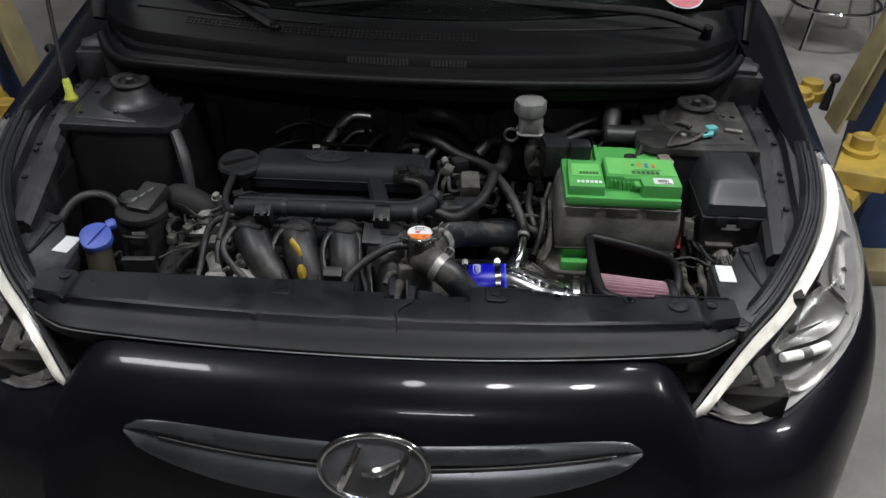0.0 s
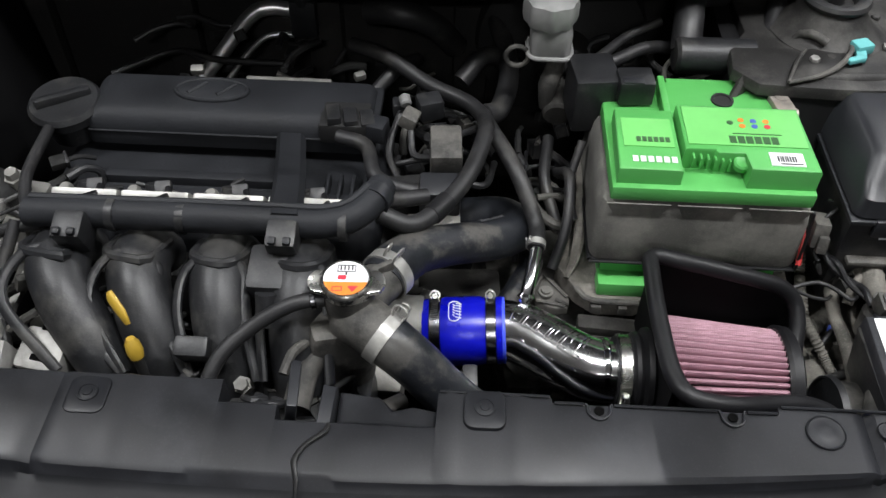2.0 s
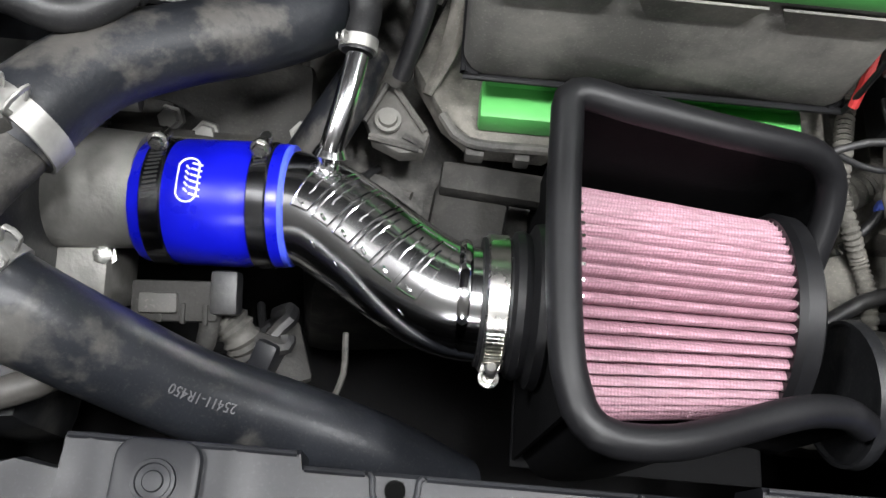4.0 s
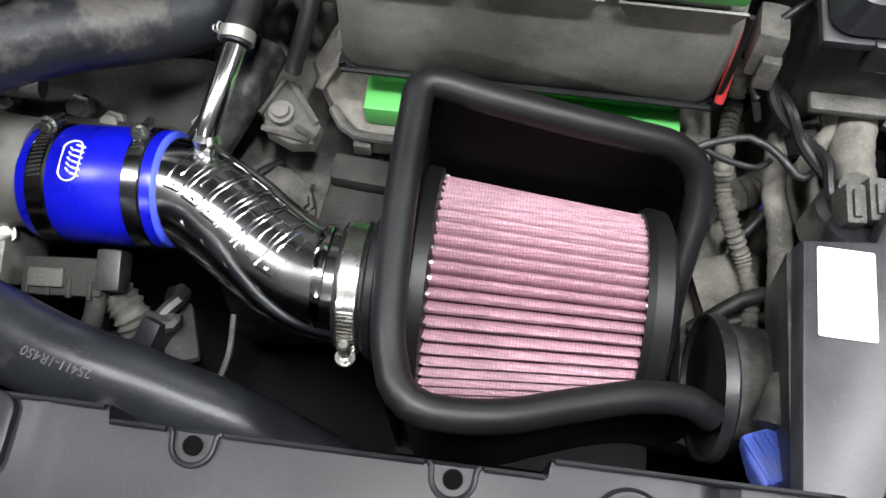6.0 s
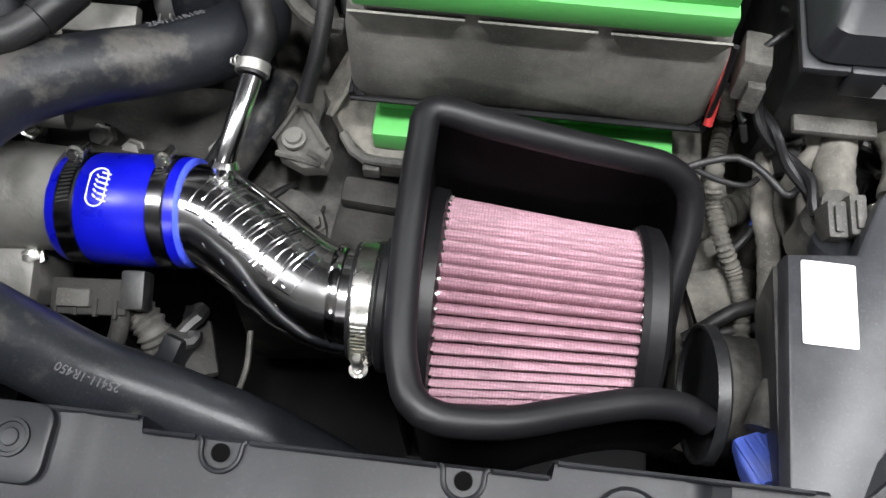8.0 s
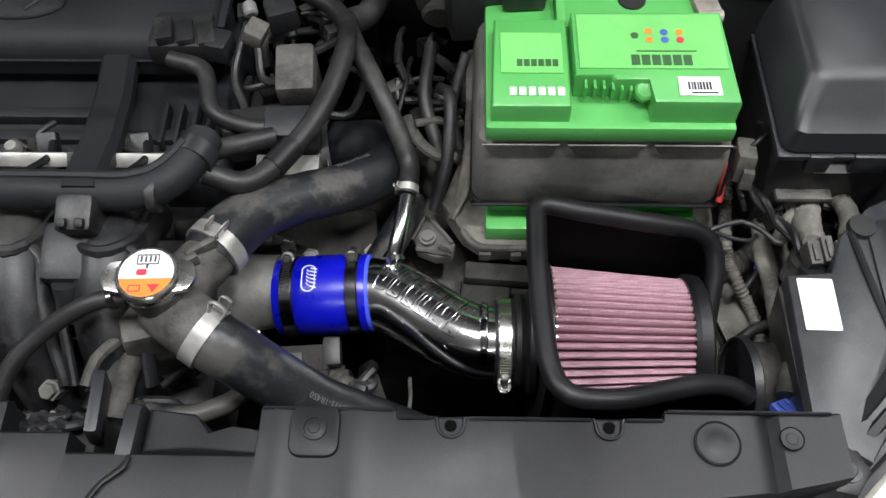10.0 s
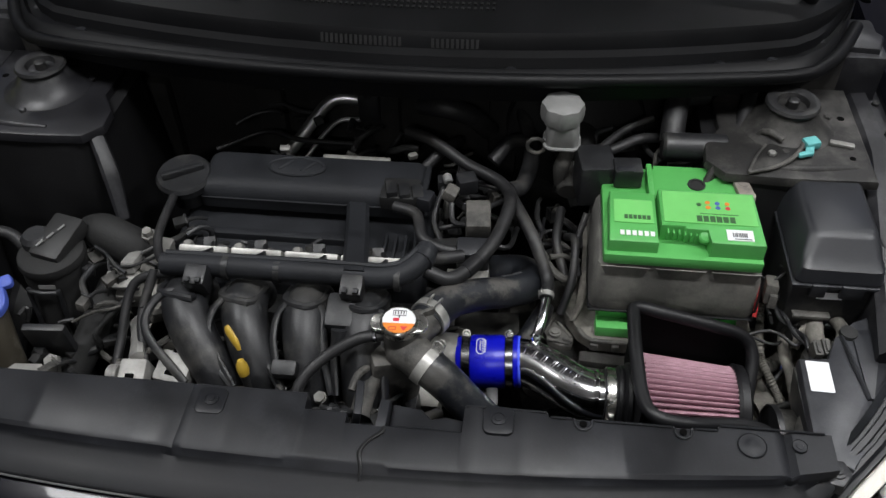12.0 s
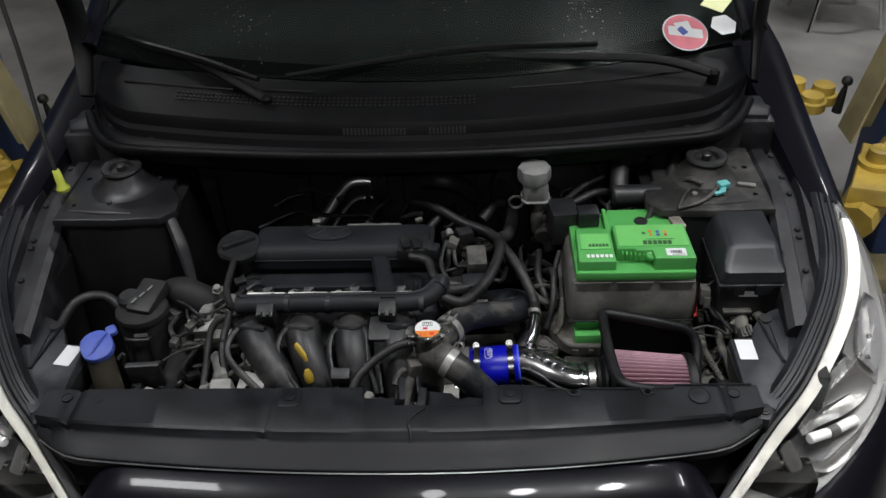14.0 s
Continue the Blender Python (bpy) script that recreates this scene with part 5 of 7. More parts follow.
out = [(0.041 * math.cos(t) if abs(math.cos(t)) > 0.86 else 0.0285 * math.cos(t), 0.0275 * math.sin(t)) for t in (2 * math.pi * k / 48 for k in range(48))]
s.prism(out, 0.004, 0.0085, 0.0015, M0)
cap = part("pressure_cap", s, STEEL, neck, "pressed steel cap with two ears")
white = [(0.0235 * math.cos(t), 0.0235 * math.sin(t)) for t in (radians(-14 + 208 * k / 30) for k in range(31))]
orange = [(0.0235 * math.cos(t), 0.0235 * math.sin(t)) for t in (radians(194 + 152 * k / 24) for k in range(25))]
part("white_label", Shape().prism(white, 0.0125, 0.0131, 0, M0), WHITE, cap, "white half of the label")
part("orange_label", Shape().prism(orange, 0.0125, 0.0131, 0, M0), ORANGE, cap, "orange half of the label")
s = Shape()
for x, y, w, h in ((0, 0.0175, 0.019, 0.0011), (0, 0.0085, 0.019, 0.0011), (-0.0092, 0.013, 0.0009, 0.009), (0.0092, 0.013, 0.0009, 0.009), (0, 0.006, 0.002, 0.004), (-0.006, 0.0135, 0.0016, 0.006), (-0.002, 0.0135, 0.0016, 0.006), (0.002, 0.0135, 0.0016, 0.006), (0.006, 0.0135, 0.0016, 0.006)):
    s.prism(rounded(x, y, w, h, min(w, h) * 0.2, 1), 0.0131, 0.0134, 0, M0)
part("black_print", s, INK, cap, "black printed radiator sign")
s = Shape()
s.prism(rounded(-0.004, 0.0005, 0.009, 0.006, 0.002), 0.0131, 0.0134, 0, M0)
part("red_print", s, RED, cap, "small red printed mark")
s = Shape()
for x, y, w, h in ((-0.008, -0.0125, 0.0105, 0.001), (-0.008, -0.018, 0.0105, 0.001), (-0.0128, -0.0152, 0.001, 0.006), (-0.0032, -0.0152, 0.001, 0.006)):
    s.prism(rounded(x, y, w, h, 0.0003, 1), 0.0131, 0.0134, 0, M0)
s.prism([(0.0025, -0.0115), (0.0135, -0.0115), (0.008, -0.0195)], 0.0131, 0.0134, 0, M0)
part("warning_print", s, RED, cap, "red printed warning signs")


def spring_clamp(parent, c, axis, r, width, ear_angle, label="flat steel spring clamp"):
    x, y, z = ring_frame(axis)
    c = Vector(c)
    t = part("clamp", Shape().lathe(c - z * width / 2, z, [(0, r), (0, r + 0.0014), (width, r + 0.0014), (width, r)], 36), GALV, parent, label)
    a = radians(ear_angle)
    n = x * math.cos(a) + y * math.sin(a)
    tt = z.cross(n)
    q = min(1.0, r / 0.024)
    p = c + n * (r + 0.007 * q)
    loop = [p + z * u * q + n * v * q for u, v in ((-0.005, -0.007), (-0.007, 0.005), (0, 0.008), (0.007, 0.005), (0.005, -0.007))]
    part("ear", Shape().tube(loop, 0.0018 * q, seg=8, step=0.003, flat=0.6), GALV, t)
    loop = [p - tt * 0.012 * q + z * u * q + n * v * q for u, v in ((-0.004, -0.008), (-0.004, 0.004), (0.004, 0.004), (0.004, -0.008))]
    part("ear", Shape().tube(loop, 0.0016 * q, seg=8, step=0.003, flat=0.6), GALV, t)


def clamped_hose(name, points, r, mat, label, seg=28):
    h = thing(name, points[0], label, "hose")
    part("tube", Shape().tube(points, r, seg=seg, step=0.006), mat, h)
    return h


UPPER = [(0.074, -0.328, 0.786), (0.083, -0.308, 0.785), (0.105, -0.275, 0.775), (0.139, -0.251, 0.763), (0.174, -0.229, 0.748), (0.203, -0.202, 0.732), (0.214, -0.17, 0.714), (0.194, -0.14, 0.70), (0.145, -0.134, 0.69), (0.115, -0.13, 0.686)]
upper = clamped_hose("upper_radiator_hose", UPPER, (0.0245, 0.0255, 0.0238, 0.0225, 0.0225, 0.0235, 0.0245, 0.0245, 0.024, 0.0235), RUBBER_DUST, "thick scuffed black radiator hose bent back on itself")
LOWER = [(0.075, -0.396, 0.794), (0.09, -0.405, 0.789), (0.112, -0.413, 0.772), (0.139, -0.421, 0.742), (0.169, -0.429, 0.715), (0.21, -0.435, 0.688), (0.26, -0.445, 0.66), (0.31, -0.46, 0.62)]
lower = clamped_hose("lower_radiator_hose", LOWER, (0.024, 0.0245, 0.024, 0.0238, 0.0238, 0.0238, 0.0238, 0.0238), RUBBER_WORN, "thick black radiator hose running under the front cover")
spring_clamp(lower, (0.0835, -0.4015, 0.791), (0.8, -0.45, -0.3), 0.0248, 0.013, -25)
spring_clamp(upper, (0.079, -0.318, 0.786), (0.5, 0.9, -0.1), 0.0255, 0.013, 20, "dusty flat steel spring clamp")
spring_clamp(upper, (0.14, -0.134, 0.69), (1, 0.1, 0.05), 0.0245, 0.013, 100)
# printed part numbers on the hoses
def lettering(text, size, m, name, label, mat, thick=0.0003):
    cu = bpy.data.curves.new(name, "FONT")
    cu.body, cu.size, cu.extrude, cu.align_x, cu.align_y = text, size, thick, "CENTER", "CENTER"
    cu.resolution_u = 2
    tmp = new(name, cu)
    mesh = bpy.data.meshes.new_from_object(tmp)
    bpy.data.objects.remove(tmp)
    bpy.data.curves.remove(cu)
    return mesh, m


def wrap_text(parent, text, size, points, r, ang, start, name, label, mat, flip_way=False):
    """Lettering bent onto a hose."""
    line, _ = smooth_line(points, 0, 0.002)
    run = [0.0]
    for a, b in zip(line, line[1:]):
        run.append(run[-1] + (b - a).length)
    mesh, _ = lettering(text, size, None, name, label, mat)
    for v in mesh.vertices:
        d = start + (-v.co.x if flip_way else v.co.x)
        i = min(range(len(run)), key=lambda k: abs(run[k] - d))
        t = (line[min(i + 2, len(line) - 1)] - line[max(0, i - 2)]).normalized()
        up, sd, t = ring_frame(t)
        a = radians(ang) + (-v.co.y if flip_way else v.co.y) / r * -1
        n = up * math.cos(a) + sd * math.sin(a)
        v.co = line[i] + t * (d - run[i]) + n * (r + 0.0004 + v.co.z)
    mesh.materials.append(mat)
    ob = new(name, mesh)
    ob.parent = parent
    ob.matrix_parent_inverse = Matrix.Translation(-ORIGIN[parent])
    return tagged(ob, label)


wrap_text(upper, "25411-1R100", 0.0075, UPPER[3:6], 0.0242, -20, 0.055, "hose_print", "faint grey part number printed on a rubber hose", INK_GREY)
wrap_text(lower, "25411-1R450", 0.0075, LOWER[2:6], 0.0241, 8, 0.075, "hose_print", "faint grey part number printed on a rubber hose", INK_GREY, True)

VENT = [(0.2315, -0.236, 0.748), (0.2325, -0.225, 0.75), (0.232, -0.2, 0.752), (0.21, -0.158, 0.785), (0.182, -0.1, 0.795), (0.155, -0.045, 0.793), (0.10, -0.008, 0.795), (0.045, 0.025, 0.81), (0.0, 0.045, 0.812)]
vent = clamped_hose("breather_hose", VENT, 0.0093, RUBBER, "long black breather hose from the valve cover", 18)
spring_clamp(vent, (0.2318, -0.231, 0.749), (0.05, 0.9, 0.2), 0.0096, 0.007, 330, "small steel spring clamp on a breather hose")
heater = hose("heater_hose", [(0.066, -0.262, 0.815), (0.10, -0.262, 0.802), (0.132, -0.222, 0.797), (0.158, -0.17, 0.80), (0.172, -0.11, 0.805), (0.17, -0.06, 0.79)], 0.0098, RUBBER, "black rubber heater hose curving across the engine", 16)
band("sleeve", (0.126, -0.231, 0.7975), (0.55, 0.83, 0), 0.0101, 0.03, RUBBER_CLEAN, heater, None, "smooth black protective sleeve")
hose("vacuum_hose", [(0.0, -0.105, 0.785), (0.035, -0.12, 0.785), (0.05, -0.165, 0.78), (0.085, -0.18, 0.775), (0.11, -0.175, 0.77)], 0.0085, RUBBER, "thin black vacuum hose beside the cover", 12)
hose("vacuum_hose", [(0.055, -0.24, 0.81), (0.075, -0.215, 0.79), (0.11, -0.195, 0.78)], 0.009, RUBBER, "short black rubber vacuum hose", 12)
overflow = hose("overflow_hose", [(0.028, -0.384, 0.822), (0.0, -0.39, 0.82), (-0.038, -0.405, 0.802), (-0.066, -0.43, 0.785), (-0.078, -0.46, 0.76), (-0.08, -0.48, 0.72)], 0.0072, RUBBER, "thin black overflow hose from the filler neck", 14)
band("clip", (0.018, -0.386, 0.8215), (1, 0.2, 0.1), 0.0074, 0.006, CLAMP_DARK, overflow, None, "dark spring clip")
hose("coolant_hose", [(0.17, -0.06, 0.79), (0.19, -0.03, 0.78), (0.2, 0.04, 0.79), (0.18, 0.12, 0.82)], 0.013, RUBBER, "black rubber coolant hose to the bulkhead", 14)
hose("coolant_hose", [(0.02, 0.08, 0.84), (0.06, 0.06, 0.85), (0.1, 0.07, 0.83), (0.13, 0.1, 0.78)], 0.0165, RUBBER, "thick black rubber hose at the bulkhead", 14)
hose("lower_hose", [(-0.012, -0.36, 0.735), (-0.009, -0.39, 0.722), (-0.004, -0.407, 0.72), (0.011, -0.427, 0.72), (0.035, -0.438, 0.72), (0.06, -0.44, 0.72), (0.086, -0.43, 0.718), (0.1, -0.416, 0.71)], 0.0085, RUBBER_DUST, "dusty thin hose below the filler neck", 12)

# ---- throttle body, gearbox and brackets ----
tb = thing("throttle_body", (0.06, -0.31, 0.62), "dusty cast aluminium throttle body with bolts", "throttle body")
s = Shape()
s.lathe((0.03, -0.309, 0.688), (1, 0.01, 0.05), [(0, 0.044), (0.012, 0.044), (0.014, 0.038), (0.05, 0.036), (0.085, 0.034)], 36)
part("barrel", s, CAST, tb)
s = Shape()
s.box((0.06, -0.345, 0.65), (0.07, 0.05, 0.06), (20, 0, 0), 0.006)
part("motor_cover", s, CAST, tb)
for p in ((0.05, -0.268, 0.712), (0.075, -0.262, 0.70), (0.09, -0.345, 0.676), (0.055, -0.352, 0.69)):
    s = Shape()
    s.lathe(p, (0.2, -0.3, 0.9), [(-0.02, 0.008), (0, 0.008), (0, 0.0058), (0.006, 0.0056), (0.007, 0.003)], 6)
    part("bolt", s, STEEL, tb)
s = Shape()
s.cyl((0.045, -0.262, 0.715), (0.105, -0.258, 0.712), 0.008, seg=14)
s.cyl((0.09, -0.262, 0.715), (0.093, -0.25, 0.735), 0.0055, seg=12)
part("water_pipe", s, CAST, tb)

gear = thing("gearbox", (0.25, -0.25, 0.36), "dusty grey gearbox casting below the intake", "gearbox")
s = Shape()
s.box((0.26, -0.2, 0.52), (0.17, 0.26, 0.2), (0, 6, 8), 0.02)
s.lathe((0.235, -0.285, 0.6), (0.1, -0.2, 1), [(0, 0.045), (0.014, 0.045), (0.018, 0.036), (0.03, 0.034), (0.032, 0.02)], 28)
s.box((0.29, -0.285, 0.595), (0.055, 0.05, 0.05), (0, 0, 8), 0.006)
s.box((0.31, -0.25, 0.6), (0.03, 0.08, 0.06), (0, 0, -12), 0.004)
part("casting", s, DUSTY, gear)
s = Shape()
s.box((0.125, -0.232, 0.64), (0.15, 0.07, 0.06), (8, 0, 3), 0.012)
s.box((0.09, -0.25, 0.665), (0.05, 0.03, 0.03), (14, 0, -6), 0.006)
s.tube([(0.055, -0.262, 0.672), (0.1, -0.266, 0.674), (0.15, -0.262, 0.668), (0.2, -0.25, 0.655)], (0.006, 0.009, 0.008, 0.005), seg=8)
part("bell_housing", s, DUSTY_DEEP, gear, "dusty alloy bell housing behind the coupler")
for p in ((0.07, -0.262, 0.68), (0.112, -0.252, 0.678), (0.135, -0.258, 0.672), (0.195, -0.25, 0.668)):
    part("bolt", Shape().lathe(p, (0.1, -0.5, 0.9), [(-0.015, 0.009), (0, 0.009), (0, 0.0068), (0.007, 0.006)], 6), CAST, gear)
part("breather_duct", Shape().tube([(0.235, -0.2, 0.69), (0.226, -0.225, 0.69), (0.212, -0.25, 0.68), (0.192, -0.275, 0.655), (0.178, -0.29, 0.62)], (0.012, 0.0145, 0.0155, 0.0155, 0.014), seg=16), RUBBER_DUST, gear, "dusty curved rubber duct")
part("web", Shape().box((0.03, -0.245, 0.69), (0.05, 0.02, 0.04), (10, 12, 20), 0.005), DUSTY_DEEP, gear)
for p in ((0.262, -0.282, 0.632), (0.2, -0.25, 0.622), (0.305, -0.31, 0.61)):
    part("bolt", Shape().lathe(p, (0, -0.2, 1), [(-0.02, 0.009), (0, 0.009), (0, 0.0065), (0.006, 0.006)], 6), DUSTY, gear)
s = Shape()
s.box((0.285, -0.312, 0.602), (0.05, 0.012, 0.018), (0, 0, 6), 0.003)
part("selector_lever", s, CAST, gear)

tray = thing("battery_tray", (0.35, -0.15, 0.6), "dusty tan battery tray with a bolted bracket", "battery tray")
DUST_TAN = material("tan_road_dust", (0.1, 0.095, 0.083), 0.85, vary=0.4, bump=0.6, dust=0.6, dust_colour=(0.215, 0.2, 0.175), scale=40, edge=0.14, specks=0.5)
s = Shape()
s.prism([(0.262, -0.2), (0.283, -0.235), (0.305, -0.252), (0.35, -0.252), (0.36, -0.245), (0.53, -0.24), (0.53, -0.03), (0.3, -0.03), (0.285, -0.13)], 0.66, 0.684, 0.004)
part("tray_plate", s, DUST_TAN, tray)
s = Shape()
s.tube([(0.283, -0.236, 0.686), (0.3, -0.253, 0.686), (0.352, -0.253, 0.684)], 0.0035, seg=8)
part("tray_lip", s, DUSTY, tray)
s = Shape()
s.tube([(0.29, -0.05, 0.74), (0.291, -0.13, 0.725), (0.285, -0.19, 0.70), (0.272, -0.225, 0.69)], (0.006, 0.008, 0.008, 0.004), seg=8, flat=0.6)
part("tray_rib", s, DUST_TAN, tray)
s = Shape()
s.prism([(0.233, -0.238), (0.246, -0.213), (0.256, -0.216), (0.258, -0.226), (0.276, -0.246), (0.273, -0.26), (0.258, -0.262), (0.24, -0.254)], 0.668, 0.679, 0.003)
part("bracket", s, DUSTY, tray)
for p0, p1 in (((0.246, -0.215), (0.234, -0.243)), ((0.252, -0.218), (0.273, -0.246)), ((0.238, -0.253), (0.27, -0.259)), ((0.26, -0.25), (0.274, -0.257))):
    part("bracket_rib", Shape().tube([(*p0, 0.681), (*p1, 0.681)], 0.0022, seg=6), DUSTY, tray)
for x, y, w in ((0.305, -0.256, 0.012), (0.335, -0.257, 0.01), (0.318, -0.243, 0.02)):
    part("tray_tooth", Shape().box((x, y, 0.676), (w, 0.008, 0.012), bevel=0.002), DUSTY, tray)
part("bolt", Shape().lathe((0.249, -0.242, 0.682), (0, 0, 1), [(0, 0.0085), (0.003, 0.0085), (0.003, 0.006), (0.006, 0.0055)], 14), CAST, tray)
s = Shape()
s.box((0.305, -0.292, 0.63), (0.05, 0.05, 0.05), (0, 0, -6), 0.008)
s.box((0.32, -0.27, 0.66), (0.07, 0.02, 0.016), (0, 0, -4), 0.004)
part("support_leg", s, DUSTY_DEEP, tray)

# ---- battery ----
bat = thing("battery", (0.405, -0.14, 0.684), "bright green car battery with pale labels and a round vent", "battery")
s = Shape()
s.box((0.405, -0.1385, 0.755), (0.196, 0.168, 0.138), bevel=0.004)
part("case", s, GREEN, bat)
s = Shape()
s.box((0.405, -0.231, 0.694), (0.2, 0.026, 0.02), bevel=0.003)
part("foot", s, GREEN, bat)
s = Shape()
s.box((0.4055, -0.139, 0.829), (0.208, 0.184, 0.018), bevel=0.0035)
part("lid_rim", s, GREEN, bat)
s = Shape()
s.prism([(0.306, -0.224), (0.371, -0.224), (0.371, -0.125), (0.309, -0.125)], 0.832, 0.858, 0.003)
part("lid_step", s, GREEN, bat)
s = Shape()
s.prism([(0.375, -0.196), (0.405, -0.196), (0.408, -0.2), (0.436, -0.2), (0.438, -0.224), (0.5075, -0.224), (0.504, -0.122), (0.375, -0.122)], 0.832, 0.864, 0.003)
part("lid_block", s, GREEN, bat)
s = Shape()
s.prism([(0.364, -0.125), (0.364, -0.06), (0.375, -0.06), (0.375, -0.052), (0.487, -0.052), (0.492, -0.125)], 0.832, 0.849, 0.0025)
s.box((0.368, -0.09, 0.848), (0.008, 0.07, 0.012), bevel=0.002)
s.box((0.455, -0.05, 0.85), (0.012, 0.006, 0.012), bevel=0.002)
part("lid_rear", s, GREEN, bat)
for i in range(6):
    s = Shape()
    s.box((0.384 + 0.0075 * i, -0.199, 0.852 - 0.0006 * i), (0.0022, 0.012, 0.014), (0, 0, 0), 0.0006)
    part("handle_rib", s, GREEN, bat)
s = Shape()
s.lathe((0.433, -0.203, 0.85), (0, -0.3, 1), [(0, 0.009), (0.006, 0.009), (0.008, 0.007), (0.007, 0.003)], 18)
part("plug", s, GREEN, bat)
s = Shape()
s.lathe((0.433, -0.092, 0.8488), (0, 0, 1), [(0, 0.0125), (0.0022, 0.0125), (0.0022, 0.0095), (0.001, 0.009), (0.001, 0.001)], 28)
part("vent_plug", s, INK, bat, "black round vent")
s = Shape()
s.box((0.34, -0.166, 0.8586), (0.052, 0.046, 0.0012))
s.box((0.44, -0.158, 0.8646), (0.122, 0.062, 0.0012))
part("pale_label", s, GREEN_PALE, bat, "pale green labels")
s = Shape()
s.box((0.475, -0.208, 0.8646), (0.034, 0.02, 0.0012))
part("white_label", s, WHITE, bat, "white barcode label")
s = Shape()
rng = random.Random(5)
x = 0.466
while x < 0.484:
    w = rng.choice((0.0006, 0.001, 0.0015))
    s.box((x, -0.208, 0.8655), (w, 0.008, 0.0006))
    x += w + 0.0011
s.box((0.478, -0.2155, 0.8655), (0.022, 0.0012, 0.0006))
part("barcode", s, INK, bat, "black barcode")
s = Shape()
prints(s, pose(0.362, -0.178, 0.8595, 0, 0, 180), [6], 0.0075, 0.0006, 0.18)
part("dark_print", s, INK_GREEN, bat, "dark bars of printing")
s = Shape()
prints(s, pose(0.472, -0.18, 0.8655, 0, 0, 180), [6], 0.0112, 0.0006, 0.15)
part("dark_print", s, INK_GREEN, bat, "dark bars of printing")
s = Shape()
s.box((0.452, -0.170, 0.8655), (0.05, 0.001, 0.0005))
part("dark_print", s, INK_GREEN, bat, "dark bars of printing")
s = Shape()
prints(s, pose(0.366, -0.209, 0.8588, 0, 0, 180), [6], 0.0088, 0.0006, 0.28)
part("white_print", s, WHITE, bat, "white bars of printing")
for x, y, mat in ((0.452, -0.148, BLUE_CAP), (0.452, -0.157, BLUE_CAP), (0.465, -0.148, ORANGE), (0.465, -0.157, RED), (0.439, -0.147, ORANGE), (0.439, -0.157, ORANGE), (0.427, -0.152, INK_GREEN)):
    s = Shape()
    s.prism(disc(x, y, 0.0034, 16), 0.8652, 0.8656)
    part("round_sign", s, mat, bat)
s = Shape()
s.lathe((0.497, -0.09, 0.835), (0, 0, 1), [(0, 0.009), (0.02, 0.0085), (0.022, 0.007)], 18)
s.box((0.497, -0.1, 0.85), (0.022, 0.034, 0.012), (0, 0, 10), 0.003)
s.cyl((0.488, -0.115, 0.852), (0.51, -0.115, 0.852), 0.0055, seg=10)
tm = material("corroded_lead", (0.3, 0.27, 0.24), 0.6, 0.5, vary=0.4, bump=0.5, dust=0.5, dust_colour=(0.33, 0.26, 0.22), scale=60)
part("terminal", s, tm, bat, "corroded terminal clamp")

felt = thing("insulation_sleeve", (0.405, -0.14, 0.73), "grey padded insulation sleeve wrapped round a battery", "insulation sleeve")


def felt_wrap():
    s = Shape()
    rows = []
    loop = rounded(0.405, -0.139, 0.214, 0.174, 0.012, 6)
    loop_in = rounded(0.405, -0.139, 0.2, 0.168, 0.006, 6)
    for z, grow, src in ((0.728, 0.002, loop_in), (0.727, 0.005, loop), (0.735, 0.008, loop), (0.76, 0.007, loop), (0.79, 0.006, loop), (0.812, 0.002, loop), (0.8195, -0.003, loop), (0.818, -0.001, loop_in)):
        row = []
        for x, y in src:
            d = Vector((x - 0.406, y + 0.139)).normalized()
            sag = 0.004 * (abs(math.sin(9.5 * (x - 0.30) * math.pi)) < 0.25) if z == 0.8195 and y < -0.2 else 0
            row.append(Vector((x + d.x * grow, y + d.y * grow, z - sag)))
        rows.append(row)
    s.rings(rows)
    part("felt_wrap", s, FELT, felt)
    # bound hems, corner seam and the stitched tabs along the upper edge
    hem = rounded(0.405, -0.139, 0.2255, 0.186, 0.014, 6)
    part("bound_hem", Shape().tube([(x, y, 0.7285) for x, y in hem + hem[:1]], 0.0022, seg=8, step=0.006), RUBBER_CLEAN, felt, "black bound lower hem")
    part("corner_seam", Shape().tube([(0.514, -0.229, 0.812), (0.5165, -0.232, 0.77), (0.5175, -0.2325, 0.73)], 0.0018, seg=8), RUBBER_CLEAN, felt, "black seam at the corner")
    for x in (0.332, 0.405, 0.478):
        s = Shape()
        s.prism([(x - 0.033, 0.817), (x + 0.033, 0.817), (x + 0.024, 0.799), (x - 0.024, 0.799)], -0.0008, 0.0008, 0.0004, Matrix(((1, 0, 0, 0), (0, -0.12, -1, -0.1335), (0, 1, 0, 0), (0, 0, 0, 1))))
        part("tab", s, FELT, felt)


felt_wrap()
single("positive_cable", Shape().tube([(0.497, -0.07, 0.855), (0.516, -0.05, 0.858), (0.525, 0.0, 0.872), (0.538, -0.01, 0.888), (0.555, -0.022, 0.884)], 0.005, seg=12), DUSTY, "dusty grey taped battery cable", "cable")
single("red_wire", Shape().tube([(0.517, -0.2, 0.79), (0.519, -0.222, 0.76), (0.518, -0.235, 0.74)], 0.003, seg=8), WIRE_RED, "short red wire beside the battery", "wire")

# ---- fuse box ----
fb = thing("fuse_box", (0.605, -0.15, 0.62), "black plastic fuse box with a domed lid and clips", "fuse box")
s = Shape()
rows = []
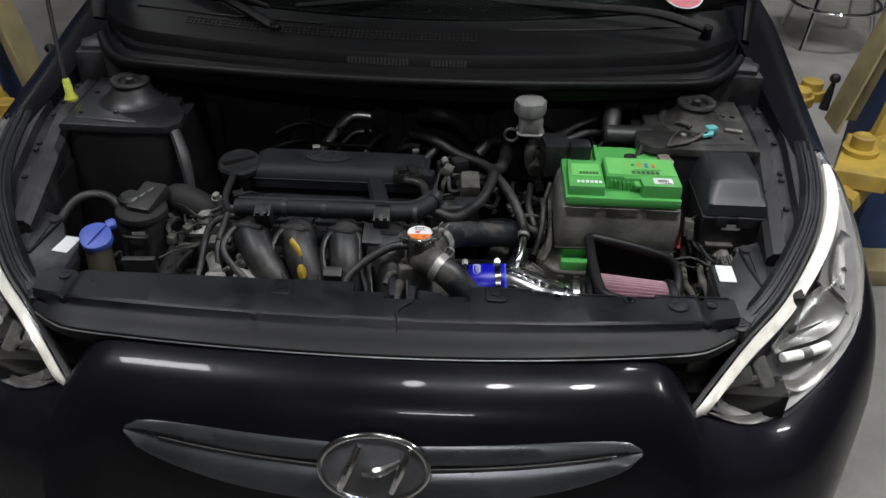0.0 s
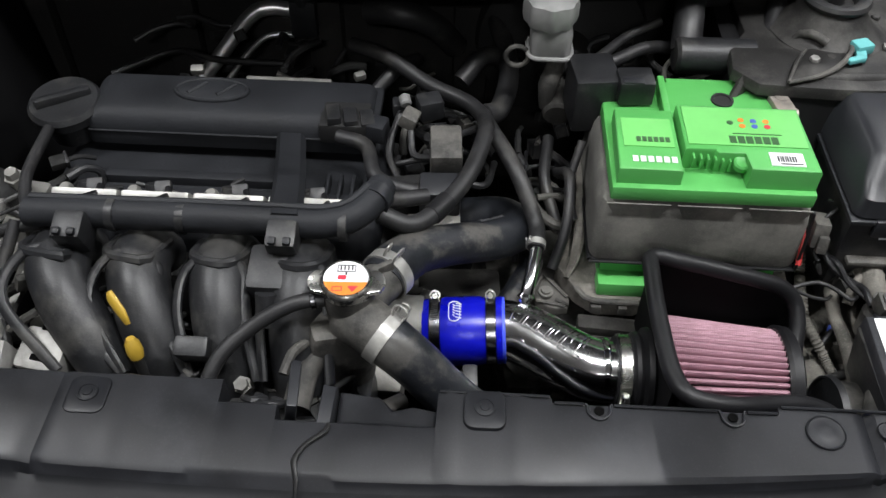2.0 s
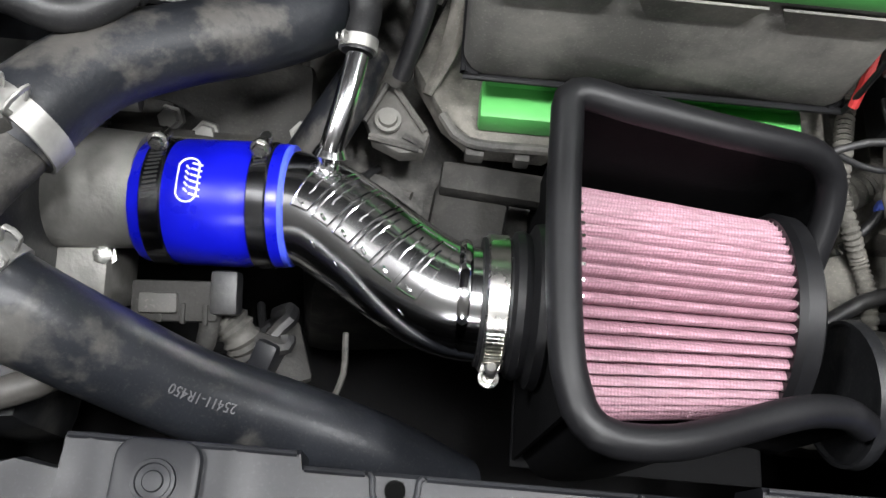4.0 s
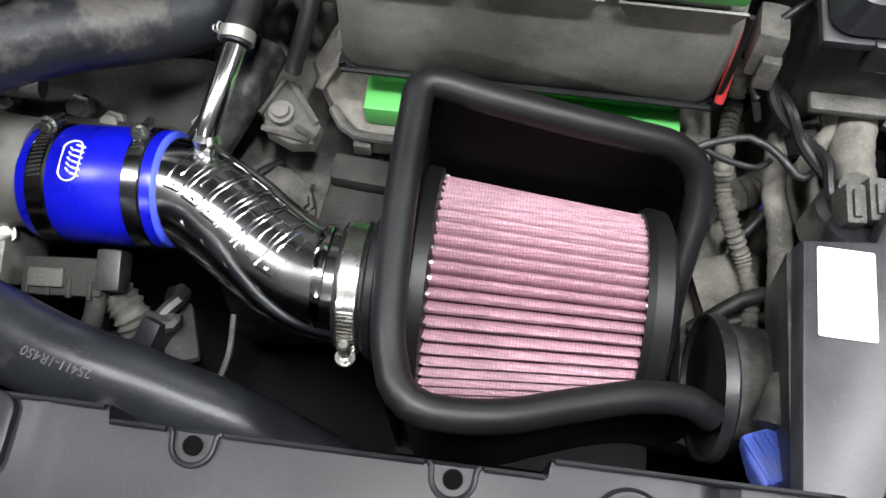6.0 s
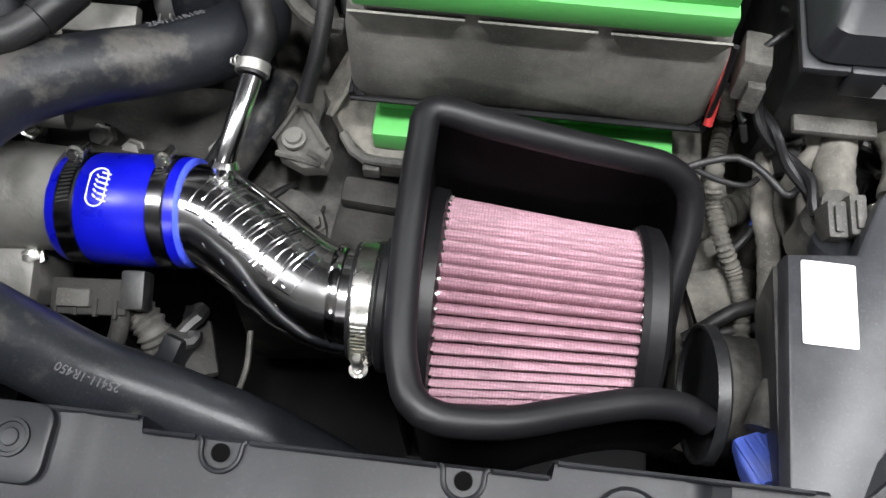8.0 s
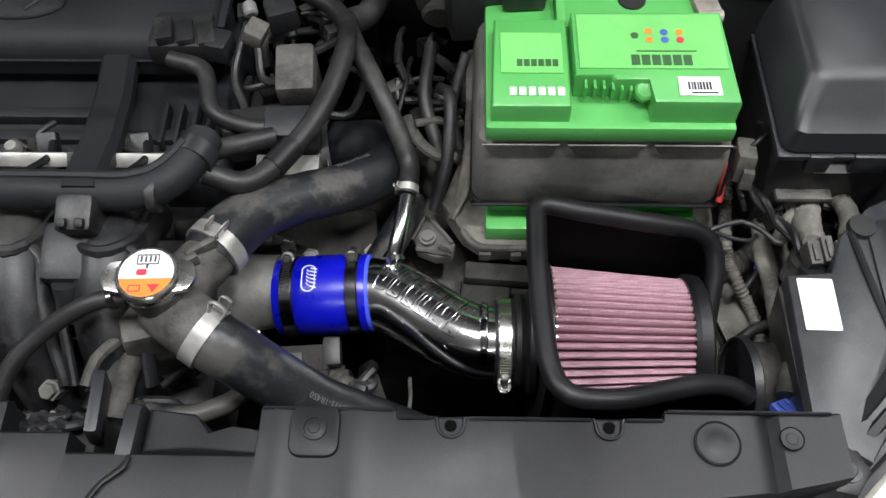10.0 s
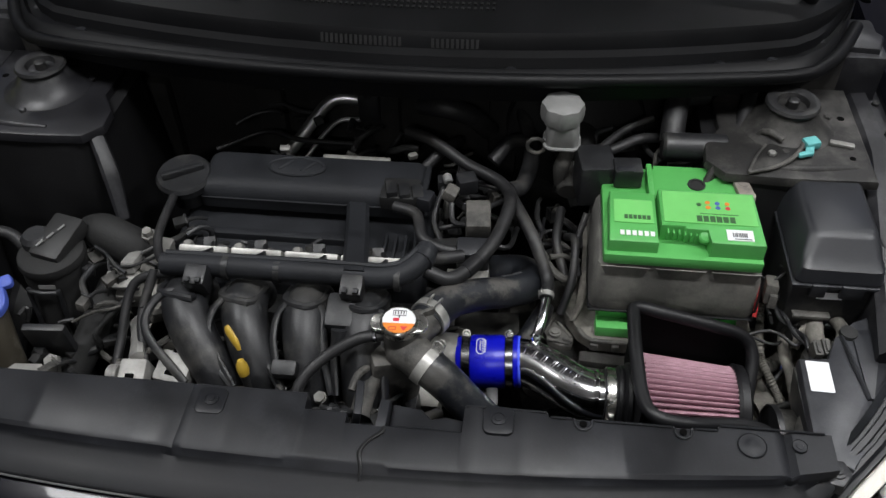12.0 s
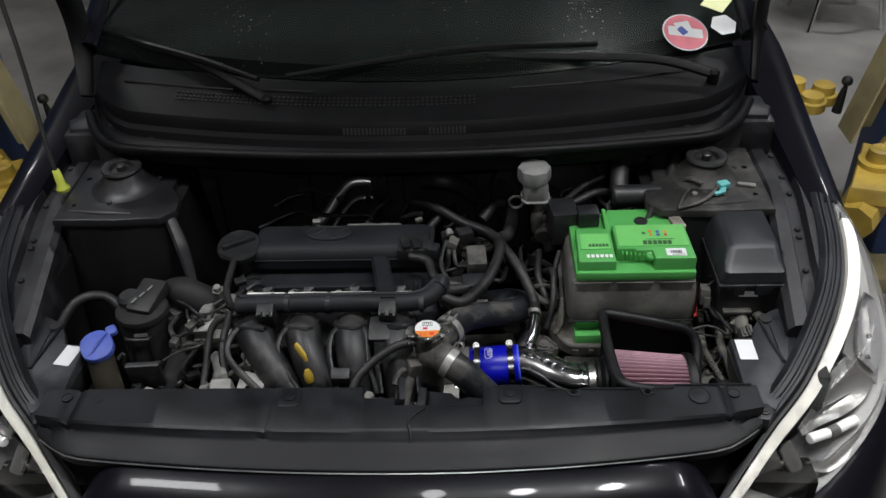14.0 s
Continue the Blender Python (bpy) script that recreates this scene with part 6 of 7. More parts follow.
for z, x0, x1, y0, y1, r in ((0.815, 0.552, 0.668, -0.236, -0.055, 0.012), (0.835, 0.556, 0.664, -0.232, -0.058, 0.012), (0.845, 0.56, 0.66, -0.215, -0.06, 0.014), (0.862, 0.566, 0.656, -0.2, -0.068, 0.016), (0.867, 0.573, 0.65, -0.192, -0.075, 0.014)):
    rows.append([Vector((x, y, z)) for x, y in rounded((x0 + x1) / 2, (y0 + y1) / 2, x1 - x0, y1 - y0, r)])
s.rings(rows)
part("lid", s, SMOOTH, fb, "smooth black lid")
s = Shape()
s.box((0.61, -0.146, 0.8095), (0.122, 0.186, 0.006), bevel=0.002)
part("lid_flange", s, SMOOTH, fb)
s = Shape()
s.box((0.61, -0.143, 0.745), (0.108, 0.17, 0.13), bevel=0.006, taper=1.06)
part("base", s, PLASTIC, fb)
s = Shape()
s.box((0.605, -0.2335, 0.789), (0.033, 0.0012, 0.011), (-4, 0, 0))
part("label", s, WHITE, fb, "small white label")
for x, y, w in ((0.585, -0.238, 0.02), (0.628, -0.238, 0.03)):
    part("clip", Shape().box((x, y, 0.803), (w, 0.006, 0.022), bevel=0.002), SMOOTH, fb)
s = Shape()
s.lathe((0.683, -0.222, 0.812), (0, -0.1, 1), [(0, 0.013), (0.005, 0.013), (0.005, 0.006), (0.0, 0.006)], 24)
s.tube([(0.672, -0.16, 0.83), (0.681, -0.2, 0.818), (0.683, -0.222, 0.814)], (0.004, 0.006, 0.008), seg=8, flat=0.5)
part("strap_eye", s, PANEL, fb, "grey strap with a round eye")
part("ledge", Shape().box((0.59, -0.235, 0.752), (0.05, 0.014, 0.006), bevel=0.002), FUSE, fb)

# ---- brake fluid tank, booster and bulkhead pipes ----
rz = thing("brake_fluid_tank", (0.245, -0.02, 0.75), "grey-white brake fluid tank with a knurled cap", "fluid tank")
s = Shape()
cap_rows = []
for z, r in ((0.899, 0.029), (0.906, 0.0305), (0.919, 0.0305), (0.926, 0.029), (0.929, 0.023)):
    cap_rows.append([Vector((0.239 + (r * (1 + 0.045 * math.cos(8 * a))) * math.cos(a), -0.019 + (r * (1 + 0.045 * math.cos(8 * a))) * math.sin(a), z)) for a in (2 * math.pi * k / 60 for k in range(60))])
s.rings(cap_rows)
part("cap", s, GREY_TANK, rz, "knurled pale grey cap")
s = Shape()
rows = []
for z, w, h in ((0.858, 0.042, 0.038), (0.862, 0.047, 0.043), (0.888, 0.048, 0.044), (0.9, 0.043, 0.04)):
    rows.append([Vector((x, y, z)) for x, y in rounded(0.242, -0.022, w, h, 0.012)])
s.rings(rows)
part("tank", s, GREY_TANK, rz)
s = Shape()
rim = [(x, y, 0.862) for x, y in rounded(0.242, -0.022, 0.05, 0.046, 0.012)]
s.tube(rim + rim[:1], 0.0028, seg=8)
part("rim", s, GREY_TANK, rz, "pale moulded rim")
s = Shape()
s.tube([(0.256, -0.022, 0.862), (0.25, -0.03, 0.84), (0.244, -0.036, 0.82), (0.243, -0.038, 0.79)], (0.009, 0.011, 0.012, 0.007), seg=14)
part("outlet", s, DUSTY, rz)
part("ring_eye", Shape().tube([(0.205 + 0.013 * math.cos(a), -0.03, 0.855 + 0.013 * math.sin(a)) for a in (2 * math.pi * k / 20 for k in range(21))], 0.003, seg=8), DUSTY, rz)
bo = thing("brake_booster", (0.3, 0.1, 0.75), "black round brake booster on the bulkhead", "brake booster")
part("drum", Shape().lathe((0.27, 0.155, 0.78), (0, -1, 0.1), [(0, 0.11), (0.03, 0.115), (0.05, 0.11), (0.07, 0.08), (0.085, 0.04), (0.14, 0.025)], 40), VOID, bo)
part("cylinder", Shape().cyl((0.262, 0.03, 0.80), (0.258, -0.05, 0.786), 0.018, seg=20, bevel=0.003), DUSTY_DEEP, bo)
bx = thing("relay_box", (0.33, -0.1, 0.78), "black connector box behind the battery", "relay box")
part("body", Shape().box((0.292, -0.06, 0.83), (0.052, 0.06, 0.07), (0, 0, 8), 0.006), PLASTIC, bx)
part("connector", Shape().box((0.336, -0.08, 0.855), (0.04, 0.034, 0.03), (0, 0, 4), 0.004), PLASTIC, bx)
part("latch", Shape().box((0.332, -0.09, 0.868), (0.024, 0.012, 0.006), bevel=0.002), SMOOTH, bx)
el = thing("air_duct", (0.44, 0.0, 0.78), "dark plastic elbow duct at the bulkhead", "air duct")
part("barrel", Shape().cyl((0.39, -0.01, 0.852), (0.485, -0.008, 0.852), 0.0215, seg=24, bevel=0.004), PLASTIC, el)
part("elbow", Shape().tube([(0.405, 0.0, 0.852), (0.408, 0.03, 0.875), (0.42, 0.075, 0.882), (0.46, 0.1, 0.875)], 0.018, seg=16), RUBBER, el)
part("hose", Shape().tube([(0.48, -0.008, 0.852), (0.505, 0.03, 0.862), (0.525, 0.09, 0.885), (0.53, 0.14, 0.89)], 0.011, seg=14), RUBBER, el)
ac = thing("coolant_pipe", (-0.15, 0.1, 0.7), "bare aluminium air-conditioning pipe with a black block", "metal pipe")
part("main_pipe", Shape().tube([(-0.215, 0.045, 0.735), (-0.19, 0.075, 0.757), (-0.15, 0.125, 0.795), (-0.125, 0.138, 0.803), (-0.095, 0.14, 0.8)], 0.0105, seg=16), ALU, ac)
part("thin_pipe", Shape().tube([(-0.175, 0.05, 0.738), (-0.15, 0.085, 0.762), (-0.125, 0.11, 0.776), (-0.09, 0.118, 0.775)], 0.0042, seg=12), ALU, ac)
part("block", Shape().box((-0.075, 0.128, 0.80), (0.036, 0.03, 0.055), bevel=0.005).cyl((-0.075, 0.128, 0.82), (-0.075, 0.128, 0.838), 0.016, seg=18), PLASTIC, ac)
# gusset plate and clips on the tower
gu = thing("gusset_bracket", (0.53, -0.05, 0.872), "dusty pressed gusset bracket on a suspension tower", "bracket")
s = Shape()
s.prism([(0.5, -0.089), (0.534, -0.078), (0.562, -0.058), (0.582, -0.03), (0.584, -0.012), (0.56, -0.008), (0.534, -0.024), (0.515, -0.052)], 0.8715, 0.8755, 0.0015)
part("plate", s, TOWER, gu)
part("turned_edge", Shape().tube([(0.5, -0.089, 0.875), (0.534, -0.078, 0.877), (0.562, -0.058, 0.879), (0.582, -0.03, 0.881), (0.585, -0.012, 0.88)], (0.0022, 0.0028, 0.0035, 0.003, 0.002), seg=8), DUSTY, gu)
part("fold", Shape().tube([(0.5, -0.088, 0.875), (0.515, -0.055, 0.878), (0.532, -0.026, 0.877)], (0.0018, 0.0024, 0.0018), seg=8), DUSTY, gu)
part("bolt", Shape().cyl((0.538, -0.045, 0.874), (0.538, -0.045, 0.88), 0.006, seg=6, bevel=0.001), GALV, gu)
s = Shape()
s.box((0.595, -0.022, 0.881), (0.022, 0.018, 0.012), (0, 0, 20), 0.003)
s.box((0.591, -0.036, 0.878), (0.012, 0.018, 0.008), (0, 0, -14), 0.002)
s.box((0.583, -0.046, 0.879), (0.022, 0.008, 0.006), (0, 0, 22), 0.002)
single("teal_clip", s, TEAL, "teal plastic wiring clip on a suspension tower", "wiring clip")
single("bracket_strip", Shape().box((0.642, -0.012, 0.874), (0.034, 0.01, 0.006), (0, 0, -14), 0.002), CAST, "small dusty metal bracket on a suspension tower", "bracket")

# ---- engine ----
eng = thing("engine", (-0.13, -0.15, 0.36), "dusty black four-cylinder engine with a plastic top cover", "engine")
s = Shape()
s.box((-0.14, -0.12, 0.52), (0.42, 0.26, 0.34), bevel=0.015)
part("block", s, VOID, eng, "dark engine block")
s = Shape()
rows = []
for z, x0, x1, y0, y1, r in ((0.66, -0.345, 0.055, -0.215, 0.02, 0.02), (0.705, -0.345, 0.055, -0.212, 0.018, 0.02), (0.722, -0.338, 0.05, -0.2, 0.012, 0.02), (0.73, -0.325, 0.042, -0.185, 0.0, 0.02)):
    rows.append([Vector((x, y, z)) for x, y in rounded((x0 + x1) / 2, (y0 + y1) / 2, x1 - x0, y1 - y0, r)])
s.rings(rows)
vc = part("valve_cover", s, TOPCOVER, eng, "ribbed black plastic valve cover")
for y, x0, x1, h in ((-0.135, -0.275, -0.065, 0.012), (-0.16, -0.3, 0.03, 0.008), (-0.185, -0.31, 0.03, 0.006)):
    s = Shape()
    s.box(((x0 + x1) / 2, y, 0.73), (x1 - x0, 0.014, h * 2), bevel=0.003)
    part("long_rib", s, TOPCOVER, vc)
for x in (-0.01, 0.005, 0.02, 0.034):
    part("short_rib", Shape().box((x, -0.15, 0.735), (0.004, 0.05, 0.02), bevel=0.001), TOPCOVER, vc)
# top cover: long rounded lid with a flat top
s = Shape()
rows = []
for z, x0, x1, y0, y1, r in ((0.745, -0.312, 0.04, -0.088, 0.004, 0.012), (0.765, -0.312, 0.04, -0.09, 0.004, 0.012), (0.78, -0.309, 0.038, -0.087, 0.002, 0.012), (0.788, -0.302, 0.034, -0.078, -0.004, 0.012), (0.791, -0.292, 0.028, -0.068, -0.008, 0.01)):
    rows.append([Vector((x, y, z)) for x, y in rounded((x0 + x1) / 2, (y0 + y1) / 2, x1 - x0, y1 - y0, r)])
s.rings(rows)
tc = part("top_cover", s, TOPCOVER, eng, "matt black top cover")
part("badge_dome", Shape().prism(disc(-0.163, -0.036, 0.043, 36, 0.0205), 0.788, 0.7945, 0.0035), TOPCOVER, tc, "domed oval badge plate")
part("end_shelf", Shape().box((0.028, -0.03, 0.776), (0.034, 0.058, 0.012), bevel=0.004), TOPCOVER, tc)
part("front_groove", Shape().tube([(-0.305, -0.0895, 0.7665), (-0.13, -0.0905, 0.767), (0.034, -0.0895, 0.7665)], 0.0016, seg=6, step=0.03), TOPCOVER, tc)
s = Shape()
ringpts = [(-0.163 + 0.044 * math.cos(t), -0.036 + 0.021 * math.sin(t), 0.7925) for t in (2 * math.pi * k / 32 for k in range(33))]
s.tube(ringpts, 0.0028, seg=8, step=0.004)
for pts in (((-0.19, -0.046, 0.7935), (-0.172, -0.024, 0.7935)), ((-0.154, -0.048, 0.7935), (-0.136, -0.026, 0.7935))):
    s.tube(pts, 0.0034, seg=8)
part("moulded_badge", s, TOPCOVER, tc, "moulded oval badge")
part("heat_plate", Shape().box((-0.08, 0.018, 0.772), (0.11, 0.008, 0.005), (18, 0, 0), 0.002), CAST, eng, "thin bright metal strip behind the cover")
part("stay", Shape().box((-0.196, 0.018, 0.783), (0.017, 0.011, 0.01), (18, 0, 6), 0.003), CAST, eng, "small bright stay")
part("stay", Shape().box((0.012, 0.016, 0.785), (0.015, 0.01, 0.01), (10, 0, 30), 0.003), CAST, eng, "small bright stay")
s = Shape()
s.box((0.005, -0.07, 0.778), (0.06, 0.05, 0.028), (0, 0, 0), 0.006)
part("coil_recess", s, INK, eng)
for i in range(3):
    part("coil_plug", Shape().box((-0.008 + 0.02 * i, -0.078, 0.794 - 0.003 * i), (0.017, 0.03, 0.014), (0, 0, 12), 0.003), PLASTIC, eng)
s = Shape()
s.box((0.045, -0.085, 0.782), (0.022, 0.026, 0.024), (0, 0, -15), 0.004)
part("coil_connector", s, SMOOTH, eng)
s = Shape()
rows = []
for (y, z) in ((-0.085, 0.762), (-0.15, 0.775), (-0.22, 0.8), (-0.285, 0.832), (-0.298, 0.834)):
    rows.append([Vector((-0.06 - 0.18 * (y + 0.085) + a, y, z + b)) for a, b in ((-0.0165, -0.008), (-0.0175, 0.004), (-0.012, 0.011), (0.012, 0.011), (0.0175, 0.004), (0.0165, -0.008))])
s.rings(rows)
part("cable_channel", s, TOPCOVER, eng, "flat black cable channel")
s = Shape()
s.lathe((-0.337, -0.06, 0.74), (0, -0.1, 1), [(0, 0.03), (0.03, 0.03), (0.034, 0.042), (0.046, 0.044), (0.052, 0.04)], 36)
s.box((-0.337, -0.066, 0.795), (0.012, 0.066, 0.012), (0, 0, -60), 0.004)
part("oil_filler_cap", s, PLASTIC, eng, "black oil filler cap with a grip bar")
# fuel rail strip and wiring bar
for x0, x1 in ((-0.282, -0.212), (-0.208, -0.136), (-0.132, -0.057), (-0.053, 0.038)):
    part("fuel_rail", Shape().box(((x0 + x1) / 2, -0.2385, 0.8), (x1 - x0, 0.013, 0.02), (38, 0, 0), 0.003), GALV, eng, "dull aluminium fuel rail")
for x in (-0.265, -0.19, -0.105, -0.02):
    s = Shape()
    s.cyl((x, -0.215, 0.76), (x, -0.2, 0.785), 0.0095, seg=12)
    s.box((x + 0.012, -0.207, 0.782), (0.018, 0.02, 0.014), (30, 0, 10), 0.003)
    part("injector", s, PLASTIC, eng)
    part("injector_bolt", Shape().lathe((x - 0.018, -0.212, 0.775), (0, -0.2, 1), [(0, 0.0085), (0.012, 0.008), (0.016, 0.005)], 10), CAST, eng)
    part("injector_wire", Shape().tube([(x + 0.02, -0.212, 0.79), (x + 0.03, -0.24, 0.806), (x + 0.025, -0.275, 0.828)], 0.0035, seg=8), RUBBER_CLEAN, eng)
s = Shape()
s.tube([(-0.285, -0.288, 0.822), (-0.2, -0.29, 0.826), (-0.05, -0.292, 0.828), (0.015, -0.292, 0.828), (0.045, -0.28, 0.83), (0.062, -0.255, 0.832), (0.066, -0.238, 0.83)], 0.0155, seg=12, flat=1.0, step=0.01)
wb = part("wiring_bar", s, TOPCOVER, eng, "black wiring channel along the intake")
s = Shape()
s.tube([(-0.28, -0.281, 0.8355), (-0.05, -0.285, 0.8415), (0.015, -0.285, 0.8415), (0.04, -0.274, 0.843), (0.055, -0.253, 0.845)], 0.0045, seg=8, step=0.012)
part("ridge", s, TOPCOVER, wb)
for x in (-0.2, -0.13, 0.03):
    part("collar", Shape().lathe((x, -0.291, 0.826), (1, 0, 0), [(0, 0.0165), (0.008, 0.0168)], 14), PLASTIC, wb)
part("end_collar", Shape().lathe((0.06, -0.262, 0.831), (0.3, 0.9, 0), [(0, 0.0175), (0.014, 0.0175)], 14), SMOOTH, wb)
for x in (-0.229, -0.022):
    s = Shape()
    s.box((x, -0.313, 0.822), (0.03, 0.03, 0.04), (20, 0, 0), 0.005)
    part("clip_block", s, PLASTIC, wb)
    for d in (-0.007, 0.007):
        part("clip_tongue", Shape().box((x + d, -0.324, 0.826), (0.008, 0.008, 0.034), (22, 0, 0), 0.0025), PANEL, wb)
# intake manifold: four arched runners on a plenum
im = thing("intake_manifold", (-0.13, -0.37, 0.6), "dusty black plastic intake manifold with four arched runners", "intake manifold")
RUN_X = ((-0.258, 0.085), (-0.174, 0.055), (-0.088, 0.025), (-0.008, 0.01))
for x, dx in RUN_X:
    s = Shape()
    s.tube([(x, -0.255, 0.735), (x, -0.29, 0.772), (x + dx * 0.1, -0.33, 0.787), (x + dx * 0.4, -0.372, 0.77), (x + dx * 0.8, -0.405, 0.73), (x + dx, -0.42, 0.68)], (0.024, 0.029, 0.031, 0.029, 0.027, 0.026), seg=18, step=0.008)
    r = part("runner", s, PLASTIC, im, "arched intake runner")
    s = Shape()
    s.tube([(x - 0.024, -0.29, 0.79), (x - 0.022, -0.325, 0.806), (x + dx * 0.3, -0.342, 0.816), (x + 0.022, -0.325, 0.806), (x + 0.026, -0.29, 0.79)], 0.0055, seg=8)
    part("arch_rib", s, PLASTIC, r)
    s = Shape()
    s.tube([(x + dx * 0.7 - 0.03, -0.425, 0.745), (x - 0.031, -0.375, 0.782), (x - 0.027, -0.338, 0.802), (x, -0.326, 0.812), (x + 0.03, -0.338, 0.802), (x + 0.034, -0.375, 0.782), (x + dx * 0.7 + 0.034, -0.425, 0.745)], 0.0062, seg=10, flat=0.7)
    part("rim", s, PLASTIC, r, "moulded rim")
s = Shape()
s.box((-0.1, -0.40, 0.64), (0.34, 0.1, 0.1), bevel=0.02)
s.box((0.03, -0.33, 0.71), (0.07, 0.08, 0.1), (0, 0, 0), 0.015)
part("plenum", s, PLASTIC, im)
s = Shape()
s.box((-0.032, -0.335, 0.80), (0.045, 0.05, 0.03), (15, 0, 0), 0.008)
s.cyl((-0.032, -0.36, 0.8), (-0.032, -0.375, 0.77), 0.012, seg=14)
part("bracket", s, PLASTIC, im)
for x, y, z in ((-0.05, -0.43, 0.745), (-0.044, -0.452, 0.735), (-0.1, -0.44, 0.72)):
    part("bolt", Shape().lathe((x, y, z), (0, -0.5, 0.9), [(-0.015, 0.009), (0, 0.009), (0, 0.007), (0.006, 0.0065)], 6), CAST, im)
s = Shape()
s.box((-0.095, -0.41, 0.77), (0.032, 0.02, 0.035), (25, 0, 0), 0.004)
part("sensor", s, PLASTIC, im)
# dipstick
dp = thing("dipstick", (-0.14, -0.43, 0.74), "yellow plastic dipstick handle among the intake runners", "dipstick")
part("handle", Shape().tube([(-0.165, -0.396, 0.832), (-0.162, -0.401, 0.829), (-0.152, -0.411, 0.822), (-0.147, -0.416, 0.812)], (0.004, 0.0062, 0.006, 0.0035), seg=12, flat=0.5), YELLOW_PL, dp)
part("collar", Shape().lathe((-0.144, -0.426, 0.776), (-0.15, 0.25, 1), [(0, 0.0065), (0.008, 0.008), (0.016, 0.007), (0.022, 0.004)], 16), YELLOW_PL, dp, "dull yellow collar")
part("tube", Shape().cyl((-0.136, -0.438, 0.66), (-0.144, -0.426, 0.779), 0.005, seg=10), VOID, dp)

# ---- solenoids and connectors right of the engine ----
so = thing("solenoid_stack", (0.12, -0.12, 0.7), "dusty solenoid valve with plugs and wires", "solenoid valve")
part("body", Shape().box((0.128, -0.135, 0.785), (0.036, 0.05, 0.06), (10, 0, 4), 0.005), DUSTY, so)
part("lower_box", Shape().box((0.124, -0.178, 0.768), (0.046, 0.032, 0.042), (12, 0, 2), 0.004), SMOOTH, so)
part("base_plate", Shape().box((0.118, -0.2, 0.742), (0.06, 0.02, 0.01), (20, 0, 0), 0.002), CAST, so)
part("plug", Shape().box((0.083, -0.085, 0.80), (0.02, 0.024, 0.018), (0, 20, -15), 0.004), FUSE, so)
part("plug_tip", Shape().cyl((0.078, -0.068, 0.806), (0.074, -0.055, 0.81), 0.007, seg=12, bevel=0.002), GREY_TANK, so)
part("plug", Shape().box((0.105, -0.06, 0.80), (0.03, 0.026, 0.026), (0, 0, 20), 0.004), PLASTIC, so)
part("plug", Shape().box((0.068, -0.052, 0.79), (0.016, 0.02, 0.02), (0, 0, 10), 0.003), PLASTIC, so)
part("fitting", Shape().cyl((0.096, -0.238, 0.775), (0.116, -0.232, 0.778), 0.0085, seg=14), STEEL, so)
part("bracket", Shape().box((0.1, -0.165, 0.75), (0.09, 0.03, 0.05), (0, 0, 10), 0.008), VOID, so)
for pts in (((0.085, -0.095, 0.79), (0.09, -0.12, 0.775), (0.112, -0.13, 0.78)), ((0.07, -0.06, 0.79), (0.06, -0.11, 0.77), (0.075, -0.15, 0.76)), ((0.14, -0.1, 0.79), (0.16, -0.08, 0.785), (0.175, -0.05, 0.77)), ((0.15, -0.16, 0.77), (0.175, -0.15, 0.76), (0.185, -0.1, 0.75))):
    part("wire", Shape().tube(pts, 0.0042, seg=8), RUBBER, so)
# small hoses and wires round the bulkhead
rng = random.Random(11)
for pts, r in ((((0.03, 0.0, 0.77), (0.06, 0.03, 0.79), (0.08, 0.08, 0.77)), 0.009), (((0.14, 0.02, 0.78), (0.17, 0.05, 0.8), (0.21, 0.06, 0.78)), 0.012),
               (((-0.33, 0.06, 0.74), (-0.25, 0.09, 0.76), (-0.18, 0.06, 0.77), (-0.08, 0.05, 0.775)), 0.0045), (((0.26, -0.1, 0.74), (0.27, -0.14, 0.77), (0.268, -0.19, 0.74), (0.255, -0.22, 0.70)), 0.006),
               (((0.285, -0.1, 0.79), (0.272, -0.135, 0.75), (0.28, -0.16, 0.72)), 0.005), (((0.25, -0.06, 0.76), (0.245, -0.12, 0.745), (0.262, -0.17, 0.715)), 0.007), (((0.30, -0.02, 0.85), (0.34, 0.03, 0.85), (0.38, 0.05, 0.86)), 0.006),
               (((0.26, 0.0, 0.82), (0.31, -0.01, 0.835), (0.36, 0.02, 0.84), (0.4, 0.04, 0.83)), 0.008)):
    single("engine_wire", Shape().tube(pts, r, seg=10), RUBBER, "dusty black wire loom in the engine bay", "wire loom", "engine wires")

# ---- left end: pulley covers, brackets, reservoirs ----
lm = thing("engine_mount", (-0.36, -0.22, 0.6), "cast aluminium engine mount and bracket with bolts", "engine mount")
s = Shape()
s.box((-0.352, -0.245, 0.72), (0.075, 0.05, 0.03), (10, 0, 8), 0.006)
s.box((-0.342, -0.21, 0.735), (0.03, 0.08, 0.04), (0, 8, 0), 0.006)
part("arm", s, CAST, lm)
s = Shape()
s.tube([(-0.33, -0.26, 0.71), (-0.333, -0.33, 0.70), (-0.322, -0.40, 0.69), (-0.31, -0.44, 0.68)], (0.02, 0.014, 0.016, 0.02), seg=8, flat=0.5)
part("strut", s, CAST, lm)
for p in ((-0.385, -0.19, 0.77), (-0.35, -0.195, 0.782), (-0.372, -0.215, 0.764)):
    part("bolt", Shape().lathe(p, (0, -0.2, 1), [(-0.02, 0.011), (0, 0.011), (0, 0.008), (0.009, 0.007)], 6), CAST, lm)
s = Shape()
s.tube([(-0.455, -0.17, 0.76), (-0.42, -0.19, 0.775), (-0.38, -0.2, 0.76), (-0.36, -0.19, 0.73)], (0.02, 0.028, 0.03, 0.03), seg=14)
part("rubber_mount", s, VOID, lm)
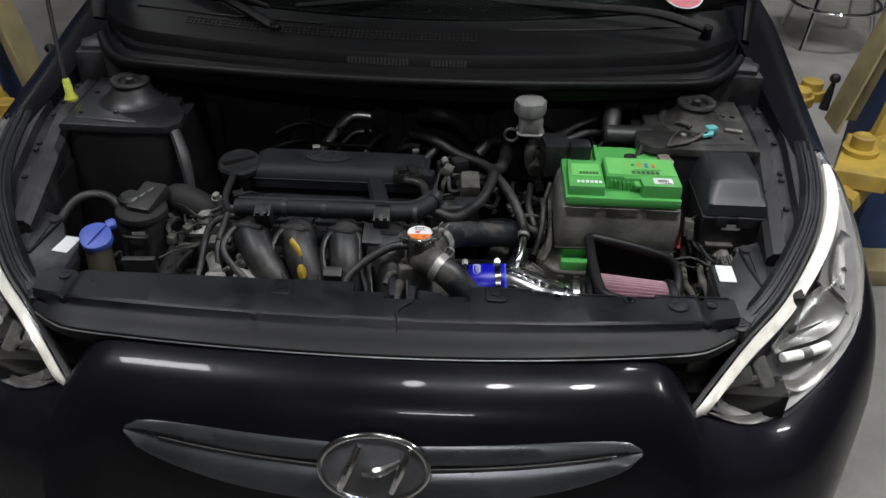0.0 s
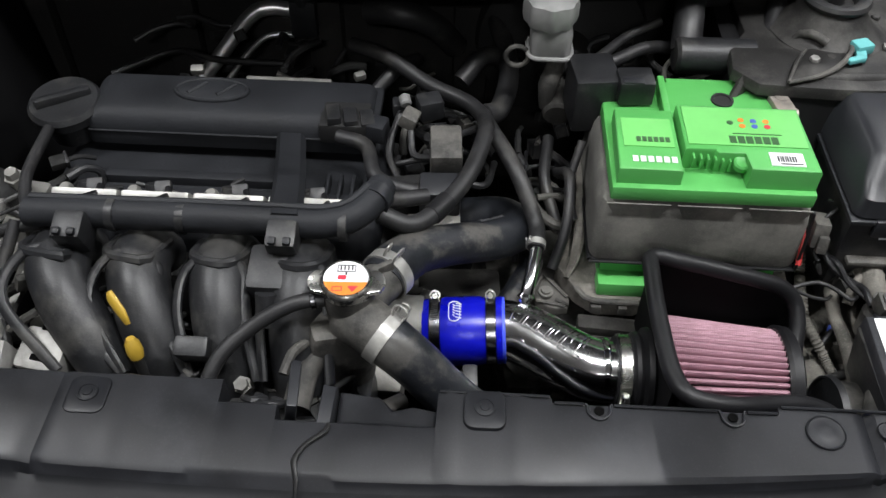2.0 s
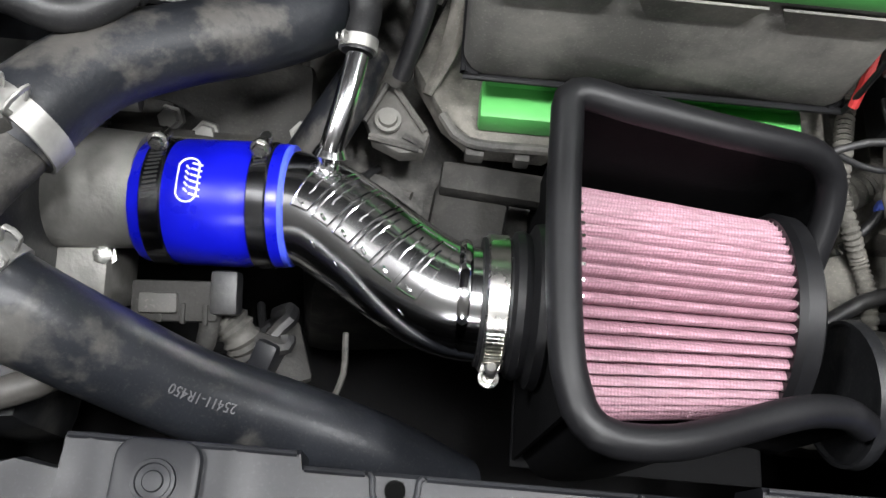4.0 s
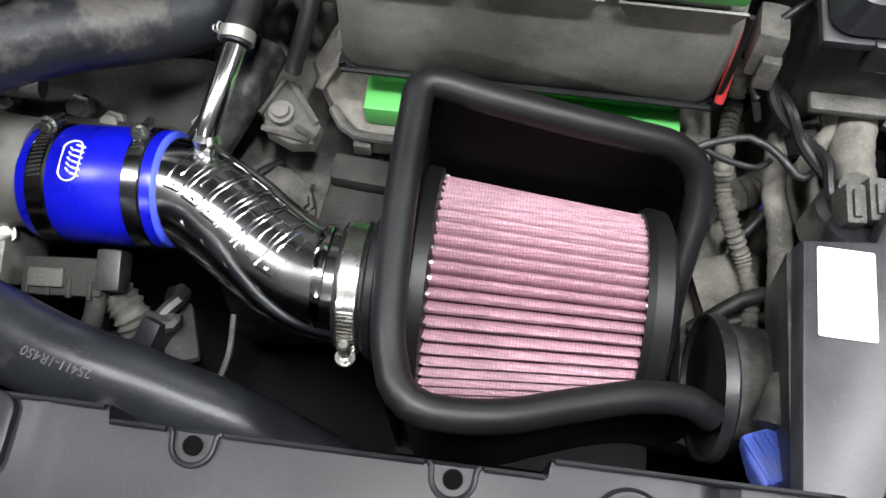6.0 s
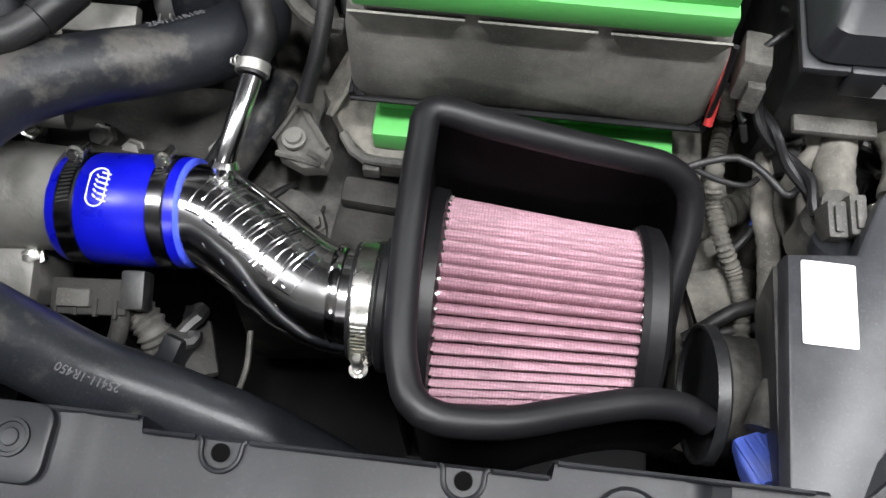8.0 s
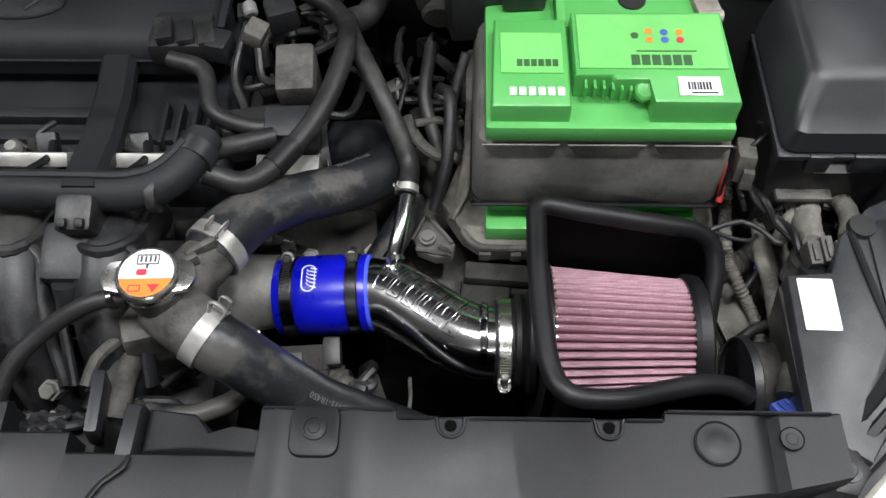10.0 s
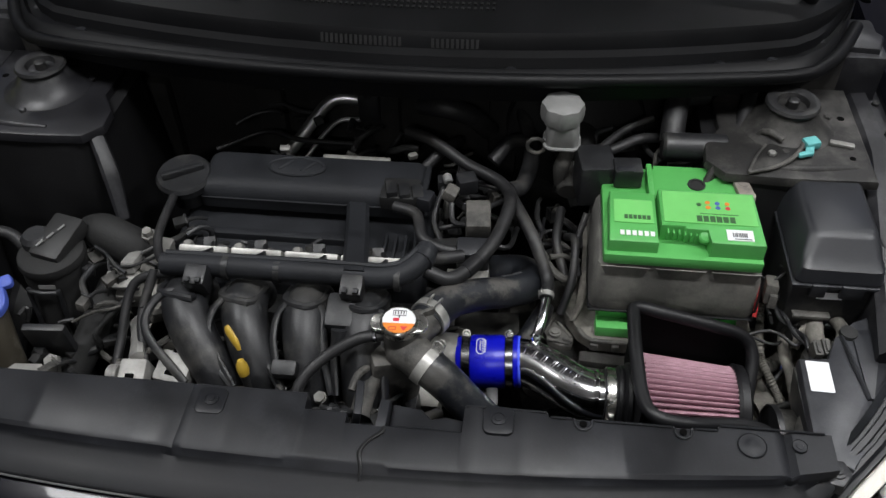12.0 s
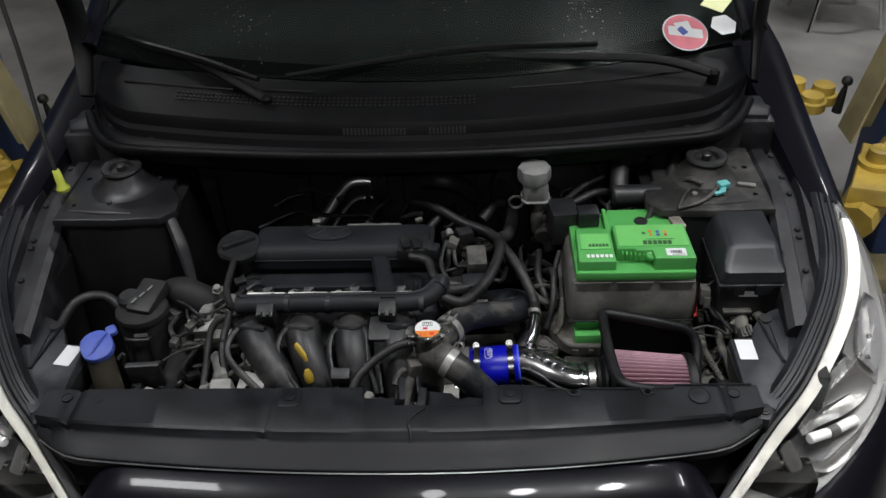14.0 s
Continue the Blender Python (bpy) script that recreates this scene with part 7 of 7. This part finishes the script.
al = thing("alternator", (-0.26, -0.42, 0.62), "bare alloy alternator bracket below the intake", "alternator")
part("bracket", Shape().box((-0.248, -0.44, 0.70), (0.06, 0.05, 0.05), (15, 0, 6), 0.006), CAST, al)
for i in range(3):
    part("fin", Shape().box((-0.256 + 0.018 * i, -0.452, 0.726), (0.009, 0.03, 0.008), (15, 0, 6), 0.002), INK, al)
part("foot", Shape().box((-0.318, -0.435, 0.70), (0.035, 0.03, 0.06), (0, 0, 6), 0.005), CAST, al)
part("housing", Shape().lathe((-0.3, -0.4, 0.6), (1, 0, 0), [(0, 0.06), (0.05, 0.07), (0.12, 0.07), (0.14, 0.05)], 30), VOID, al)
BLOCK = material("bright_cast_alloy", (0.3, 0.295, 0.28), 0.5, 0.35, vary=0.35, bump=0.4, dust=0.4, dust_colour=(0.3, 0.29, 0.26), scale=40, specks=0.3)
ah = part("alloy_block", Shape().box((-0.297, -0.42, 0.735), (0.036, 0.046, 0.05), (18, 0, 4), 0.006), BLOCK, al, "bright cast alloy block")
part("window", Shape().box((-0.297, -0.433, 0.7585), (0.011, 0.011, 0.004), (18, 0, 4), 0.001), HOLE, ah)
part("spigot", Shape().cyl((-0.318, -0.42, 0.745), (-0.332, -0.42, 0.743), 0.014, seg=18, bevel=0.002), BLOCK, ah)
part("rib_web", Shape().tube([(-0.3, -0.4, 0.755), (-0.315, -0.36, 0.745), (-0.335, -0.32, 0.735)], (0.014, 0.012, 0.01), seg=8, flat=0.6), BLOCK, al, "bright cast strut")
ab = part("alloy_block", Shape().box((-0.248, -0.4, 0.735), (0.048, 0.044, 0.04), (18, 0, -10), 0.007), BLOCK, al, "bright cast alloy block")
for x, y, w in ((-0.244, -0.386, 0.02), (-0.246, -0.415, 0.024)):
    part("window", Shape().box((x, y, 0.7565 - 0.008 * (y < -0.4)), (w, 0.007, 0.006), (18, 0, -10), 0.001), HOLE, ab)
part("upper_lug", Shape().tube([(-0.262, -0.37, 0.745), (-0.268, -0.34, 0.745), (-0.28, -0.325, 0.74)], (0.014, 0.01, 0.007), seg=8), CAST, al)
part("shiny_plate", Shape().box((-0.37, -0.262, 0.752), (0.05, 0.026, 0.012), (24, 0, 4), 0.004), BLOCK, lm, "bright alloy plate")
part("web_plate", Shape().box((-0.362, -0.235, 0.765), (0.02, 0.05, 0.02), (-20, 0, 4), 0.005), BLOCK, lm)
for pts in (((-0.335, -0.12, 0.79), (-0.33, -0.2, 0.79), (-0.31, -0.25, 0.79), (-0.27, -0.28, 0.815)), ((-0.3, -0.29, 0.81), (-0.31, -0.34, 0.77), (-0.29, -0.4, 0.74), (-0.265, -0.45, 0.71)), ((-0.27, -0.29, 0.81), (-0.33, -0.3, 0.79), (-0.34, -0.36, 0.74), (-0.34, -0.43, 0.70))):
    single("engine_wire", Shape().tube(pts, 0.0065, seg=10), RUBBER, "dusty black wire loom in the engine bay", "wire loom", "engine wires")
ps = thing("steering_fluid_tank", (-0.48, -0.24, 0.64), "black fluid tank with an angled cap and pale marks", "fluid tank")
s = Shape()
rows = []
for z, w, h, sh in ((0.62, 0.07, 0.07, -0.03), (0.72, 0.072, 0.075, -0.01), (0.75, 0.085, 0.08, 0.0), (0.775, 0.085, 0.08, 0.004)):
    rows.append([Vector((x, y, z)) for x, y in rounded(-0.478, -0.245 + sh, w, h, 0.032)])
s.rings(rows)
part("tank", s, VOID, ps)
part("collar", Shape().lathe((-0.478, -0.243, 0.768), (0, 0, 1), [(0, 0.046), (0.006, 0.048), (0.014, 0.046), (0.018, 0.04)], 32), VOID, ps)
for x in (-0.5, -0.456):
    part("tank_rib", Shape().tube([(x, -0.29, 0.752), (x, -0.294, 0.72), (x, -0.3, 0.66)], 0.0035, seg=8), PLASTIC, ps)
part("tank_rib", Shape().tube([(-0.5, -0.291, 0.748), (-0.478, -0.296, 0.75), (-0.456, -0.291, 0.748)], 0.0035, seg=8), PLASTIC, ps)
part("cap", Shape().box((-0.468, -0.228, 0.79), (0.05, 0.075, 0.028), (12, 0, -14), 0.007), INK, ps, "glossy black cap")
part("knob", Shape().lathe((-0.5, -0.23, 0.785), (0, 0, 1), [(0, 0.022), (0.012, 0.022), (0.018, 0.016)], 20), PLASTIC, ps)
for d in range(3):
    part("pale_mark", Shape().box((-0.485 + 0.011 * d, -0.248 + 0.014 * d, 0.8025 + 0.003 * d), (0.0035, 0.012, 0.001), (12, 0, -36)), GREY_TANK, ps)
part("label", Shape().box((-0.472, -0.288, 0.755), (0.024, 0.001, 0.007), (-5, 0, 4)), GREY_TANK, ps)
single("steering_hose", Shape().tube([(-0.51, -0.24, 0.76), (-0.55, -0.22, 0.79), (-0.6, -0.24, 0.79), (-0.63, -0.3, 0.74), (-0.63, -0.36, 0.66)], 0.009, seg=12), RUBBER, "black rubber hose looping beside a fluid tank", "hose")
pb = thing("mount_bracket", (-0.47, -0.36, 0.62), "dark bracket with bolts beside the washer filler", "bracket")
part("plate", Shape().box((-0.452, -0.345, 0.68), (0.06, 0.012, 0.14), (8, 0, 4), 0.004), PLASTIC, pb)
part("foot_plate", Shape().box((-0.482, -0.40, 0.70), (0.06, 0.03, 0.006), (10, 0, 4), 0.002), CAST, pb, "pale alloy foot plate")
part("bolt", Shape().lathe((-0.447, -0.375, 0.70), (0, -0.5, 0.8), [(-0.01, 0.011), (0, 0.011), (0, 0.008), (0.008, 0.007)], 6), CAST, pb)
part("bolt", Shape().lathe((-0.42, -0.41, 0.68), (0, -0.5, 0.8), [(-0.01, 0.011), (0, 0.011), (0, 0.008), (0.008, 0.007)], 6), CAST, pb)
single("lower_pipe", Shape().tube([(-0.4, -0.24, 0.72), (-0.41, -0.3, 0.7), (-0.44, -0.38, 0.64), (-0.45, -0.42, 0.6)], 0.022, seg=14), VOID, "thick dark hose at the end of the engine", "hose")
wf = thing("washer_filler", (-0.525, -0.36, 0.6), "milky washer fluid filler with a blue flip cap", "washer filler")
s = Shape()
s.tube([(-0.505, -0.40, 0.6), (-0.512, -0.375, 0.7), (-0.522, -0.348, 0.772)], (0.03, 0.024, 0.022), seg=18)
part("neck", s, MILKY, wf)
m = pose(-0.522, -0.344, 0.787, 18, -6, 28)
s = Shape()
s.prism(rounded(-0.002, -0.003, 0.054, 0.058, 0.024, 8), -0.008, 0.004, 0.003, m)
s.prism(rounded(0.028, 0.016, 0.018, 0.018, 0.005, 4), -0.006, 0.003, 0.002, m)
s.tube([m @ Vector(p) for p in ((-0.018, -0.018, 0.004), (0.002, -0.001, 0.0055), (0.02, 0.012, 0.004))], (0.003, 0.0045, 0.003), seg=8, flat=0.5)
part("flip_cap", s, BLUE_CAP, wf, "faded blue flip cap")

# ---- right corner: duct, looms and plugs ----
rc = thing("air_inlet_duct", (0.54, -0.38, 0.62), "open black plastic inlet duct beside the filter", "air duct")
s = Shape()
s.lathe((0.53, -0.39, 0.68), (1, 0.05, -0.05), [(0, 0.033), (0, 0.04), (0.004, 0.041), (0.008, 0.038), (0.045, 0.036), (0.05, 0.034), (0.05, 0.03), (0.002, 0.031)], 36, caps=False)
part("ring", s, DUSTY, rc)
part("mouth_lip", Shape().lathe((0.5295, -0.39, 0.68), (1, 0.05, -0.05), [(0.0, 0.0395), (-0.003, 0.0405), (-0.003, 0.0425), (0.004, 0.0435), (0.006, 0.041)], 36), PLASTIC, rc, "thick black lip of the mouth")
part("sleeve", Shape().lathe((0.579, -0.3875, 0.6775), (1, 0.05, -0.05), [(-0.008, 0.035), (0.0, 0.037), (0.002, 0.0355), (0.05, 0.034)], 32), PLASTIC, rc)
s = Shape()
rows = []
for k, (w, h) in enumerate(((0.018, 0.012), (0.026, 0.016), (0.027, 0.017))):
    rows.append([pose(0.549, -0.432, 0.722, 62, 0, 22) @ Vector((x, y, 0.016 * k - 0.01)) for x, y in rounded(0, 0, w, h, 0.003)])
s.rings(rows)
for i in range(4):
    s.box(pose(0.549, -0.432, 0.722, 62, 0, 22) @ Vector((-0.009 + 0.006 * i, 0.008, 0.008)), (0.0022, 0.0022, 0.03), (62, 0, 22), 0.0006)
bp = tagged(part("blue_plug", s, BLUE_CAP), "ribbed blue plastic plug below the front cover", "plug")
part("tape", Shape().cyl((0.56, -0.393, 0.728), (0.552, -0.42, 0.727), 0.0095, 0.0115, seg=14), DUSTY, bp)
sp = thing("inner_panel", (0.57, -0.3, 0.5), "dusty grey sheet-metal side member with a bolt", "side member")
part("sheet", Shape().box((0.59, -0.29, 0.585), (0.12, 0.24, 0.08), (0, -6, 0), 0.012), DUST_TAN, sp)
part("ridge", Shape().box((0.54, -0.27, 0.625), (0.03, 0.14, 0.016), (0, -8, 12), 0.006), DUST_TAN, sp)
part("bolt", Shape().lathe((0.551, -0.288, 0.628), (0, 0, 1), [(0, 0.011), (0.003, 0.011), (0.003, 0.006), (-0.002, 0.005)], 16), VOID, sp)
part("support", Shape().box((0.605, -0.22, 0.61), (0.07, 0.12, 0.1), (0, 0, 0), 0.01), DUST_TAN, sp)
part("upper_rail", Shape().box((0.535, -0.215, 0.648), (0.036, 0.07, 0.012), (0, 6, 8), 0.004), DUST_TAN, sp)
part("flat_tab", Shape().box((0.548, -0.318, 0.645), (0.03, 0.05, 0.004), (4, -10, 18), 0.0015), DUST_TAN, sp)
hose("corrugated_loom", [(0.541, -0.185, 0.712), (0.543, -0.2, 0.69), (0.539, -0.218, 0.69), (0.536, -0.242, 0.69), (0.539, -0.26, 0.677), (0.546, -0.283, 0.673), (0.558, -0.298, 0.657), (0.563, -0.318, 0.655), (0.564, -0.342, 0.65), (0.562, -0.37, 0.63)], 0.0056, DUST_TAN, "dusty thin corrugated wiring conduit beside the heat shield", 12, 0.0007, 0.0036, "conduits")
hose("corrugated_loom", [(0.522, -0.272, 0.644), (0.534, -0.262, 0.65), (0.55, -0.253, 0.654), (0.567, -0.243, 0.653), (0.584, -0.223, 0.648), (0.598, -0.2, 0.64)], 0.0105, DUST_TAN, "thick dusty corrugated conduit beside the heat shield", 14, 0.0009, 0.0042, "conduits")
hose("corrugated_loom", [(0.15, -0.36, 0.66), (0.172, -0.38, 0.65), (0.18, -0.40, 0.63), (0.16, -0.42, 0.61)], 0.0115, DUSTY, "dusty corrugated conduit below the coupler", 12, 0.0011, 0.0045, "conduits")
for pts, r in ((((0.505, -0.262, 0.726), (0.512, -0.259, 0.731), (0.539, -0.251, 0.731), (0.556, -0.261, 0.731), (0.566, -0.272, 0.73), (0.572, -0.272, 0.73), (0.578, -0.264, 0.728), (0.58, -0.25, 0.72)), 0.0024),
               (((0.512, -0.259, 0.727), (0.53, -0.262, 0.72), (0.548, -0.262, 0.716), (0.556, -0.256, 0.716)), 0.002),
               (((0.538, -0.235, 0.748), (0.533, -0.229, 0.752), (0.532, -0.217, 0.768), (0.54, -0.206, 0.785), (0.553, -0.197, 0.79), (0.558, -0.186, 0.788), (0.55, -0.178, 0.785)), 0.0022),
               (((0.538, -0.236, 0.745), (0.542, -0.24, 0.735), (0.54, -0.225, 0.735)), 0.0022),
               (((0.548, -0.29, 0.656), (0.566, -0.272, 0.668), (0.575, -0.262, 0.672), (0.588, -0.285, 0.668)), 0.0035),
               (((0.528, -0.345, 0.645), (0.54, -0.337, 0.652), (0.557, -0.326, 0.66), (0.575, -0.32, 0.662), (0.595, -0.311, 0.655)), 0.0052),
               (((0.545, -0.34, 0.645), (0.565, -0.335, 0.652), (0.59, -0.33, 0.65)), 0.004)):
    single("loom_wire", Shape().tube(pts, r, seg=10), RUBBER, "dusty black loom wire in the front corner", "wire", "corner wires")
for pts, r, lab in ((((0.575, -0.15, 0.72), (0.573, -0.178, 0.705), (0.569, -0.225, 0.7), (0.566, -0.262, 0.692), (0.572, -0.288, 0.685), (0.574, -0.32, 0.68), (0.58, -0.345, 0.66)), (0.006, 0.007, 0.0085, 0.007, 0.0075, 0.0085, 0.008), "dusty tape-wrapped wiring loom in the front corner"),
                    (((0.61, -0.2, 0.71), (0.603, -0.22, 0.728), (0.6, -0.236, 0.734), (0.597, -0.256, 0.732), (0.599, -0.28, 0.734), (0.6, -0.296, 0.74)), (0.009, 0.0105, 0.0115, 0.0125, 0.0105, 0.009), "thick dusty tape-wrapped loom leading to a plug"),
                    (((0.584, -0.21, 0.72), (0.586, -0.222, 0.728), (0.588, -0.238, 0.73), (0.58, -0.25, 0.722), (0.574, -0.262, 0.71)), 0.006, "dusty tape-wrapped branch of the wiring loom"),
                    (((0.62, -0.2, 0.72), (0.628, -0.225, 0.735), (0.632, -0.25, 0.742), (0.626, -0.275, 0.742)), 0.009, "dusty tape-wrapped wiring loom beside the fuse box")):
    single("taped_loom", Shape().tube(pts, r, seg=14, ribs=0.0003, pitch=0.009, step=0.0045), DUST_TAN, lab, "wire loom", "taped looms")
for k in range(2):
    strand = []
    base, _ = smooth_line([(0.546, -0.205, 0.758), (0.545, -0.222, 0.752), (0.552, -0.241, 0.75), (0.566, -0.256, 0.742), (0.577, -0.272, 0.742), (0.583, -0.292, 0.744)], 0, 0.004)
    for i, q in enumerate(base):
        strand.append(tuple(q + Vector((0.0032 * math.cos(0.42 * i + math.pi * k), 0, 0.0032 * math.sin(0.42 * i + math.pi * k)))))
    single("twisted_wire", Shape().tube(strand, 0.0034, seg=8, step=0.004), RUBBER_CLEAN, "shiny black wire twisted round another", "wire", "corner wires")
single("blue_tape", Shape().cyl((0.566, -0.263, 0.67), (0.576, -0.267, 0.67), 0.0046, seg=10, bevel=0.001), BLUE_CAP, "dull blue tape round a thin wire", "tape")
cn = thing("plug_connector", (0.585, -0.29, 0.72), "dusty grey wiring plugs in the front corner", "connector")
for x, y, w, d in ((0.5835, -0.302, 0.011, 0.022), (0.5955, -0.298, 0.01, 0.024), (0.607, -0.3, 0.009, 0.02)):
    part("plug", Shape().box((x, y, 0.755), (w, d, 0.02), (8, 0, 4), 0.002), FUSE, cn)
    part("plug_rib", Shape().box((x, y - 0.002, 0.766), (w * 0.4, d * 0.7, 0.003), (8, 0, 4), 0.001), FUSE, cn)
part("body", Shape().lathe((0.592, -0.292, 0.70), (0, 0.1, 1), [(0, 0.016), (0.03, 0.016), (0.034, 0.012), (0.05, 0.011)], 16), DUSTY, cn)
part("collar", Shape().lathe((0.5925, -0.318, 0.745), (0, 0.55, 0.83), [(0, 0.0195), (0.004, 0.02), (0.009, 0.0185)], 24), SMOOTH, cn)
part("upper_plug", Shape().box((0.535, -0.212, 0.772), (0.017, 0.03, 0.03), (-14, 0, -8), 0.003).box((0.536, -0.23, 0.768), (0.011, 0.009, 0.02), (-14, 0, -8), 0.002), FUSE, cn)
# plugs under the coupler
up = thing("sensor_plugs", (0.12, -0.37, 0.6), "grey sensor plugs and wires under the coupler", "connector")
part("plug", Shape().box((0.138, -0.368, 0.672), (0.05, 0.024, 0.024), (15, 0, 4), 0.003), DUSTY_DEEP, up)
for k in range(4):
    part("plug_rib", Shape().box((0.118 + 0.013 * k, -0.3775, 0.6815), (0.003, 0.012, 0.004), (15, 0, 4), 0.001), DUSTY_DEEP, up)
part("pale_block", Shape().box((0.13, -0.373, 0.684), (0.022, 0.012, 0.007), (15, 0, 4), 0.002), FUSE, up)
part("clip", Shape().box((0.166, -0.362, 0.677), (0.016, 0.026, 0.02), (15, 0, 4), 0.003), PLASTIC, up)
part("wire", Shape().tube([(0.158, -0.375, 0.675), (0.156, -0.39, 0.665), (0.142, -0.41, 0.65), (0.12, -0.43, 0.63)], 0.006, seg=10), DUSTY, up)
part("bracket", Shape().box((0.2, -0.385, 0.63), (0.022, 0.04, 0.012), (0, 10, 20), 0.004), DUSTY_DEEP, up)
part("thin_rod", Shape().tube([(0.235, -0.37, 0.64), (0.236, -0.395, 0.635), (0.228, -0.415, 0.62)], 0.002, seg=6), DUSTY, up)
part("small_plug", Shape().box((0.19, -0.39, 0.645), (0.014, 0.02, 0.03), (20, 0, -20), 0.003), PANEL, up)
# latch cavity left of the neck
lc = thing("bonnet_latch", (-0.02, -0.46, 0.7), "greasy dark bonnet latch parts in a gap of the cover", "latch")
part("base", Shape().box((-0.025, -0.47, 0.735), (0.06, 0.035, 0.05), bevel=0.006), VOID, lc)
for i, (x, y, z) in enumerate(((-0.042, -0.468, 0.768), (-0.028, -0.475, 0.775), (-0.012, -0.466, 0.772), (-0.03, -0.458, 0.765))):
    part("coil", Shape().tube([(x - 0.01, y, z), (x, y - 0.006, z + 0.006), (x + 0.01, y, z), (x, y + 0.006, z - 0.004)], 0.004, seg=8), PLASTIC, lc)
part("lever", Shape().box((0.006, -0.455, 0.775), (0.01, 0.05, 0.03), (0, 10, 4), 0.003), SMOOTH, lc)
part("spring", Shape().tube([(-0.005, -0.44, 0.78), (0.0, -0.42, 0.785), (0.008, -0.40, 0.775)], 0.005, seg=8), DUSTY, lc)

# ---- small clutter between the large parts ----


def clutter(rng, box, wires, plugs, mats, r=(0.0025, 0.006)):
    """Loose loom wires and small dusty plugs lying over one another in a box of space."""
    (x0, x1), (y0, y1), (z0, z1) = box
    for _ in range(wires):
        p = Vector((rng.uniform(x0, x1), rng.uniform(y0, y1), rng.uniform(z0, z1)))
        way = Vector((rng.uniform(-1, 1), rng.uniform(-1, 1), rng.uniform(-0.35, 0.35))).normalized()
        pts = []
        for k in range(4):
            pts.append(tuple(p))
            p = p + way * rng.uniform(0.018, 0.035)
            way = (way + Vector((rng.uniform(-0.7, 0.7), rng.uniform(-0.7, 0.7), rng.uniform(-0.5, 0.3)))).normalized()
            p.x, p.y, p.z = min(x1, max(x0, p.x)), min(y1, max(y0, p.y)), min(z1, max(z0 - 0.03, p.z))
        if (Vector(pts[0]) - Vector(pts[-1])).length < 0.02:
            continue
        single("loom_wire", Shape().tube(pts, rng.uniform(*r), seg=8, step=0.007), rng.choice(mats), "dusty black loom wire among the engine parts", "wire", "loose wires")
    for _ in range(plugs):
        c = (rng.uniform(x0, x1), rng.uniform(y0, y1), rng.uniform(z0, z1 - 0.005))
        t = thing("wiring_plug", c, "small dusty wiring plug among the engine parts", "connector", "wiring plugs")
        rot = (rng.uniform(-25, 25), rng.uniform(-25, 25), rng.uniform(0, 180))
        w, d, h = rng.uniform(0.012, 0.026), rng.uniform(0.01, 0.018), rng.uniform(0.01, 0.018)
        part("shell", Shape().box(c, (w, d, h), rot, 0.002), rng.choice(mats), t)
        m = pose(*c, *rot)
        part("collar", Shape().box(m @ Vector((w * 0.45, 0, 0)), (w * 0.2, d * 1.25, h * 1.25), rot, 0.0015), rng.choice(mats), t)
        a, b = m @ Vector((w * 0.5, 0, 0)), m @ Vector((w * 0.5 + 0.03, rng.uniform(-0.01, 0.01), -0.012))
        part("lead", Shape().tube([a, a.lerp(b, 0.5) + Vector((0, 0, 0.004)), b], 0.003, seg=8), RUBBER, t)


rng = random.Random(21)
DARK = (RUBBER, DUSTY, PLASTIC, VOID)
clutter(rng, ((0.215, 0.285), (-0.17, 0.02), (0.68, 0.74)), 12, 7, DARK)
clutter(rng, ((0.07, 0.18), (-0.12, 0.02), (0.72, 0.77)), 10, 6, DARK)
clutter(rng, ((0.12, 0.2), (-0.42, -0.36), (0.60, 0.65)), 6, 4, (DUSTY, RUBBER))
clutter(rng, ((-0.06, 0.05), (-0.45, -0.40), (0.68, 0.74)), 10, 6, DARK)
clutter(rng, ((0.2, 0.33), (-0.33, -0.26), (0.59, 0.64)), 5, 4, (DUSTY, DUSTY, PLASTIC))
clutter(rng, ((0.56, 0.64), (-0.25, -0.22), (0.69, 0.73)), 4, 2, DARK)
clutter(rng, ((-0.45, -0.33), (-0.42, -0.26), (0.62, 0.70)), 9, 6, DARK)
clutter(rng, ((-0.34, -0.28), (-0.24, -0.14), (0.73, 0.775)), 6, 4, DARK)
clutter(rng, ((-0.28, 0.03), (-0.225, -0.2), (0.755, 0.785)), 12, 5, DARK, (0.0018, 0.0035))
clutter(rng, ((0.3, 0.5), (0.0, 0.1), (0.78, 0.83)), 8, 4, DARK)
clutter(rng, ((-0.1, 0.2), (0.03, 0.12), (0.72, 0.79)), 8, 4, DARK)
clutter(rng, ((-0.2, 0.0), (-0.46, -0.43), (0.68, 0.725)), 6, 4, DARK)

clutter(rng, ((-0.44, -0.31), (-0.34, -0.2), (0.74, 0.79)), 12, 6, (RUBBER, DUSTY, PLASTIC, VOID), (0.002, 0.0045))
clutter(rng, ((-0.56, -0.42), (-0.42, -0.3), (0.66, 0.72)), 8, 5, (RUBBER, DUSTY, VOID, VOID))
clutter(rng, ((-0.33, -0.22), (-0.42, -0.3), (0.73, 0.76)), 6, 3, (RUBBER, DUSTY))
clutter(rng, ((-0.2, 0.02), (-0.45, -0.36), (0.70, 0.76)), 8, 6, (RUBBER, DUSTY, PLASTIC))
clutter(rng, ((-0.3, 0.05), (0.02, 0.13), (0.70, 0.80)), 8, 4, (RUBBER, VOID, PLASTIC))
